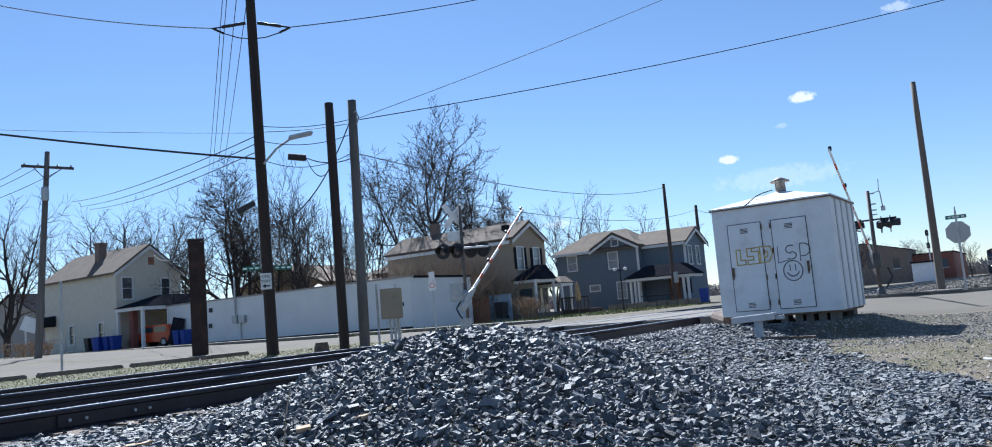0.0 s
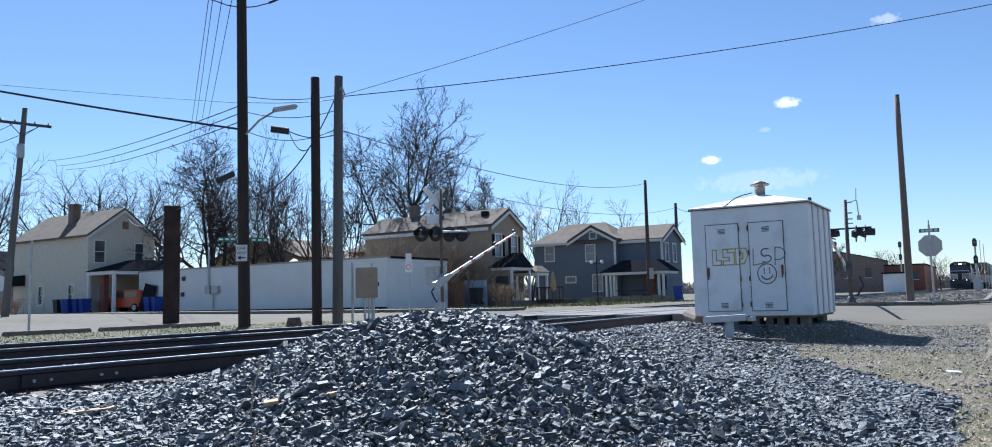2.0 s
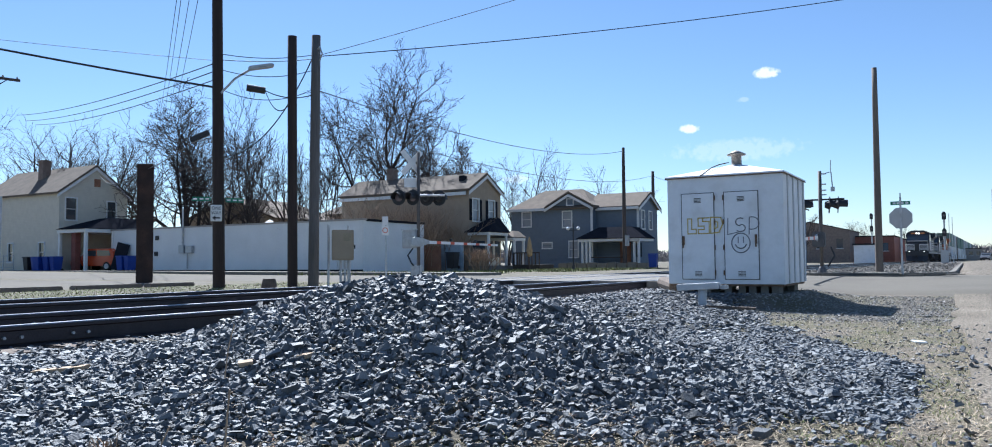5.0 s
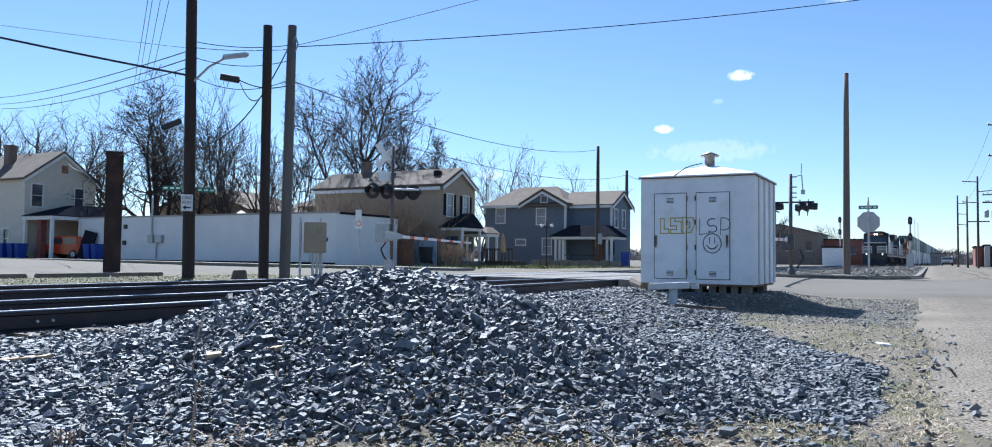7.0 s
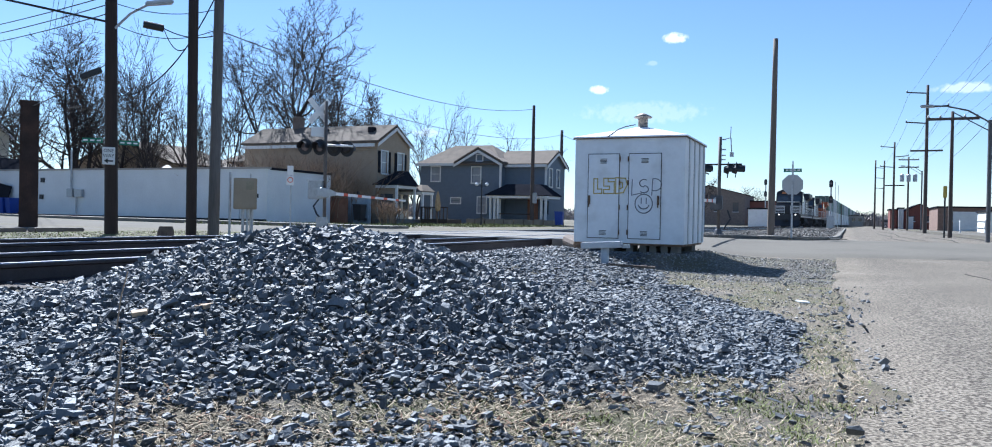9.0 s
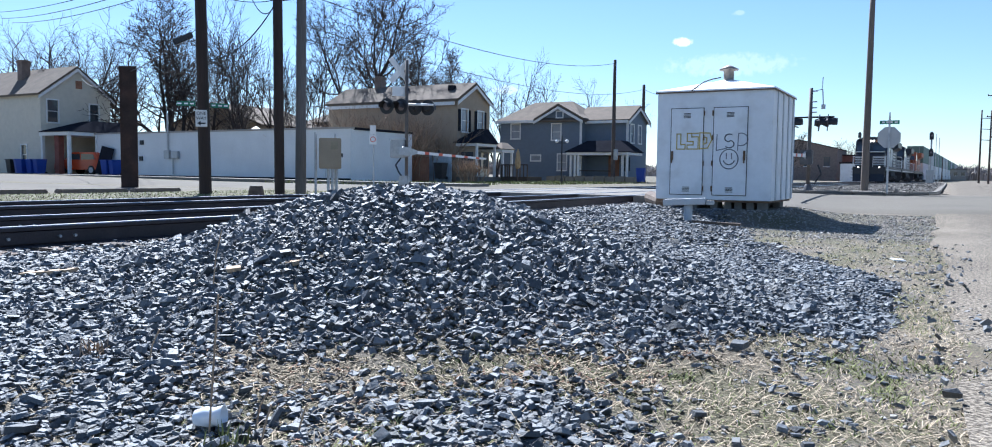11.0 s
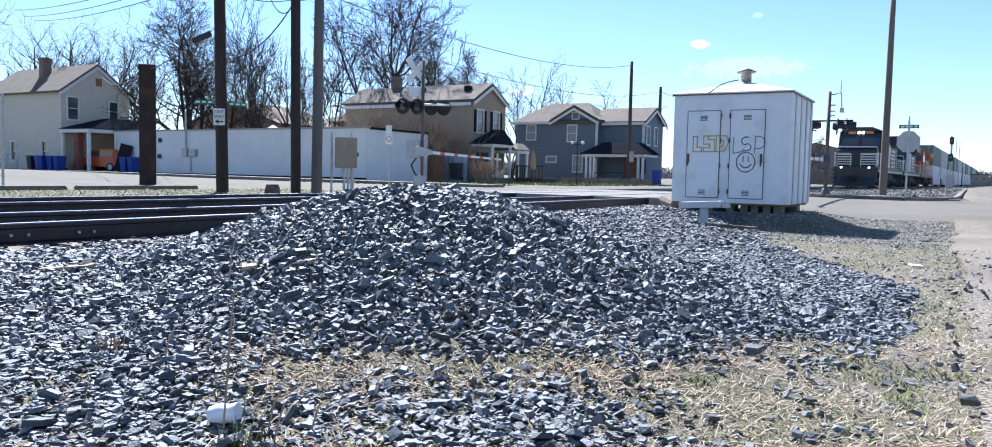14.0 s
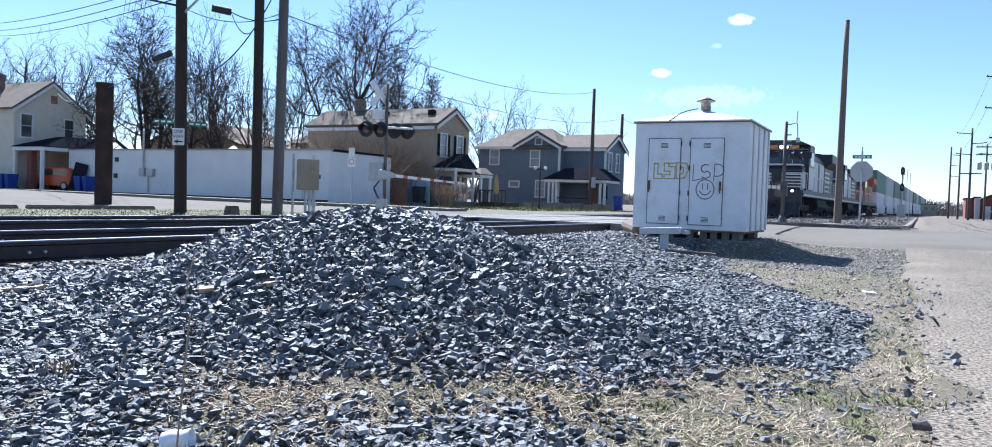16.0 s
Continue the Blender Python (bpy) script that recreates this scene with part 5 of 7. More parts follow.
plain_house("house", "dull tan gabled house half hidden behind the white building", -64, -52, 50, 58, 4.6, 6.6, 'y', TAN, ROOF_TAN, [('y', 50, -60, -59, 2.6, 4.0), ('y', 50, -56, -55, 2.6, 4.0)])
plain_house("house", "brown flat-looking house behind the bare trees", -58, -46, 62, 72, 5.6, 7.0, 'x', mat("brown_wall", (0.25, 0.19, 0.15), 0.85), ROOF_TAN, [('y', 62, -53, -52, 3.4, 4.8)])
plain_house("house", "blue-grey house at the end of the row", -21.0, -13.5, 75, 84, 5.6, 7.4, 'y', mat("blue_siding", (0.11, 0.16, 0.24), 0.75, wave=('Z', 0.12)), ROOF_TAN, [('y', 75, -19.5, -18.7, 3.4, 4.8), ('y', 75, -19.5, -18.7, 0.9, 2.3), ('y', 75, -17, -16.2, 3.4, 4.8)])
plain_house("house", "pale weathered house far behind the lot", -92, -82, 40, 50, 4.5, 6.5, 'y', FAR_WALL, ROOF_DARK, [('y', 40, -88, -87, 1.0, 2.4)])

# brown board fence and blue-grey gate between the white building and the tan house
fence = thing("board_fence", "rust-brown board fence panel by the tan house", "fence")
for i in range(14):
    x = -30.95 + i * 0.14
    part("board", Soup().box(x, x + 0.132, 42.2, 42.24, 0.0, 1.62 + 0.02 * (i % 3)), PLANK, fence)
sf = thing("metal_fence", "pale blue metal fence panel", "fence")
for i in range(11):
    part("panel", Soup().box(-29.55 + i * 0.16, -29.4 + i * 0.16, 43.0, 43.03, 0.0, 1.75), mat("pale_blue_metal", (0.35, 0.42, 0.48), 0.6), sf)


# ---------------------------------------------------------------- bins, car
def bin_thing(x, y, rz, label="blue plastic wheeled bin beside the carport", material=BIN_BLUE):
    b = thing("wheelie_bin", label, "bin", pose(x, y, 0.18, 0, 0, rz), group="wheeled bins")
    part("tub", Soup().add([(-0.25, -0.27, 0.05), (0.25, -0.27, 0.05), (0.25, 0.27, 0.05), (-0.25, 0.27, 0.05), (-0.31, -0.36, 1.0), (0.31, -0.36, 1.0), (0.31, 0.36, 1.0), (-0.31, 0.36, 1.0)],
                           [(3, 2, 1, 0), (4, 5, 6, 7), (0, 1, 5, 4), (1, 2, 6, 5), (2, 3, 7, 6), (3, 0, 4, 7)]), material, b, bevel=0.02)
    part("lid", Soup().box(-0.33, 0.33, -0.40, 0.38, 1.003, 1.07), material, b, bevel=0.02)
    for sx in (-1, 1):
        part("wheel", Soup().tube((sx * 0.24, 0.30, 0.10), (sx * 0.30, 0.30, 0.10), 0.1, n=12), TYRE, b)
    return b


b0 = bin_thing(-57.5, 32.6, 10)
for x, y, rz in ((-58.3, 32.9, -8), (-56.8, 32.9, 4), (-56.1, 33.0, -5), (-51.2, 34.9, 5), (-50.5, 35.0, -6), (-19.6, 55.9, 10)):
    copy_thing(b0, pose(x, y, 0.18 if y < 40 else 0.05, 0, 0, rz))
bin_thing(-59.3, 32.9, 0, "dark plastic wheeled bin by the house wall", BLACK)
bin_thing(-28.3, 42.5, 0, "black plastic bin by the fence", BLACK)
solo("leaning_board", Soup().box(-0.55, 0.55, -0.03, 0.03, 0, 2.0, pose(-52.1, 35.0, 0.2, -8, 12, 10)), ROOF_DARK, "dark board leaning at the building corner", "board")


def car(name, label, paint, m, L=4.1, W=1.75, H=1.6):
    """A boxy hatchback: nose at -Y of its own space."""
    c = thing(name, label, "car", m)
    prof = [(-L / 2, 0.35), (-L / 2, 0.75), (-L / 2 + 0.15, 0.92), (-L / 2 + 0.95, 1.02), (-L / 2 + 1.45, H - 0.06), (-L / 2 + 1.8, H), (L / 2 - 0.4, H), (L / 2 - 0.12, H - 0.25), (L / 2 - 0.03, 0.95), (L / 2, 0.6), (L / 2 - 0.05, 0.32)]
    part("body", Soup().prism(prof, -W / 2, W / 2, 'x'), paint, c, bevel=0.05)
    for sx in (-1, 1):
        x = sx * (W / 2 + 0.004)
        part("side_window", Soup().prism([(-L / 2 + 1.15, 1.06), (-L / 2 + 1.55, H - 0.13), (0.35, H - 0.13), (0.35, 1.06)], x, x + sx * 0.01, 'x'), GLASS, c)
        part("side_window", Soup().prism([(0.45, 1.06), (0.45, H - 0.13), (L / 2 - 0.5, H - 0.15), (L / 2 - 0.35, 1.08)], x, x + sx * 0.01, 'x'), GLASS, c)
        for y in (-L / 2 + 0.75, L / 2 - 0.72):
            w = part("wheel", Soup().tube((sx * (W / 2 - 0.2), y, 0.32), (sx * (W / 2 + 0.012), y, 0.32), 0.32, n=20), TYRE, c)
            part("rim", Soup().tube((sx * (W / 2 + 0.013), y, 0.32), (sx * (W / 2 + 0.025), y, 0.32), 0.2, n=10), ALU, w)
        part("tail_lamp", Soup().box(sx * (W / 2 - 0.2) - 0.1, sx * (W / 2 - 0.2) + 0.1, L / 2 - 0.02, L / 2 + 0.02, 0.85, 1.15), SIGN_RED, c)
        part("headlight", Soup().box(sx * (W / 2 - 0.28) - 0.18, sx * (W / 2 - 0.28) + 0.18, -L / 2 - 0.012, -L / 2 + 0.03, 0.62, 0.78), SIGN_WHITE, c)
    part("windscreen", Soup().add([(-W / 2 + 0.12, -L / 2 + 0.99, 1.06), (W / 2 - 0.12, -L / 2 + 0.99, 1.06), (W / 2 - 0.18, -L / 2 + 1.40, H - 0.10), (-W / 2 + 0.18, -L / 2 + 1.40, H - 0.10)], [(0, 1, 2, 3)]), GLASS, c)
    part("rear_window", Soup().box(-W / 2 + 0.2, W / 2 - 0.2, L / 2 - 0.09, L / 2 - 0.03, 1.02, H - 0.28), GLASS, c)
    part("bumper", Soup().box(-W / 2 + 0.05, W / 2 - 0.05, -L / 2 - 0.04, -L / 2 + 0.1, 0.3, 0.5).box(-W / 2 + 0.05, W / 2 - 0.05, L / 2 - 0.1, L / 2 + 0.04, 0.3, 0.5), BLACK, c, bevel=0.02)
    return c


car("hatchback_car", "orange-red compact hatchback parked in the carport", CAR_RED, pose(-54.9, 35.7, 0.2, 0, 0, -78))
SUV = car("car", "silver car driving on the road beside the railway", CAR_SILVER, pose(2.5, 150, 0.0, 0, 0, 0), 4.6, 1.85, 1.65)
w0 = car("parked_car", "white car parked in the far lot", TRAIN_WHITE, pose(25, 92, 0.0, 0, 0, 80), 4.4, 1.8, 1.45)

# timber wheel stops and verge
for i, (y0, y1) in enumerate(((6.9, 8.7), (9.0, 10.9), (11.2, 13.0), (13.2, 14.6))):
    solo("wheel_stop", Soup().box(-18.5, -18.2, y0, y1, -0.02, 0.10), POLE_PALE, "old timber wheel stop along the lot edge", "wheel stop", bevel=0.03, group="wheel stops")
solo("stump", Soup().lathe([(0.2, -0.1), (0.17, 0.15), (0.14, 0.24)], 10, (-13.9, 13.2, 0)), TIE, "short brown stump by the pole", "stump")


# ---------------------------------------------------------------- bare trees
SEGS = (0, 6, 5, 4, 2)


def branch(trunk, crown, start, direction, length, radius, level, rng, spread, fine):
    """A limb that bends upwards, tapers, and carries side branches along its length; level 4 is a bare twig."""
    d = Vector(direction).normalized()
    p = Vector(start)
    n = SEGS[level]
    tip = max(radius * (0.22 if level < 3 else 0.5), 0.010)
    soup = trunk if level < 2 else crown
    sides = (7, 6, 4, 3, 3)[level]
    wob = (0.0, 0.16, 0.20, 0.24, 0.26)[level]
    for i in range(n):
        a, b = i / n, (i + 1) / n
        d = (d + Vector((rng.gauss(0, wob), rng.gauss(0, wob), rng.gauss(0, wob) + (0.10 if level < 3 else 0.05)))).normalized()
        q = p + d * (length / n)
        soup.tube(p, q, radius + (tip - radius) * a, radius + (tip - radius) * b, sides, caps=False)
        p = q
        if level >= fine:
            continue
        count = (3 if level == 1 else 2) if i else 1
        for k in range(count):
            side = Vector((rng.gauss(0, 1), rng.gauss(0, 1), rng.gauss(0.1, 0.6)))
            side = (side - d * side.dot(d)).normalized()
            out_d = d * rng.uniform(0.7, 1.15) + side * spread * rng.uniform(0.75, 1.15)
            r = radius + (tip - radius) * b
            kid = length * (0.60 if level < 3 else 0.68) * (1 - 0.5 * b) * rng.uniform(0.7, 1.15)
            branch(trunk, crown, p, out_d, kid, max(r * rng.uniform(0.45, 0.65), 0.015), level + 1, rng, spread, fine)


def tree(x, y, height, seed, label, trunks=1, spread=0.75, depth=5, radius=None, name="bare_tree", z=0.0):
    """A bole that parts into limbs; trunks tells how many limbs leave it, depth how finely they branch."""
    rng = random.Random(seed)
    t = thing(name, label, "tree", pose(x, y, z, 0, 0, rng.uniform(0, 360)))
    a, b = Soup(), Soup()
    r = radius or height * 0.02
    limbs = trunks + 2
    height *= 0.9
    bole = height * (0.15 if spread > 0.6 else 0.08)
    a.lathe([(r * 1.5, -0.3), (r * 1.12, 0.25), (r, bole * 0.6), (r * 0.92, bole + 0.1)], 9)
    turn = rng.uniform(0, 6.28)
    for k in range(limbs):
        ang = turn + 6.283 * k / limbs + rng.uniform(-0.5, 0.5)
        tilt = spread * rng.uniform(0.55, 1.0) if k else 0.12
        start = (0.3 * r * math.cos(ang), 0.3 * r * math.sin(ang), bole * rng.uniform(0.75, 1.0))
        branch(a, b, start, (math.cos(ang) * tilt, math.sin(ang) * tilt, 1), (height - bole) * (rng.uniform(0.78, 0.95) if k else 1.0), r * (0.54 if k else 0.7), 1, rng, spread, depth - 2)
    part("trunk", a, BARK, t, "dark grey-brown trunk and limbs")
    cr = part("crown", b, TWIG, t, "leafless twigs")
    tagged(cr, kind="stuff")
    return t


def shrub(x, y, h, w, n, seed, label, z=0.0):
    rng = random.Random(seed)
    s = Soup()
    for i in range(n):
        a = rng.uniform(0, 2 * math.pi)
        r = rng.random() ** 0.5 * w * 0.45
        p = Vector((r * math.cos(a), r * math.sin(a), 0))
        d = Vector((math.cos(a) * 0.25 + rng.uniform(-0.3, 0.3), math.sin(a) * 0.25 + rng.uniform(-0.3, 0.3), 1)).normalized()
        L = h * rng.uniform(0.55, 1.0)
        q = p + d * L * 0.5
        s.tube(p, q, 0.03, 0.02, 3, caps=False)
        for k in range(4):
            e = (d + Vector((rng.uniform(-0.7, 0.7), rng.uniform(-0.7, 0.7), rng.uniform(-0.2, 0.4)))).normalized()
            q2 = q + e * L * 0.3
            s.tube(q, q2, 0.018, 0.012, 3, caps=False)
            for j in range(3):
                e2 = (e + Vector((rng.uniform(-0.8, 0.8), rng.uniform(-0.8, 0.8), rng.uniform(-0.3, 0.5)))).normalized()
                s.tube(q2, q2 + e2 * L * 0.22, 0.01, 0.006, 3, caps=False)
    ob = thing("bare_shrub", label, "shrub", pose(x, y, z))
    tagged(part("brushwood", s, SHRUB, ob), kind="stuff")
    return ob


def at(az, d):
    x, y, _ = polar(az, d)
    return x, y


BIG = "large leafless spreading tree behind the houses"
tree(*at(38.2, 66), 16.4, 3, BIG, trunks=3, spread=0.75, depth=6, radius=0.32)
tree(*at(34.7, 74), 12.5, 9, BIG, trunks=2, spread=0.7, depth=6, radius=0.25)
tree(*at(51.9, 70), 15.0, 5, BIG, trunks=2, spread=1.0, depth=6, radius=0.36)
tree(*at(49.4, 74), 12.5, 25, BIG, trunks=2, spread=0.85, depth=6, radius=0.24)
tree(*at(56.6, 80), 13.5, 26, BIG, trunks=2, spread=0.9, depth=5, radius=0.25)
tree(*at(47.2, 66), 12.5, 6, "slender leafless tree behind the white building", trunks=3, spread=0.5, depth=5, radius=0.16)
tree(*at(44.9, 72), 13.0, 16, "slender leafless tree behind the white building", trunks=3, spread=0.5, depth=5, radius=0.16)
tree(*at(42.6, 70), 12.0, 21, "slender leafless tree behind the white building", trunks=2, spread=0.5, depth=5, radius=0.15)
tree(*at(54.6, 78), 12.0, 12, BIG, trunks=2, spread=0.8, depth=5, radius=0.25)
tree(*at(58.6, 85), 15.0, 7, BIG, trunks=1, spread=0.8, depth=5, radius=0.35)
tree(*at(61.6, 90), 14.0, 8, BIG, trunks=2, spread=0.8, depth=5, radius=0.3)
tree(*at(65.5, 85), 15.0, 10, BIG, trunks=2, spread=0.8, depth=5, radius=0.3)
tree(*at(29.6, 92), 13.5, 11, "leafless tree between the houses", trunks=2, spread=0.6, depth=5, radius=0.2)
tree(*at(26.9, 95), 12.0, 13, "leafless tree between the houses", trunks=1, spread=0.7, depth=5, radius=0.2)
tree(*at(22.2, 110), 13.0, 14, "leafless tree behind the slate-blue house", trunks=1, spread=0.8, depth=5, radius=0.2)
tree(*at(7.0, 190), 9.0, 15, "small leafless tree beyond the tracks", trunks=2, spread=0.8, depth=5, radius=0.15)
tree(*at(5.6, 200), 9.0, 17, "small leafless tree beyond the tracks", trunks=2, spread=0.8, depth=5, radius=0.15)
tree(*at(3.0, 210), 8.0, 18, "small leafless tree beyond the tracks", trunks=2, spread=0.8, depth=5, radius=0.15)
tree(*at(9.6, 120), 7.0, 19, "small leafless tree beyond the tracks", trunks=2, spread=0.8, depth=5, radius=0.12)
tree(*at(-8.6, 120), 6.0, 20, "small leafless tree by the far lot", trunks=2, spread=0.8, depth=4, radius=0.1)
for a, d, h, w, k in ((40.5, 56, 4.6, 3.5, 50), (38.6, 55.5, 5.4, 4.0, 60), (36.9, 52.5, 4.9, 3.6, 50), (34.9, 53.0, 4.7, 3.0, 36), (33.4, 53.0, 3.6, 2.2, 22), (31.4, 48.5, 1.6, 1.6, 40), (43.5, 53, 4.0, 3.5, 50)):
    shrub(*at(a, d), h, w, k, int(a * 10), "tangle of leafless brown shrubs against the tan house")
shrub(*at(64.5, 60), 1.2, 3.0, 60, 5, "low dry hedge by the lot", z=0.2)


# ---------------------------------------------------------------- yards
lp = thing("lamp_post", "slim black yard lamp post with two white lamps", "lamp post")
x, y = at(24.95, 50)
part("post", Soup().lathe([(0.09, 0), (0.08, 0.3), (0.045, 0.4), (0.04, 2.9), (0.02, 3.05)], 10, (x, y, 0)), BLACK, lp)
part("crossbar", Soup().tube((x - 0.35, y, 2.55), (x + 0.35, y, 2.55), 0.025, n=6), BLACK, lp)
for u in (-0.35, 0.35):
    part("lamp_globe", Soup().lathe([(0.04, 0), (0.11, 0.06), (0.12, 0.14), (0.05, 0.22)], 10, (x + u, y, 2.55)), SIGN_WHITE, lp, "white lamp globe")
x, y = at(28.1, 51.5)
um = thing("folded_umbrella", "folded tan patio umbrella beside the porch", "umbrella")
part("shaft", Soup().tube((x, y, 0), (x, y, 2.2), 0.03, n=8), TIE, um)
part("canopy", Soup().lathe([(0.03, 0.9), (0.16, 1.0), (0.2, 1.3), (0.12, 1.9), (0.03, 2.2)], 10, (x, y, 0)), mat("tan_canvas", (0.40, 0.27, 0.14), 0.9, var=0.3, scale=6), um, "folded tan canvas")
low = thing("planter_wall", "row of weathered concrete planter blocks before the porch", "low wall")
for i in range(9):
    part("block", Soup().box(-26.2 + i * 0.78, -25.5 + i * 0.78, 53.6, 54.0, -0.1, 0.45 + 0.05 * (i % 2)), CONCRETE, low, bevel=0.03)
dk = thing("porch_deck", "small brown timber deck with railing beside the tan house", "deck")
part("platform", Soup().box(-26.1, -24.1, 46.5, 48.6, 0.0, 0.4), TIE, dk)
for i in range(8):
    part("baluster", Soup().box(-26.05 + i * 0.27, -25.99 + i * 0.27, 46.5, 46.56, 0.4, 1.15), TIE, dk)
part("handrail", Soup().box(-26.1, -24.1, 46.48, 46.58, 1.15, 1.22), TIE, dk)
yf = thing("yard_fence", "low wire fence with pale posts along the cream house", "fence")
for i in range(9):
    x = -68.5 + i * 1.35
    part("post", Soup().tube((x, 30.9, 0.1), (x, 30.9, 1.35), 0.035, n=6), GALV, yf)
for z in (0.5, 0.9, 1.3):
    part("rail", Soup().tube((-68.5, 30.9, z), (-57.7, 30.9, z), 0.02, n=5), GALV, yf)


# ---------------------------------------------------------------- train
def bogie(parent, y, axles=3, x=0.0):
    b = part("bogie", Soup().box(-1.12, -0.98, y - 2.3, y + 2.3, 0.42, 0.78).box(0.98, 1.12, y - 2.3, y + 2.3, 0.42, 0.78).box(-1.0, 1.0, y - 0.4, y + 0.4, 0.5, 0.9), TRUCK, parent, "grimy steel bogie frame")
    for k in range(axles):
        yy = y + (k - (axles - 1) / 2) * (1.9 if axles == 3 else 1.8)
        for sx in (-1, 1):
            part("wheel", Soup().tube((sx * 0.70, yy, 0.50), (sx * 0.82, yy, 0.50), 0.50, n=18).tube((sx * 0.82, yy, 0.5), (sx * 1.16, yy, 0.5), 0.14, n=10), TRUCK, b)
    return b


def locomotive(name, label, main, band, nose_band, front=True):
    """Nose at y = 0, running towards -Y; rail head at z = 0."""
    L = 22.0
    lo = thing(name, label, "locomotive", group="locomotives")
    part("underframe", Soup().box(-1.5, 1.5, 0.5, L - 0.4, 1.25, 1.62), TRAIN_BLACK, lo)
    part("sill_stripe", Soup().box(-1.515, -1.503, 0.9, L - 0.8, 1.30, 1.40).box(1.503, 1.515, 0.9, L - 0.8, 1.30, 1.40), band, lo, "pale sill stripe")
    part("fuel_tank", Soup().prism([(-1.35, 1.2), (-1.45, 0.7), (-1.1, 0.32), (1.1, 0.32), (1.45, 0.7), (1.35, 1.2)], 8.2, 13.6, 'y'), TRUCK, lo, "fuel tank", bevel=0.03)
    bogie(lo, 4.2)
    bogie(lo, L - 4.0)
    # pilot and plough
    part("pilot", Soup().box(-1.45, 1.45, 0.32, 0.52, 0.62, 1.62), TRAIN_BLACK, lo)
    part("plough", Soup().prism([(0.35, 0.95), (0.0, 0.15), (0.12, 0.15), (0.5, 0.95)], -1.4, 1.4, 'x'), TRAIN_BLACK, lo, "black snow plough")
    part("coupler", Soup().box(-0.15, 0.15, -0.35, 0.35, 0.75, 1.0), TRUCK, lo, bevel=0.03)
    for x in (-0.55, -0.35, -0.18):
        part("air_hose", Soup().tube((x, 0.25, 0.95), (x - 0.05, 0.05, 0.5), 0.03, n=6), TRUCK, lo)
    for sx in (-1, 1):
        for i in range(4):
            part("step", Soup().box(sx * 1.42 - 0.2, sx * 1.42 + 0.2 if sx < 0 else 1.55, 0.42, 0.75, 0.45 + i * 0.3, 0.5 + i * 0.3), TRUCK, lo)
    # nose, cab and hoods
    nose = [(0.95, 1.63), (0.85, 2.75), (1.05, 3.0), (2.5, 3.12), (2.5, 1.63)]
    part("nose", Soup().prism(nose, -1.36, 1.36, 'x'), main, lo, bevel=0.08)
    for i, sx in [(k, e) for k in range(5) for e in (-1, 1)]:
        z = 1.78 + i * 0.18
        part("nose_stripe", Soup().box(sx * 0.82 - 0.5, sx * 0.82 + 0.5, 0.818 + (0.095 - 0.088 * (z - 1.63) / 1.12), 0.845 + (0.095 - 0.088 * (z - 1.63) / 1.12), z, z + 0.075), nose_band, lo, "pale nose stripe")
    part("nose_crest", Soup().box(-0.16, 0.16, 0.80, 0.826, 2.12, 2.42), BLACK, lo, "dark crest plate")
    cab = [(2.5, 1.63), (2.35, 3.1), (2.75, 4.05), (2.95, 4.38), (4.9, 4.45), (4.9, 1.63)]
    part("cab", Soup().prism(cab, -1.52, 1.52, 'x'), main, lo, "locomotive cab", bevel=0.06)
    part("cab_roof", Soup().prism([(-1.45, 4.40), (-0.8, 4.68), (0.8, 4.68), (1.45, 4.40)], 2.8, 4.95, 'y'), main, lo)
    for sx in (-1, 1):
        # windscreen pane lies on the sloping cab front
        def scr(x, k):
            return (x, 2.35 + 0.40 * k - 0.015, 3.1 + 0.95 * k + 0.006)
        part("windscreen", Soup().add([scr(sx * 0.12, 0.14), scr(sx * 1.35, 0.14), scr(sx * 1.30, 0.78), scr(sx * 0.12, 0.82)], [(0, 1, 2, 3)]), GLASS, lo, "dark windscreen pane")
        part("cab_window", Soup().box(sx * 1.525 - 0.006, sx * 1.525 + 0.006, 3.1, 4.6, 3.15, 3.95), GLASS, lo)
        part("ditch_light", Soup().tube((sx * 0.95, 0.30, 1.56), (sx * 0.95, 0.24, 1.56), 0.08, n=14), HEADLIGHT if front else GLASS, lo, "lit ditch light" if front else "")
        part("headlight", Soup().tube((sx * 0.14, 2.86, 4.27), (sx * 0.14, 2.72, 4.25), 0.11, n=14), HEADLIGHT if front else GLASS, lo, "lit round headlight" if front else "")
        part("number_board", Soup().box(sx * 0.62 - 0.26, sx * 0.62 + 0.26, 2.72, 2.80, 4.16, 4.36), AMBER if front else TRAIN_WHITE, lo, "lit number board")
        rail = Soup().path([(sx * 1.48, 0.5, 1.6), (sx * 1.48, 0.5, 2.65), (sx * 1.48, 2.2, 2.65), (sx * 1.48, 2.2, 1.62)], 0.022)
        part("handrail", rail, TRAIN_WHITE, lo, "white handrail")
        side = Soup().path([(sx * 1.5, 5.2, 2.55), (sx * 1.5, L - 0.8, 2.55)], 0.022)
        part("handrail", side, TRAIN_WHITE, lo)
        for i in range(9):
            part("stanchion", Soup().tube((sx * 1.5, 5.4 + i * 1.9, 1.62), (sx * 1.5, 5.4 + i * 1.9, 2.55), 0.02, n=6), TRAIN_WHITE, lo)
    for e in (-1, 1):
        part("front_rail", Soup().path([(e * 1.4, 0.42, 1.62), (e * 1.4, 0.42, 2.6), (e * 0.35, 0.42, 2.6), (e * 0.35, 0.42, 1.62)], 0.025), TRAIN_WHITE, lo)
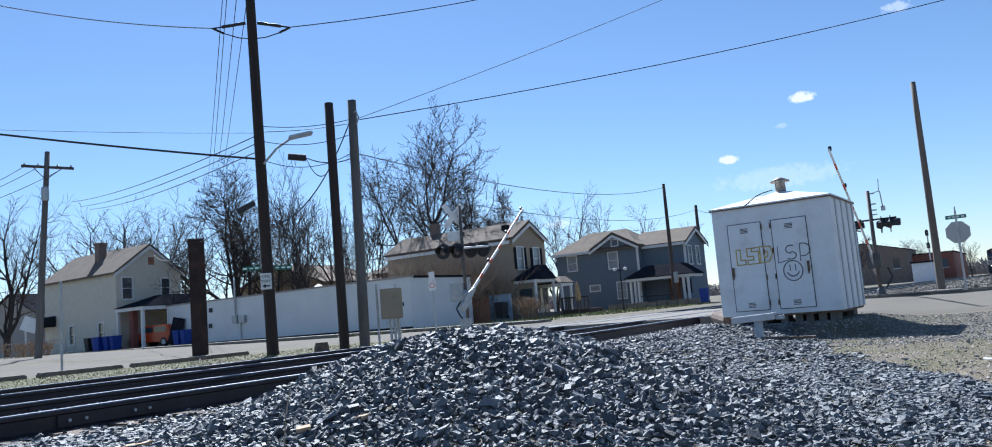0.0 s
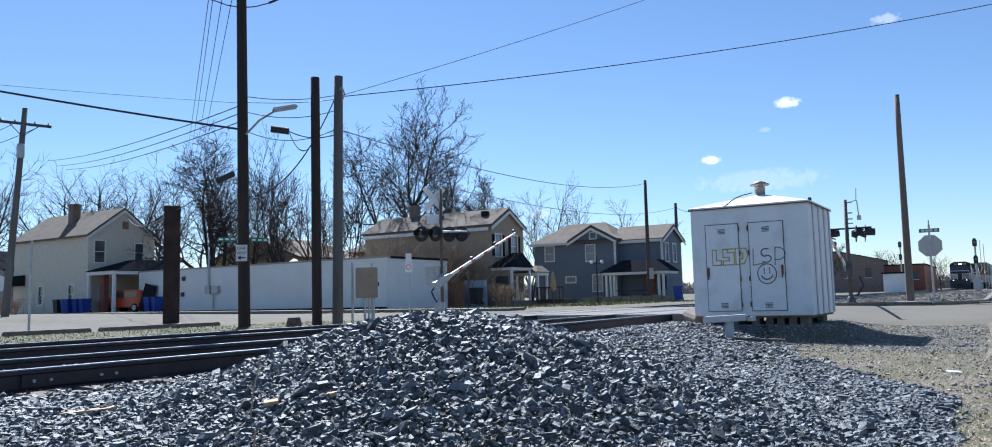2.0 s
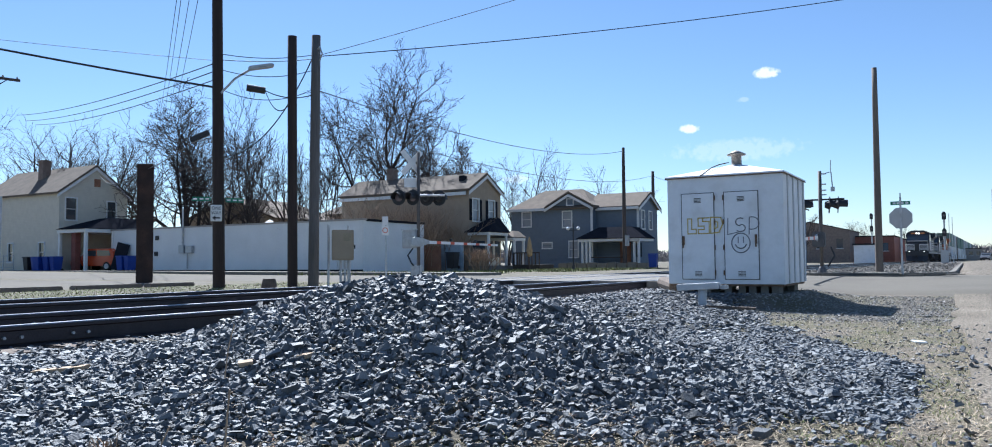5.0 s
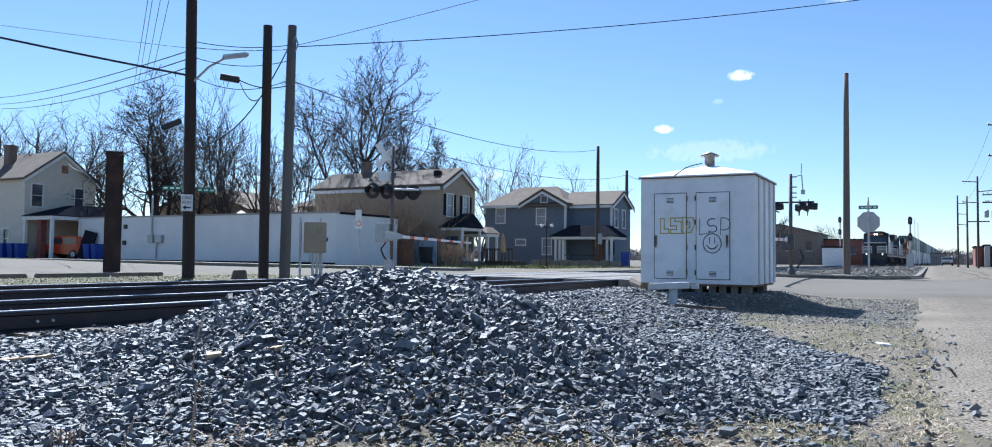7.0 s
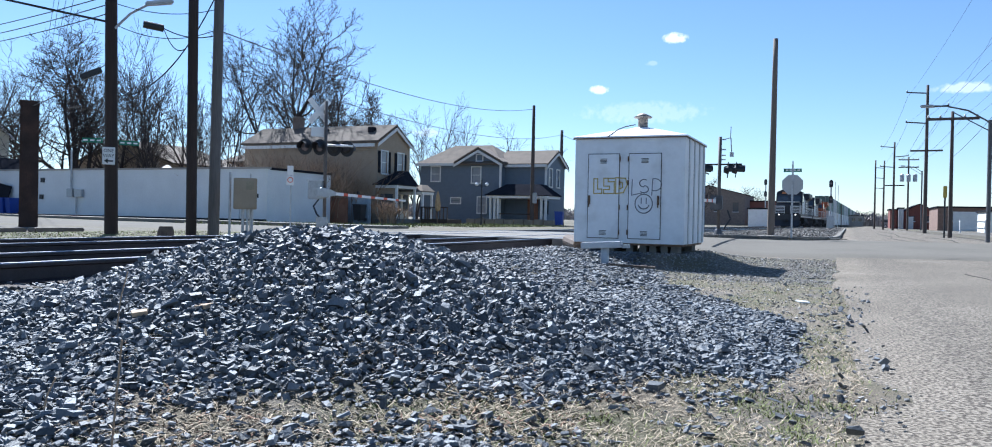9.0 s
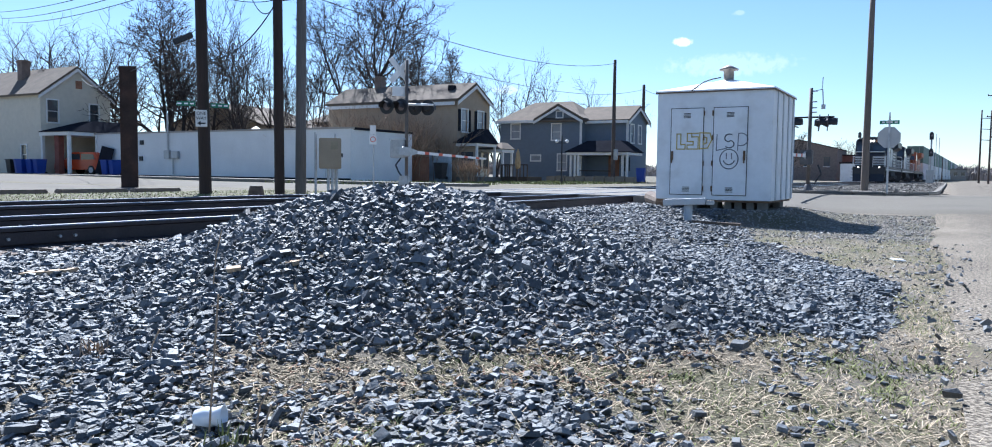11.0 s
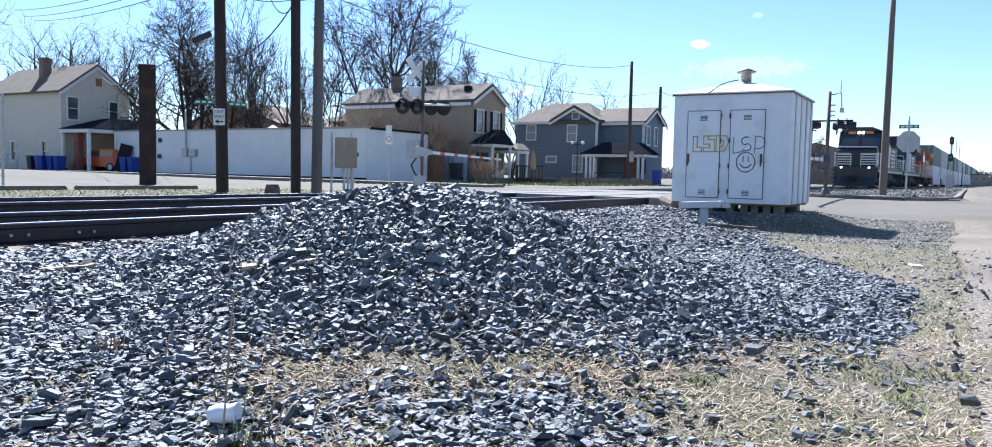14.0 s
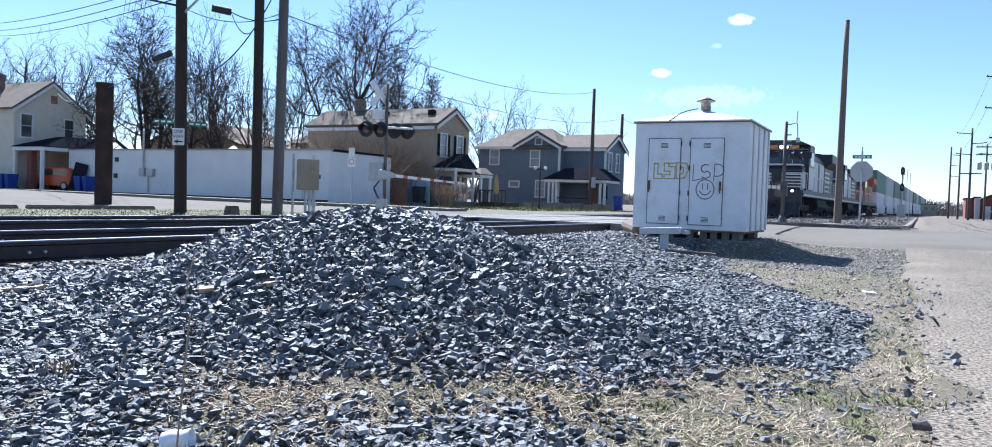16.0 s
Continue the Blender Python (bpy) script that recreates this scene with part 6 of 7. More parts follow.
    for x0, x1 in ((1.527, 1.535), (-1.535, -1.527)):
        part("cab_side", Soup().box(x0, x1, 2.55, 4.85, 1.7, 3.05), TRAIN_WHITE if main is TRAIN_BLACK else main, lo, "pale cab side panel")
    part("nose_top", Soup().box(-1.3, 1.3, 0.98, 2.3, 3.06, 3.15), TRAIN_WHITE if main is TRAIN_BLACK else main, lo, "pale nose top", bevel=0.02)
    for x0, x1 in ((1.363, 1.372), (-1.372, -1.363)):
        part("nose_side", Soup().box(x0, x1, 1.0, 2.48, 1.75, 2.7), TRAIN_WHITE if main is TRAIN_BLACK else main, lo, "pale nose side panel")
    part("long_hood", Soup().prism([(-0.95, 1.63), (-0.95, 3.95), (-0.65, 4.3), (0.65, 4.3), (0.95, 3.95), (0.95, 1.63)], 4.95, 15.2, 'y'), main, lo, "engine hood")
    part("hood_band", Soup().box(0.953, 0.965, 5.2, 15.0, 1.75, 3.75).box(-0.965, -0.953, 5.2, 15.0, 1.75, 3.75), band, lo, "pale side band")
    for i in range(11):
        part("hood_door", Soup().box(0.967, 0.99, 5.4 + i * 0.88, 6.15 + i * 0.88, 1.75, 3.7), main if i in (3, 7) else band, lo)
    part("radiator", Soup().prism([(-1.0, 1.63), (-1.0, 3.6), (-1.5, 4.0), (-1.5, 4.62), (1.5, 4.62), (1.5, 4.0), (1.0, 3.6), (1.0, 1.63)], 15.2, 20.8, 'y'), main, lo, "flared radiator hood")
    part("exhaust", Soup().box(-0.4, 0.4, 9.5, 10.6, 4.3, 4.62), TRUCK, lo)
    part("dynamic_brake", Soup().box(-1.15, 1.15, 6.0, 8.0, 4.0, 4.55), main, lo, bevel=0.05)
    part("horn", Soup().box(-0.5, -0.2, 6.8, 7.3, 4.56, 4.75), TRUCK, lo)
    for x0, x1 in ((1.003, 1.012), (-1.012, -1.003)):
        for i in range(5):
            part("rear_stripe", Soup().box(x0, x1, 15.4, 18.6, 1.85 + i * 0.34, 2.0 + i * 0.34), nose_band, lo, "pale rear stripe")
    for i in range(3):
        part("radiator_fan", Soup().lathe([(0.62, 0), (0.62, 0.08), (0.55, 0.1), (0.1, 0.1)], 14, (0, 16.2 + i * 1.6, 4.622)), TRUCK, lo)
    part("rear_hood", Soup().box(-0.9, 0.9, 20.8, L - 0.5, 1.63, 4.2), main, lo)
    return lo


LOCOS = [locomotive("freight_locomotive", "black freight locomotive with white nose stripes and lit headlights", TRAIN_BLACK, TRAIN_WHITE, TRAIN_WHITE, True),
         locomotive("freight_locomotive", "black freight locomotive with pale stripes coupled behind the leader", TRAIN_BLACK, TRAIN_WHITE, TRAIN_WHITE, False),
         locomotive("freight_locomotive", "orange and black freight locomotive coupled third", TRAIN_ORANGE, TRAIN_BLACK, TRAIN_ORANGE, False)]


def well_car(boxes, label):
    """A double-stack well wagon, 19.6 m over couplers, front end at y = 0."""
    L = 19.4
    c = thing("container_wagon", label, "freight wagon", group="container wagons")
    part("well_side", Soup().box(-1.42, -1.30, 2.4, L - 2.4, 0.35, 1.45).box(1.30, 1.42, 2.4, L - 2.4, 0.35, 1.45).box(-1.3, 1.3, 2.4, L - 2.4, 0.3, 0.4), BOX_WHITE, c, "pale steel well")
    part("end_platform", Soup().box(-1.3, 1.3, 0.3, 2.4, 0.95, 1.25).box(-1.3, 1.3, L - 2.4, L - 0.3, 0.95, 1.25), TRUCK, c)
    bogie(c, 1.4, 2)
    bogie(c, L - 1.4, 2)
    for material, a, b, z0, z1 in boxes:
        k = part("container", Soup().box(-1.24, 1.24, a, b, z0, z1), material, c, "corrugated shipping container", bevel=0.03)
        for y in (a + 0.02, b - 0.02):
            part("corner_post", Soup().box(1.243, 1.262, y - 0.12 if y > 9 else y, y if y > 9 else y + 0.12, z0, z1), material, k)
        part("door_bars", Soup().box(-0.7, -0.66, a - 0.04, a - 0.003, z0 + 0.1, z1 - 0.1).box(0.66, 0.7, a - 0.04, a - 0.003, z0 + 0.1, z1 - 0.1), GALV, k)
    return c


WAGONS = []
KINDS = [([(BOX_WHITE, 2.7, 16.7, 0.45, 3.15), (BOX_GREEN, 1.6, 17.8, 3.17, 6.05)], "well wagon with a white and a green container stacked"),
         ([(BOX_WHITE, 2.7, 16.7, 0.45, 3.15), (BOX_GREY, 1.6, 17.8, 3.17, 6.05)], "well wagon with a white and a grey container stacked")]
protos = [well_car(*k) for k in KINDS]
for i in range(12):
    WAGONS.append(protos[i] if i < 2 else copy_thing(protos[(0, 1, 0, 0, 1, 1, 0, 1, 0, 1, 1, 0)[i]], Matrix.Identity(4)))

# ---------------------------------------------------------------- beyond the crossing
# gravel island with a kerb
isl = [(-6.0, 28.2), (-1.9, 27.6), (-0.9, 28.3), (-0.45, 30.5), (-0.4, 60), (-0.35, 105), (-0.5, 150), (-2.2, 150), (-4.0, 105), (-5.6, 60), (-6.0, 40)]
slab("gravel_island", isl, 0.08, mat("grey_gravel", (0.12, 0.11, 0.098), 0.95, var=0.35, scale=6, bscale=18, bump=0.9, col2=(0.16, 0.145, 0.125), mixscale=0.7, spec=0.1), "grey gravel verge between the track and the road", "gravel", 0.3)
kerb = thing("kerb", "worn concrete kerb round the gravel verge", "kerb", kind="structure")
line = [(-6.0, 28.05), (-4.0, 27.75), (-2.6, 27.55), (-1.7, 27.45), (-1.1, 27.8), (-0.6, 28.6), (-0.38, 30), (-0.3, 34), (-0.3, 40), (-0.28, 48), (-0.25, 58), (-0.2, 72), (-0.2, 90), (-0.2, 105)]
for (xa, ya), (xb, yb) in zip(line, line[1:]):
    d = math.hypot(xb - xa, yb - ya)
    ang = math.degrees(math.atan2(yb - ya, xb - xa))
    part("kerb_stone", Soup().box(0.01, d - 0.01, -0.09, 0.09, -0.2, 0.15, pose(xa, ya, 0.0, 0, 0, ang)), CONCRETE, kerb, bevel=0.02)
# cracked dark patches at the kerb


def ragged(name, cx, cy, rx, ry, z, seed, material, label, category):
    """A worn patch with an uneven outline, lying on the paving."""
    n = 26
    pts = []
    for i in range(n):
        a = 2 * math.pi * i / n
        k = 1 + 0.45 * noise.noise((math.cos(a) * 1.6 + seed, math.sin(a) * 1.6, seed * 0.7)) + 0.2 * noise.noise((math.cos(a) * 5, math.sin(a) * 5 + seed, 4))
        pts.append((cx + rx * k * math.cos(a), cy + ry * k * math.sin(a)))
    v = [(x, y, ground_z(x, y) + z) for x, y in pts] + [(x, y, ground_z(x, y) + z - 0.012) for x, y in pts]
    f = [tuple(range(n))] + [(i, i + n, (i + 1) % n + n, (i + 1) % n) for i in range(n)]
    return solo(name, Soup().add(v, f), material, label, category, kind="structure")


TAR = mat("dark_tar", (0.06, 0.056, 0.05), 0.95, var=0.3, scale=3, bscale=40, bump=0.4, spec=0.1)
for i, (x, y, rx, ry) in enumerate(((-4.6, 27.2, 0.9, 0.16), (-2.6, 26.95, 0.8, 0.2), (-1.3, 26.9, 0.7, 0.16), (-0.2, 27.9, 0.25, 0.6))):
    ragged("tar_patch", x, y, rx, ry, 0.112, i + 3, TAR, "dark broken asphalt along the kerb", "road patch")


def crack(points, width, seed, lift=0.072):
    """A dark crack that wanders along the road."""
    s = Soup()
    pts = []
    for (xa, ya), (xb, yb) in zip(points, points[1:]):
        k = max(2, int(math.hypot(xb - xa, yb - ya) / 0.35))
        pts += [(xa + (xb - xa) * i / k, ya + (yb - ya) * i / k) for i in range(k)]
    for x, y in pts:
        x += 0.12 * noise.noise((x * 0.9, y * 0.9, seed)) + 0.04 * noise.noise((x * 4, y * 4, seed))
        y += 0.12 * noise.noise((x * 0.9, y * 0.9, seed + 9))
        w = 0.5 * width * (0.3 + 0.9 * abs(noise.noise((x * 2, y * 2, seed + 4))))
        z = ground_z(x, y) + lift
        s.v += [(x - w, y - w * 0.5, z), (x + w, y + w * 0.5, z), (x + w, y + w * 0.5, z - 0.03), (x - w, y - w * 0.5, z - 0.03)]
    s.f = [(4 * i + a, 4 * i + b, 4 * i + 4 + b, 4 * i + 4 + a) for i in range(len(pts) - 1) for a, b in ((0, 1), (1, 2), (3, 0))]
    return solo("road_crack", s, TAR, "dark wandering crack in the worn road", "road crack", kind="structure")


crack([(2.1, 5.0), (1.8, 8.5), (2.3, 12.0), (1.9, 16.5)], 0.010, 3)
crack([(2.5, 30.0), (2.2, 40.0), (2.6, 52.0), (2.4, 70.0)], 0.035, 6)
crack([(3.2, 29.0), (3.6, 34.0), (3.3, 42.0)], 0.03, 7)
solo("tar_seam", Soup().path([(1.9, 29.0, 0.052), (1.6, 34, 0.054), (1.85, 40, 0.054), (1.7, 50, 0.054), (1.9, 66, 0.054)], 0.016, 5), ROOF_DARK, "dark tar seam along the road", "road seam", kind="structure")
solo("right_pavement", Soup().add([(6.2, 30, 0.13), (9.5, 30, 0.13), (10.5, 90, 0.13), (6.4, 90, 0.13), (6.2, 30, -0.2), (9.5, 30, -0.2), (10.5, 90, -0.2), (6.4, 90, -0.2)], [(0, 1, 2, 3), (7, 6, 5, 4), (0, 4, 5, 1), (1, 5, 6, 2), (2, 6, 7, 3), (3, 7, 4, 0)]), LOT, "pale concrete sidewalk along the road", "sidewalk", kind="structure")


def block_signal(x, y, h, label):
    s = thing("block_signal", label, "railway signal")
    part("mast", Soup().tube((x, y, -0.2), (x, y, h), 0.09, n=8), GALV, s)
    part("ladder", Soup().tube((x + 0.45, y, 0), (x + 0.45, y, h + 0.1), 0.03, n=5).tube((x + 0.75, y, 0), (x + 0.75, y, h - 0.3), 0.03, n=5), GALV, s)
    for z in (h - 0.1, h - 1.9):
        hd = part("signal_head", Soup().prism([(x - 0.2, z - 0.42), (x - 0.22, z + 0.2), (x - 0.1, z + 0.42), (x + 0.1, z + 0.42), (x + 0.22, z + 0.2), (x + 0.2, z - 0.42)], y - 0.35, y - 0.1, 'y'), BLACK, s, "black signal head")
        part("lens", Soup().tube((x, y - 0.36, z), (x, y - 0.42, z), 0.12, n=10), LENS, hd)
    part("relay_box", Soup().box(x - 0.4, x + 0.35, y - 0.5, y - 0.1, 0, 1.5), GALV, s, bevel=0.02)
    return s


block_signal(-11.4, 127, 6.9, "black signal heads on a grey mast between the tracks")
x, y, _ = polar(1.0, 98)
block_signal(x, y, 5.3, "black signal heads on a grey mast beside the road")


def building(name, label, x0, x1, y0, y1, h, material, roof=ROOF_DARK, gable=0.0, windows=0, doors=()):
    b = thing(name, label, "building")
    part("wall", Soup().box(x0, x1, y0, y1, -0.1, h), material, b)
    if gable:
        part("gable", Soup().prism([(x0, h), (x1, h), ((x0 + x1) / 2, h + gable)], y0, y1, 'y'), material, b)
        gable_roof(b, x0, x1, y0, y1, h, h + gable, 'y', roof, 0.2)
    else:
        part("roof", Soup().box(x0 - 0.15, x1 + 0.15, y0 - 0.15, y1 + 0.15, h + 0.003, h + 0.2), roof, b)
    for i in range(windows):
        u = x0 + (x1 - x0) * (i + 0.5) / windows
        w = part("window", Soup().box(u - 0.5, u + 0.5, y0 - 0.05, y0 - 0.003, h * 0.45, h * 0.75), GLASS, b)
        part("sill", Soup().box(u - 0.6, u + 0.6, y0 - 0.12, y0 - 0.003, h * 0.45 - 0.12, h * 0.45 - 0.01), TRIM, w)
    for u, wd, hd in doors:
        part("door", Soup().box(u, u + wd, y0 - 0.06, y0 - 0.003, 0, hd), TRIM, b, "pale door")
    return b


building("warehouse", "long rust-red warehouse beyond the tracks", -19.5, -10.6, 158, 190, 4.6, TERRACOTTA, windows=3)
building("shed", "small white equipment shed beyond the tracks", -12.9, -10.3, 118, 121, 2.5, WHITE_METAL)
building("house_block", "dull brown two-storey building beyond the tracks", -30, -17, 150, 165, 5.6, mat("dull_brown", (0.22, 0.17, 0.14), 0.85), windows=4, gable=1.6)
building("warehouse", "low grey workshop beyond the crossing", -40, -24, 175, 190, 4.5, FAR_WALL, windows=5)
building("brick_building", "red brick building with a low gable beside the road", 8.7, 13.5, 150, 168, 3.0, BRICK, gable=1.2, windows=2, doors=((9.2, 1.0, 2.1),))
building("shed", "pale grey metal shed beside the brick building", 7.9, 8.6, 148, 152, 3.4, GALV)
building("brick_building", "narrow red brick building farther up the road", 6.7, 7.8, 150, 158, 3.2, BRICK)
building("motel", "long low brown building with pale doors across the lot", 11.2, 38, 122, 134, 3.1, mat("motel_brown", (0.20, 0.13, 0.10), 0.85), windows=7, doors=((13, 3.2, 2.6), (20, 3.2, 2.6), (27, 3.0, 2.6)))
building("warehouse", "far pale building at the end of the road", -1, 5, 290, 305, 3.6, FAR_WALL, windows=3)
building("warehouse", "far dull green shed near the end of the road", -6.5, -1.8, 300, 312, 4.4, mat("dull_green_wall", (0.16, 0.22, 0.20), 0.8), windows=0)
building("garage", "white block garage across the lot", 13.5, 17.5, 96, 104, 2.2, WALL_WHITE, doors=((14.2, 2.4, 1.9),))

fn = thing("lot_fence", "low white rail fence along the far lot", "fence")
for i in range(13):
    x = 8.2 + i * 1.7
    part("post", Soup().box(x - 0.06, x + 0.06, 72.0, 72.12, 0, 1.15), TRIM, fn)
for z in (0.5, 1.0):
    part("rail", Soup().box(8.2, 28.6, 71.98, 72.0, z - 0.05, z + 0.05), TRIM, fn)

# poles along the road
ROAD_POLES = [(-1.64, 118, 9.3, 0), (-2.15, 104, 8.2, 4), (-2.72, 98, 9.8, 3), (-3.55, 108, 8.9, 2), (-4.53, 66, 10.9, 3), (-5.93, 43, 6.0, 1), (-8.02, 32.5, 4.9, 9), (-9.2, 90, 4.6, 1), (0.35, 140, 3.9, 0)]
for a, d, h, arms in ROAD_POLES:
    x, y, _ = polar(a, d)
    if arms == 9:
        continue
    p = pole("utility_pole", x, y, h, 0.045 + 0.009 * h, 0.03 + 0.006 * h, POLE_BROWN, "dark wooden utility pole beside the road" if arms else "plain wooden pole beside the road")
    if arms == 3:
        part("crossarm", Soup().box(x - 1.05, x + 1.05, y - 0.06, y + 0.06, h - 4.86, h - 4.74), POLE_BROWN, p)
        for k, z in enumerate((h - 0.6, h - 1.65, h - 2.8)):
            sgn = -1 if k % 2 == 0 else 1
            part("side_arm", Soup().tube((x, y, z), (x + sgn * 1.4, y, z + 0.12), 0.05, n=6), POLE_BROWN, p)
            insul = Soup()
            insulator(insul, x + sgn * 1.35, y, z + 0.15)
            part("insulator", insul, GALV, p)
    elif arms == 4:
        for z in (h - 0.9, h - 2.1, h - 3.3):
            part("side_arm", Soup().tube((x, y, z), (x - 1.0, y, z + 0.08), 0.04, n=6), POLE_BROWN, p)
    elif arms:
        for k in range(arms):
            z = h - 0.35 - k * 0.9
            part("crossarm", Soup().box(x - 1.1, x + 1.1, y - 0.06, y + 0.06, z - 0.06, z + 0.06), POLE_BROWN, p)
            for u in (-1.0, -0.5, 0.5, 1.0):
                insul = Soup()
                insulator(insul, x + u, y, z + 0.06)
                part("insulator", insul, GALV, p)
        if d == 108:
            for u in (-0.7, 0.0, 0.7):
                part("transformer", Soup().lathe([(0.22, 0), (0.24, 0.05), (0.24, 0.8), (0.1, 0.92)], 10, (x + u, y - 0.3, h - 3.0)), GALV, p, "grey can transformer")
# curved-arm street lamps on the roadside
for a, d, h, L in ((-8.02, 32.5, 4.85, -1.95), (-4.33, 95, 6.9, -1.8)):
    x, y, _ = polar(a, d)
    sl = thing("street_lamp", "grey street lamp with a curved truss arm", "street lamp")
    part("post", Soup().tube((x, y + 0.25, -0.2), (x, y + 0.25, h - 0.5), 0.07, n=10), STEEL_DARK, sl, "dark steel post")
    part("arm", Soup().path([(x, y + 0.25, h - 0.6), (x + L * 0.35, y + 0.25, h - 0.15), (x + L * 0.7, y + 0.25, h + 0.03), (x + L, y + 0.25, h + 0.06)], 0.03).path([(x, y + 0.25, h - 0.9), (x + L * 0.6, y + 0.25, h - 0.18)], 0.02), STEEL_DARK, sl, "curved arm")
    part("lamp_head", Soup().box(x + L - 0.25, x + L + 0.2, y + 0.15, y + 0.35, h + 0.0, h + 0.1), GALV, sl, "lamp head", bevel=0.03)

ys_ = thing("yellow_sign", "tall narrow yellow sign on a black post by the road", "sign")
x, y, _ = polar(-5.62, 42)
part("post", Soup().tube((x, y, -0.2), (x, y, 1.95), 0.04, n=8), BLACK, ys_)
part("panel", Soup().box(x - 0.08, x + 0.08, y - 0.05, y + 0.05, 1.9, 2.45), mat("yellow_panel", (0.42, 0.32, 0.06), 0.6), ys_, bevel=0.02)
# low wooded horizon
rng = random.Random(4)
s = Soup()
for i in range(4600):
    a = rng.uniform(-34, 68)
    d = rng.uniform(330, 420)
    x, y, _ = polar(a, d)
    if abs(a) < 3 and d < 335:
        continue
    h = 4.6 + 2.4 * noise.noise((a * 0.35, 3, 1)) + rng.uniform(-1.2, 1.6)
    top = Vector((x + rng.uniform(-1.5, 1.5), y, h))
    s.tube((x, y, -0.5), top, 0.5, 0.12, 3, caps=False)
    for k in range(3):
        b = Vector((x, y, h * rng.uniform(0.35, 0.8)))
        s.tube(b, b + Vector((rng.uniform(-2.5, 2.5), rng.uniform(-1, 1), rng.uniform(0.8, 2.2))), 0.3, 0.06, 3, caps=False)
solo("far_woods", s, FOREST, "low leafless woods along the horizon", "woods", kind="stuff")


# ---------------------------------------------------------------- wires
def wire(a, b, sag, r=0.018, material=WIRE, n=18, label="thin black overhead wire", beads=0):
    a, b = Vector(a), Vector(b)
    pts = [a.lerp(b, i / n) + Vector((0, 0, -sag * 4 * (i / n) * (1 - i / n))) for i in range(n + 1)]
    s = Soup()
    k = 5
    d = (b - a).normalized()
    u = d.cross(Vector((0, 0, 1))).normalized()
    w = u.cross(d)
    for p in pts:
        s.v += [tuple(p + (u * math.cos(2 * math.pi * j / k) + w * math.sin(2 * math.pi * j / k)) * r) for j in range(k)]
    s.f = [(i * k + j, i * k + (j + 1) % k, (i + 1) * k + (j + 1) % k, (i + 1) * k + j) for i in range(n) for j in range(k)]
    return solo("overhead_wire", s, material, label, "wire", group="overhead wires")


def pt(az, el, d):
    x, y, _ = polar(az, d)
    return Vector((x, y, EYE + d * math.tan(radians(el))))


TOP_A = Vector((ax - 0.2, ay, 8.62))
dv = Vector((0.72, 0.70, 0))
wire(TOP_A - dv * 1.0, pt(70, 21.5, 24), 0.22, 0.014, WIRE_PALE, label="pale overhead wire from the tall pole")
wire(TOP_A + dv * 1.0, pt(27, 22.9, 26), 0.15, 0.014)
wire(pt(70, 13.75, 25), (ax, ay, 5.02), 0.05, 0.028, label="thick black telephone cable")
wire((ax + 0.7, ay + 0.82, 5.03), (gx - 0.1, gy, 4.95), 0.12, 0.014)
wire((ax + 0.7, ay + 0.82, 5.02), (bx, by, 4.85), 0.45, 0.014)
for dz in (0.0, 0.4, 0.9):
    wire((ax, ay, 5.9 - dz), (gx, gy, 6.0 - dz), 0.1 + 0.2 * dz, 0.010)
wire((ax, ay, 3.3), (gx, gy, 6.0), 0.7, 0.016)
wire((ax, ay, 5.72), pt(61.8, 9.3, 54), 0.3, 0.014)
wire((ax, ay, 5.52), pt(61.3, 9.0, 54), 0.3, 0.014)
wire((ax, ay, 5.30), pt(60.8, 8.8, 54), 0.3, 0.014)
for k in range(3):
    wire((lx - 0.0 + k * 0.6, ly - 0.5 + k * 0.6, 11.15 - 0.4 * (k == 2)), pt(70 + k * 0.6, 9.2 - k * 0.7, 60), 0.5, 0.016)
for k, a0 in enumerate((51.0, 50.7, 49.8, 48.8)):
    wire(pt(a0, 30, 22), pt(53.75 - 0.25 * k, 8.7, 95), 0.5, 0.016)
wire((gx, gy, 5.95), pt(14, 21.9, 25), 0.1, 0.009, WIRE_PALE)
wire((gx, gy, 5.95), pt(-5, 17.0, 32), 0.32, 0.013, label="long black lashed overhead cable")
wire((gx, gy, 5.1), (mx, my, 8.84), 0.8, 0.014)
wire((gx, gy, 4.3), (nx_, ny_, 8.3), 1.0, 0.014)
wire((gx - 0.1, gy, 5.9), (ax, ay, 5.75), 0.05, 0.010)
wire((ax, ay, 5.72), pt(70, 13.6, 26), 0.05, 0.006, label="thin lashed overhead wire")
wire((nx_, ny_, 8.3), pt(17, 5.8, 90), 0.4, 0.02)
wire((hx, hy, 3.5), (ax, ay, 4.2), 0.12, 0.012)
wire((hx, hy, 3.5), (-55.6, 36.0, 7.2), 0.5, 0.022)
RP = [polar(a, d, h) for a, d, h, arms in ROAD_POLES]
for k, (off, end) in enumerate(((-1.3, pt(-8.6, 17, 34)), (1.3, pt(-9.8, 15.4, 34)), (-1.3, pt(-10.0, 13.6, 34)))):
    wire((RP[4][0] + off, RP[4][1], RP[4][2] - 0.8 - k), (RP[2][0] + off, RP[2][1], RP[2][2] - 0.8 - k), 0.5, 0.010)
    wire((RP[4][0] + off, RP[4][1], RP[4][2] - 0.8 - k), end, 0.3, 0.006)
for k, off in enumerate((-1.0, -0.5, 0.5, 1.0)):
    wire((RP[5][0] + off, RP[5][1], RP[5][2] - 0.2), pt(-10.2 - 0.3 * k, 12.6 - 0.5 * k, 26), 0.15, 0.005)
    wire((RP[5][0] + off, RP[5][1], RP[5][2] - 0.2), (RP[3][0] + off, RP[3][1], RP[3][2] - 0.3), 0.5, 0.009)
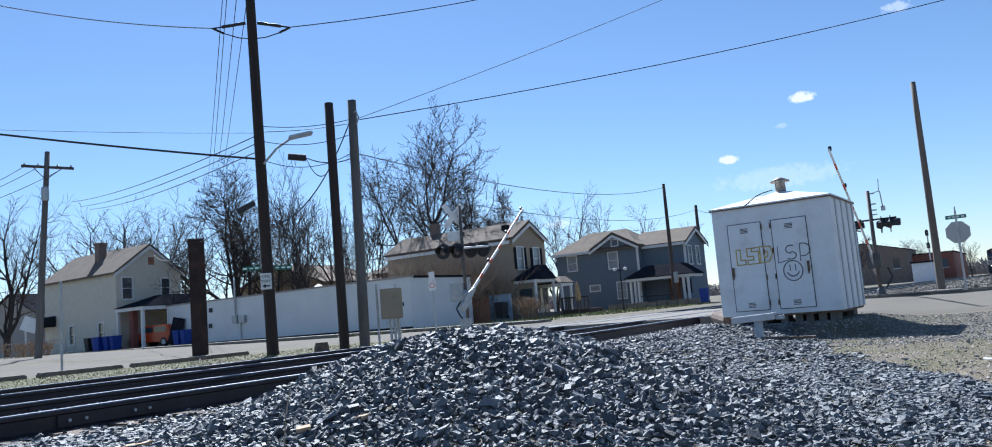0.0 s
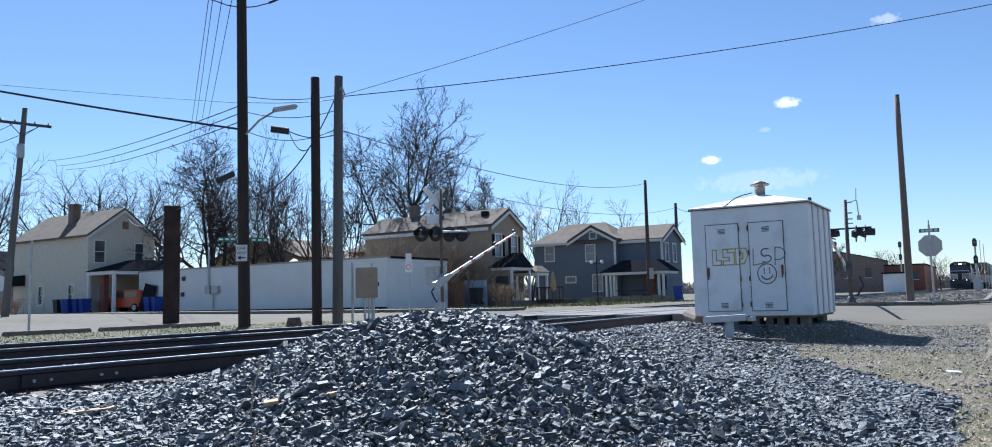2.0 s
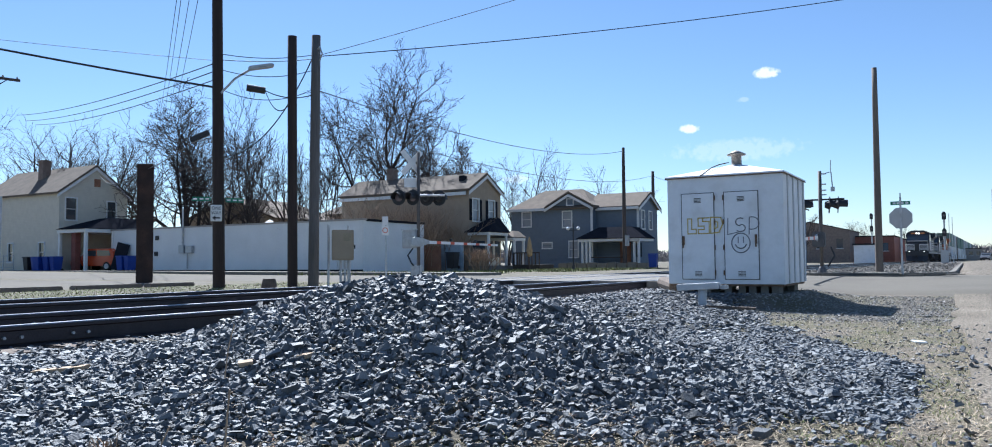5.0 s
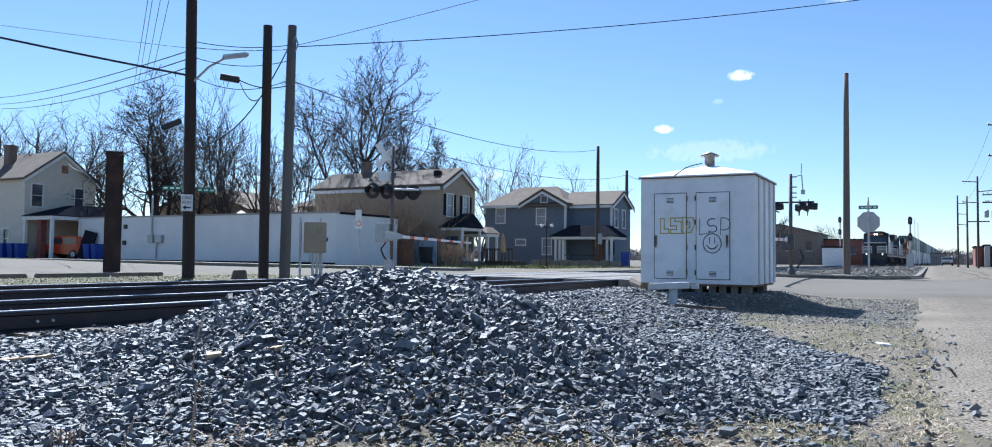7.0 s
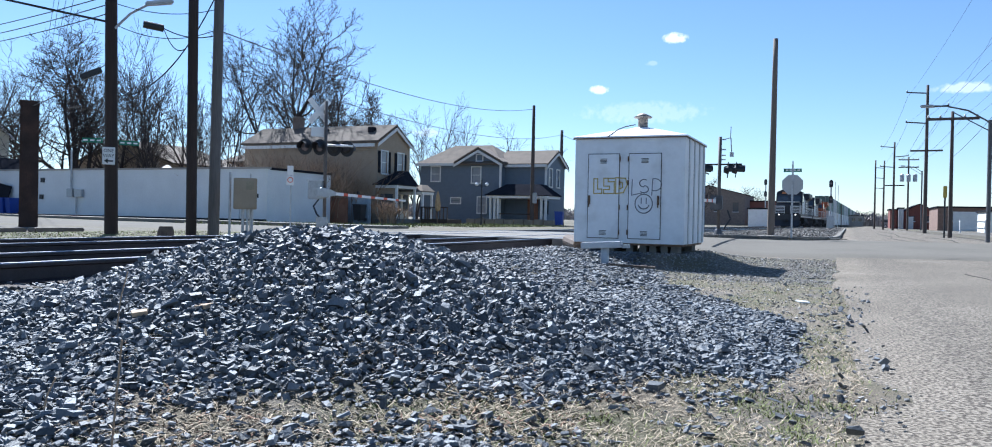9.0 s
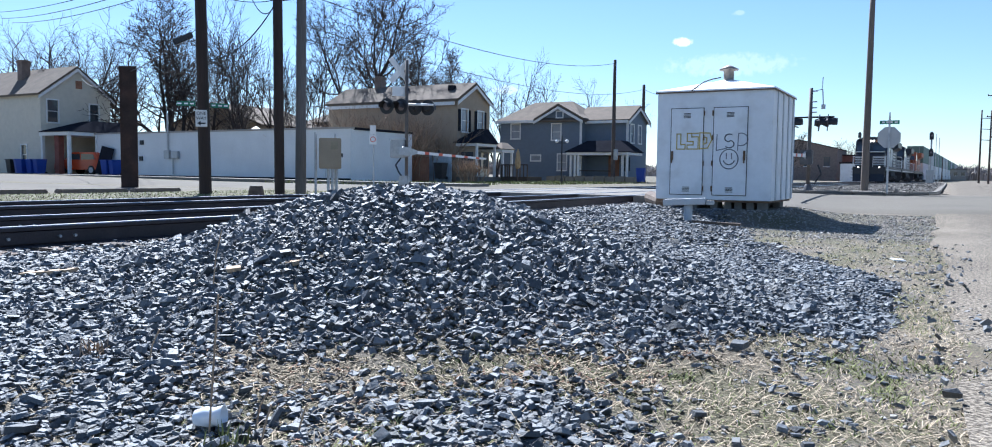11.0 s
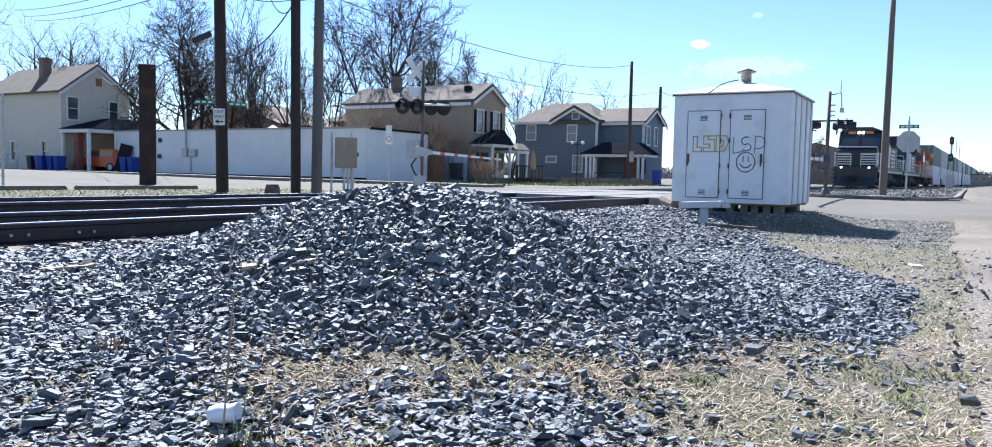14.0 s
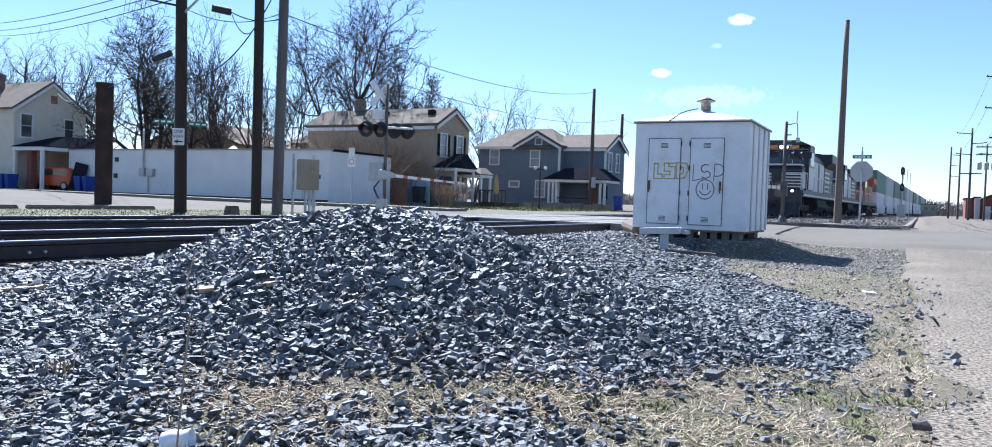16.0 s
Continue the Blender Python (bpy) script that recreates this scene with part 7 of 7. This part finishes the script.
wire((RP[5][0], RP[5][1], RP[5][2] - 2.2), pt(-10.5, 10.3, 26), 0.2, 0.008)
x, y, _ = polar(-10.3, 26)
ep = pole("utility_pole", x, y, 6.4, 0.16, 0.12, POLE_BROWN, "dark roadside pole with crossarm and street lamp")
part("crossarm", Soup().box(x - 0.75, x + 0.75, y - 0.05, y + 0.05, 5.95, 6.07), POLE_BROWN, ep)
arm = part("lamp_arm", Soup().path([(x, y, 6.0), (x - 0.3, y, 6.9), (x - 0.45, y, 7.25)], 0.03), GALV, ep)
part("lamp_head", Soup().box(x - 0.75, x - 0.3, y - 0.1, y + 0.1, 7.22, 7.34), GALV, arm, bevel=0.03)

# ---------------------------------------------------------------- gravel, grass and litter
def stones(name, spots, sizes, material, label, seed, flat=0.33, rough=0.3, tilt=0.22):
    """Broken stones: jittered and squashed lumps, one mesh of stuff."""
    r = np.random.RandomState(seed)
    cor = np.array([(x, y, z) for z in (-0.8, 0.8) for x, y in ((-1, -1), (1, -1), (1, 1), (-1, 1))], float)
    fac = np.array([(0, 2, 1), (0, 3, 2), (4, 5, 6), (4, 6, 7), (0, 1, 5), (0, 5, 4), (1, 2, 6), (1, 6, 5), (2, 3, 7), (2, 7, 6), (3, 0, 4), (3, 4, 7)])
    n = len(spots)
    v = np.repeat(cor[None], n, 0) * (1 + r.uniform(-rough, rough, (n, 8, 3)))
    v[:, 4:, :2] *= r.uniform(0.5, 0.95, (n, 1, 2))
    v[:, :4, :2] *= r.uniform(0.8, 1.1, (n, 1, 2))
    v[:, :, 0] += v[:, :, 1] * r.uniform(-0.35, 0.35, (n, 1))
    sc = np.stack([np.ones(n), r.uniform(0.5, 0.9, n), np.clip(flat + r.uniform(-0.16, 0.16, n), 0.14, 0.9)], 1) * (np.asarray(sizes) / 2)[:, None]
    v = v * sc[:, None, :]
    q = r.normal(size=(n, 4))
    q[:, 1] *= tilt
    q[:, 2] *= tilt
    q /= np.linalg.norm(q, axis=1)[:, None]
    w, x, y, z = q.T
    R = np.stack([1 - 2 * (y * y + z * z), 2 * (x * y - z * w), 2 * (x * z + y * w), 2 * (x * y + z * w), 1 - 2 * (x * x + z * z), 2 * (y * z - x * w), 2 * (x * z - y * w), 2 * (y * z + x * w), 1 - 2 * (x * x + y * y)], 1).reshape(n, 3, 3)
    v = np.einsum('nij,nkj->nki', R, v) + np.asarray(spots)[:, None, :]
    f = (fac[None] + (np.arange(n) * 8)[:, None, None]).reshape(-1, 3)
    me = bpy.data.meshes.new(name)
    me.vertices.add(n * 8)
    me.vertices.foreach_set("co", v.ravel())
    me.loops.add(len(f) * 3)
    me.loops.foreach_set("vertex_index", f.ravel())
    me.polygons.add(len(f))
    me.polygons.foreach_set("loop_start", np.arange(len(f)) * 3)
    me.polygons.foreach_set("loop_total", np.full(len(f), 3))
    me.update(calc_edges=True)
    me.validate()
    me.shade_flat()
    me.materials.append(material)
    return tagged(new(name, me), label, "gravel", kind="stuff")


def top_z(x, y):
    return ground_z(x, y) + mound(x, y)


def cover(x, y):
    """How much of the ground the ballast hides: all of the heap and the track shoulder, none on the grassy edge."""
    wob = 0.35 * noise.noise((x * 0.9, y * 0.9, 5)) + 0.2 * noise.noise((x * 2.5, y * 2.5, 9))
    r, az = math.hypot(x, y), math.degrees(math.atan2(-x, y))
    inner = 3.35 + 0.95 * smooth01(20, 4, az) + 0.45 * wob
    right = float(np.interp(r, (4.2, 5.5, 6.8, 8.0, 9.6, 12.0, 16.0), (4.6, 2.4, 1.6, 4.0, 8.2, 11.5, 13.5))) + 3.0 * wob
    field = smooth01(inner - 0.15, inner + 0.25, r) * smooth01(right - 0.5, right + 1.0, az)
    shoulder = (1 - smooth01(-5.0, -4.2, x + wob)) * smooth01(1.0, 2.0, y)
    patch = 0.95 * math.exp(-(((az - 28) / 7) ** 2 + ((r - 2.65) / 0.28) ** 2)) + 0.4 * math.exp(-(((az - 60) / 8) ** 2 + ((r - 3.0) / 0.5) ** 2))
    front = min(0.9, patch + (0.12 + 0.5 * smooth01(16, 26, az)) * smooth01(-0.12, 0.2, wob + 0.02)) * smooth01(2, 6, az) * (r < 6)
    return max(field, shoulder, front)


rs = np.random.RandomState(7)
spots, sizes = [], []
zones = [((-6.0, 0.3), (0.9, 6.0), 3150, 0.031), ((-6.0, -0.3), (6.0, 10.0), 1900, 0.035), ((-6.2, -0.6), (10.0, 17.5), 560, 0.046), ((-6.1, -5.6), (17.5, 18.3), 300, 0.05)]
for (xa, xb), (ya, yb), density, size in zones:
    n = int((xb - xa) * (yb - ya) * density)
    for x, y in zip(rs.uniform(xa, xb, n), rs.uniform(ya, yb, n)):
        if -5.3 < x < -2.9 and 15.5 < y < 18.1:
            continue
        if rs.rand() > cover(x, y):
            continue
        d = size * rs.lognormal(0, 0.28)
        spots.append((x, y, top_z(x, y) + 0.03 * noise.noise((x * 1.2, y * 1.2, 0)) * (x > -8) + d * rs.uniform(0.05, 0.42)))
        sizes.append(min(d, 0.10))
heaped = np.array([min(1.0, mound(x, y) / 0.45) for x, y, z in spots])
stones("ballast_heap", spots, sizes, STONE, "heap and spread of blue-grey crushed ballast stones", 11, 0.27 + 0.27 * heaped, 0.26, 0.10 + 0.24 * heaped)
# ballast in the track
spots, sizes = [], []
for (xa, xb), (ya, yb), density in (((-6.3, -5.7), (1, 18.5), 380), ((-12.6, -6.3), (2, 18.5), 150)):
    n = int((xb - xa) * (yb - ya) * density)
    for x, y in zip(rs.uniform(xa, xb, n), rs.uniform(ya, yb, n)):
        if min(abs(x - r) for r in RAILS) < 0.09:
            continue
        d = 0.048 * rs.lognormal(0, 0.25)
        spots.append((x, y, -0.10 + d * 0.2))
        sizes.append(min(d, 0.09))
stones("track_ballast", spots, sizes, STONE, "grey ballast between the ties", 12)
# loose pale grit on dirt, asphalt edge and beyond the crossing
spots, sizes = [], []
for (xa, xb), (ya, yb), density, size in (((-3.5, 0.5), (1.2, 7), 160, 0.016), ((-5.6, 0.0), (7, 12.5), 80, 0.022), ((-5.6, 0.0), (12.5, 19.3), 420, 0.02)):
    n = int((xb - xa) * (yb - ya) * density)
    for x, y in zip(rs.uniform(xa, xb, n), rs.uniform(ya, yb, n)):
        if -5.3 < x < -2.9 and 15.5 < y < 18.1:
            continue
        d = size * rs.lognormal(0, 0.35)
        z = top_z(x, y) + (0.03 * noise.noise((x * 1.2, y * 1.2, 0)) if y < 14 else 0) if y < 28 else 0.08
        spots.append((x, y, z + d * 0.2))
        sizes.append(min(d, 0.09))
stones("loose_grit", spots, sizes, STONE_PALE, "scattered pale grit on the bare ground", 13)


spots, sizes = [], []
for x, y in zip(rs.uniform(-0.3, 0.25, 230), rs.uniform(1.8, 12, 230)):
    d = 0.026 * rs.lognormal(0, 0.35)
    spots.append((x, y, top_z(x, y) + 0.045))
    sizes.append(min(d, 0.06))
stones("stray_stones", spots, sizes, STONE, "stray ballast stones along the edge of the road", 16)
spots, sizes = [], []
for (xa, xb), (ya, yb), density, size in (((-5.9, -0.5), (28.4, 46), 90, 0.055), ((-5.6, -0.5), (46, 100), 12, 0.085)):
    n = int((xb - xa) * (yb - ya) * density)
    for x, y in zip(rs.uniform(xa, xb, n), rs.uniform(ya, yb, n)):
        if x < -5.9 + 0.022 * (y - 28) or (y < 29.2 and x > -1.2):
            continue
        d = size * rs.lognormal(0, 0.35)
        spots.append((x, y, 0.08 + d * 0.15))
        sizes.append(min(d, 0.16))
stones("verge_gravel", spots, sizes, mat("verge_stone", (0.15, 0.138, 0.12), 0.85, var=0.2, scale=14, bscale=120, island=0.4), "pale coarse gravel on the verge beside the tracks", 15)


def blades(name, places, material, label, seed, h0, h1, lie=0.6, width=0.004, category="grass"):
    rng = random.Random(seed)
    s = Soup()
    for x, y in places:
        z = top_z(x, y) + 0.03 * noise.noise((x * 1.2, y * 1.2, 0)) if y < 14 and x > -8 else ground_z(x, y)
        a = rng.uniform(0, 2 * math.pi)
        L = rng.uniform(h0, h1)
        k = rng.uniform(lie - 0.3, lie + 0.25)
        d = Vector((math.cos(a) * k, math.sin(a) * k, max(0.05, 1 - k))).normalized() * L
        side = Vector((-math.sin(a), math.cos(a), 0)) * width
        p = Vector((x, y, z - 0.005))
        mid = p + d * 0.6 + Vector((0, 0, 0.05 * L))
        tip = p + d
        s.add([p - side, p + side, mid + side * 0.7, mid - side * 0.7, tip], [(0, 1, 2, 3), (3, 2, 4)])
    return tagged(part(name, s, material), label, category, kind="stuff")


rng = random.Random(31)
straw, green = [], []
for _ in range(340000):
    x, y = rng.uniform(-4.6, 0.25), 1.3 + 11.5 * rng.random() ** 1.7
    c = cover(x, y)
    if rng.random() < c * 0.93:
        continue
    if len(straw) % 3 == 0:
        x, y = rng.uniform(-2.6, 0.15), rng.uniform(1.7, 6.0)
        if rng.random() < cover(x, y) * 0.9:
            continue
    g = noise.noise((x * 1.6, y * 1.6, 21)) + 0.4 * noise.noise((x * 5, y * 5, 3))
    if g > 0.40 or (g > -0.1 and rng.random() < 0.16):
        green.append((x, y))
    elif x < road_left(y) + 0.05 and rng.random() < 0.75:
        straw.append((x, y))
blades("dry_grass", straw, STRAW, "flattened straw-coloured dead grass", 5, 0.025, 0.085, 0.95, 0.0023)
blades("green_grass", green, GRASS, "thin tufts of fresh green grass", 6, 0.02, 0.05, 0.75, 0.003)
litter = []
while len(litter) < 5200:
    r_, a_ = rng.gauss(3.25, 0.42), rng.uniform(14, 52)
    x, y = at(a_, r_)
    if noise.noise((x * 2.1, y * 2.1, 33)) > -0.08:
        litter.append((x, y))
LITTER = mat("leaf_litter", (0.17, 0.095, 0.06), 0.95, var=0.3, island=0.6)
blades("leaf_litter", litter[:2600], LITTER, "brown leaf litter and stems among the stones", 44, 0.02, 0.07, 0.95, 0.005, "litter")
blades("dead_stems", litter[2600:], STRAW, "pale dead stems lying over the stones", 45, 0.05, 0.16, 1.0, 0.0022, "litter")
verge = [(rng.uniform(-18.1, -13.0), rng.uniform(4, 17.8)) for _ in range(22000)]
blades("verge_grass", verge, GRASS, "short green grass strip beyond the tracks", 8, 0.03, 0.07, 0.8, 0.009)
lawn = [(rng.uniform(-30, -20), rng.uniform(29, 36)) for _ in range(2500)] + [(rng.uniform(-26, -19), rng.uniform(40, 56)) for _ in range(4000)]
blades("lawn_grass", lawn, GRASS, "thin lawn in front of the houses", 9, 0.08, 0.22, 0.45, 0.03)

# stalks of old weeds, a white cup, scraps of wood
cup_d = next(d for d in np.arange(1.5, 6, 0.01) if EYE - d * math.tan(radians(16.75)) < top_z(*at(50.1, d)) + 0.03)
cx0, cy0 = at(50.1, cup_d)
for i, (dx, dy, h) in enumerate(((0.05, -0.02, 0.46), (0.16, 0.07, 0.14), (0.24, 0.02, 0.12), (-0.62, 0.25, 0.16), (0.3, 0.12, 0.1), (-1.0, 0.9, 0.3))):
    x, y = cx0 + dx, cy0 + dy
    z = top_z(x, y)
    solo("weed_stalk", Soup().path([(x, y, z - 0.02), (x + 0.02, y + 0.01, z + h * 0.6), (x + 0.03 + 0.02 * (i % 2), y + 0.02, z + h)], 0.0035, 5), SHRUB, "dry brown weed stalk standing in the gravel", "weed", group="weed stalks")
for i, (dx, dy) in enumerate(((0.17, -0.06), (0.55, -0.02), (0.85, -0.18), (-0.9, 0.2))):
    x0, y0 = cx0 + dx, cy0 + dy
    places = [(x0 + rng.gauss(0, 0.03), y0 + rng.gauss(0, 0.03)) for _ in range(50)]
    blades("weed_tuft", places, GRASS if i % 2 == 0 else SHRUB, "small weed tuft among the stones", 40 + i, 0.03, 0.10, 0.4, 0.004, "weed")
zc = top_z(cx0, cy0)
cup = Soup().lathe([(0.020, 0.0), (0.026, 0.004), (0.036, 0.04), (0.031, 0.07), (0.038, 0.10), (0.036, 0.10), (0.02, 0.01)], 20)
cm = pose(cx0 - 0.03, cy0 - 0.01, zc + 0.035, 86, 0, 118)
cup.v = [tuple(cm @ Vector(p)) for p in cup.v]
solo("plastic_cup", cup, CUP, "crumpled white plastic cup lying on the gravel", "cup", smooth=True)
for az, el, w, rz in ((59.2, 6.4, 0.17, 20), (48.0, 6.6, 0.035, 50), (44.0, 6.3, 0.03, 10)):
    d = next(d for d in np.arange(1.5, 12, 0.01) if EYE - d * math.tan(radians(el)) < top_z(*at(az, d)) + 0.04)
    x, y = at(az, d)
    z = top_z(x, y) + 0.05
    solo("wood_scrap", Soup().box(-w, w, -0.035, 0.035, -0.01, 0.01, pose(x, y, z - 0.02, 4, -6, rz)), mat("raw_wood", (0.42, 0.30, 0.19), 0.85, var=0.3, scale=8), "splintered scrap of pale wood on the stones", "wood scrap", group="wood scraps")
px2, py2, _ = polar(2.6, 9.6)
solo("paper_scrap", Soup().box(-0.07, 0.07, -0.05, 0.05, 0, 0.015, pose(px2, py2, ground_z(px2, py2) + 0.02, 5, 5, 30)), SIGN_WHITE, "scrap of white paper on the grass", "litter", bevel=0.005)

# ---------------------------------------------------------------- ties, last
tie_mesh = mesh_of("tie", Soup().box(-1.3, 1.3, -0.115, 0.115, -0.17, 0.0), TIE, bevel=0.012)
for k, tr in enumerate(tracks):
    cxk = (RAILS[2 * k] + RAILS[2 * k + 1]) / 2
    rest = Soup()
    for i in range(420):
        y = -8 + i * 0.52
        if 18.4 < y < 28.4:
            continue
        x = cxk + bend(y)
        if i < 56:
            ob = new("tie", tie_mesh)
            ob.parent = tr
            ob.matrix_world = pose(x + 0.05 * noise.noise((i, k, 0)), y, HEAD - 0.176, 0, 0, 1.5 * noise.noise((i, k, 5)))
        else:
            rest.box(x - 1.3, x + 1.3, y - 0.115, y + 0.115, HEAD - 0.35, HEAD - 0.176)
    tagged(part("far_ties", rest, TIE, tr), kind="stuff")


# ---------------------------------------------------------------- what moves
def track_pose(y_front, length, reach=3.0):
    """A vehicle whose front end stands at y_front on the near track."""
    xc = (RAILS[0] + RAILS[1]) / 2
    ya, yb = y_front + reach, y_front + length - reach
    xa, xb = xc + bend(ya), xc + bend(yb)
    turn = math.atan2(-(xb - xa), yb - ya)
    x = xa - (xb - xa) / (yb - ya) * reach
    return pose(x, y_front, HEAD, 0, 0, math.degrees(turn))


def train_front(t):
    times = [0, 2.5, 4.5, 7.0, 9.5, 12.5, 14.5, 16.0]
    places = [167, 149, 134, 116, 98, 75.5, 60, 48]
    return float(np.interp(t, times, places))


def motions():
    hinge_l = (qx + 0.16, qy + 0.0, 1.32)
    hinge_r = (vx - 0.02, vy - 0.36, 1.30)
    angles = [(0, 39), (0.5, 35.5), (1.0, 31), (1.5, 26), (2.0, 21), (2.5, 17), (3.0, 13), (3.5, 9), (4.0, 5.5), (4.5, 2.2), (5.0, -0.4), (5.6, -2.4), (6.2, -1.4), (16.0, -1.4)]
    walk(GATE_L, [(t, pose(*hinge_l, a, 0, 0)) for t, a in angles])
    walk(GATE_R, [(t, pose(*hinge_r, a, 0, 180)) for t, a in [(0, 30), (0.5, 28), (1, 25.5), (1.5, 22.5), (2, 16), (2.5, 8), (3, 4), (4, 0), (5, -2), (6, -1), (16.0, -1)]])
    start = 0.0
    for ob, length in [(o, 22.0) for o in LOCOS] + [(o, 19.6) for o in WAGONS]:
        walk(ob, [(t, track_pose(train_front(t) + start, length)) for t in np.arange(0, 16.01, 1.0)])
        start += length
    drive = [(0, 16.0, 232, 80), (2.5, 9.5, 230, 80), (3.5, 6.3, 228, 65), (4.5, 4.9, 215, 20), (7.0, 3.1, 172, 0), (8.0, 4.7, 170, -40), (8.5, 6.0, 169.5, -70), (9.5, 12.0, 169.2, -86), (11.0, 22.0, 169, -88), (16.0, 24.0, 169, -88)]
    walk(SUV, [(t, pose(x, y, 0.08, 0, 0, -rz)) for t, x, y, rz in drive])


motions()
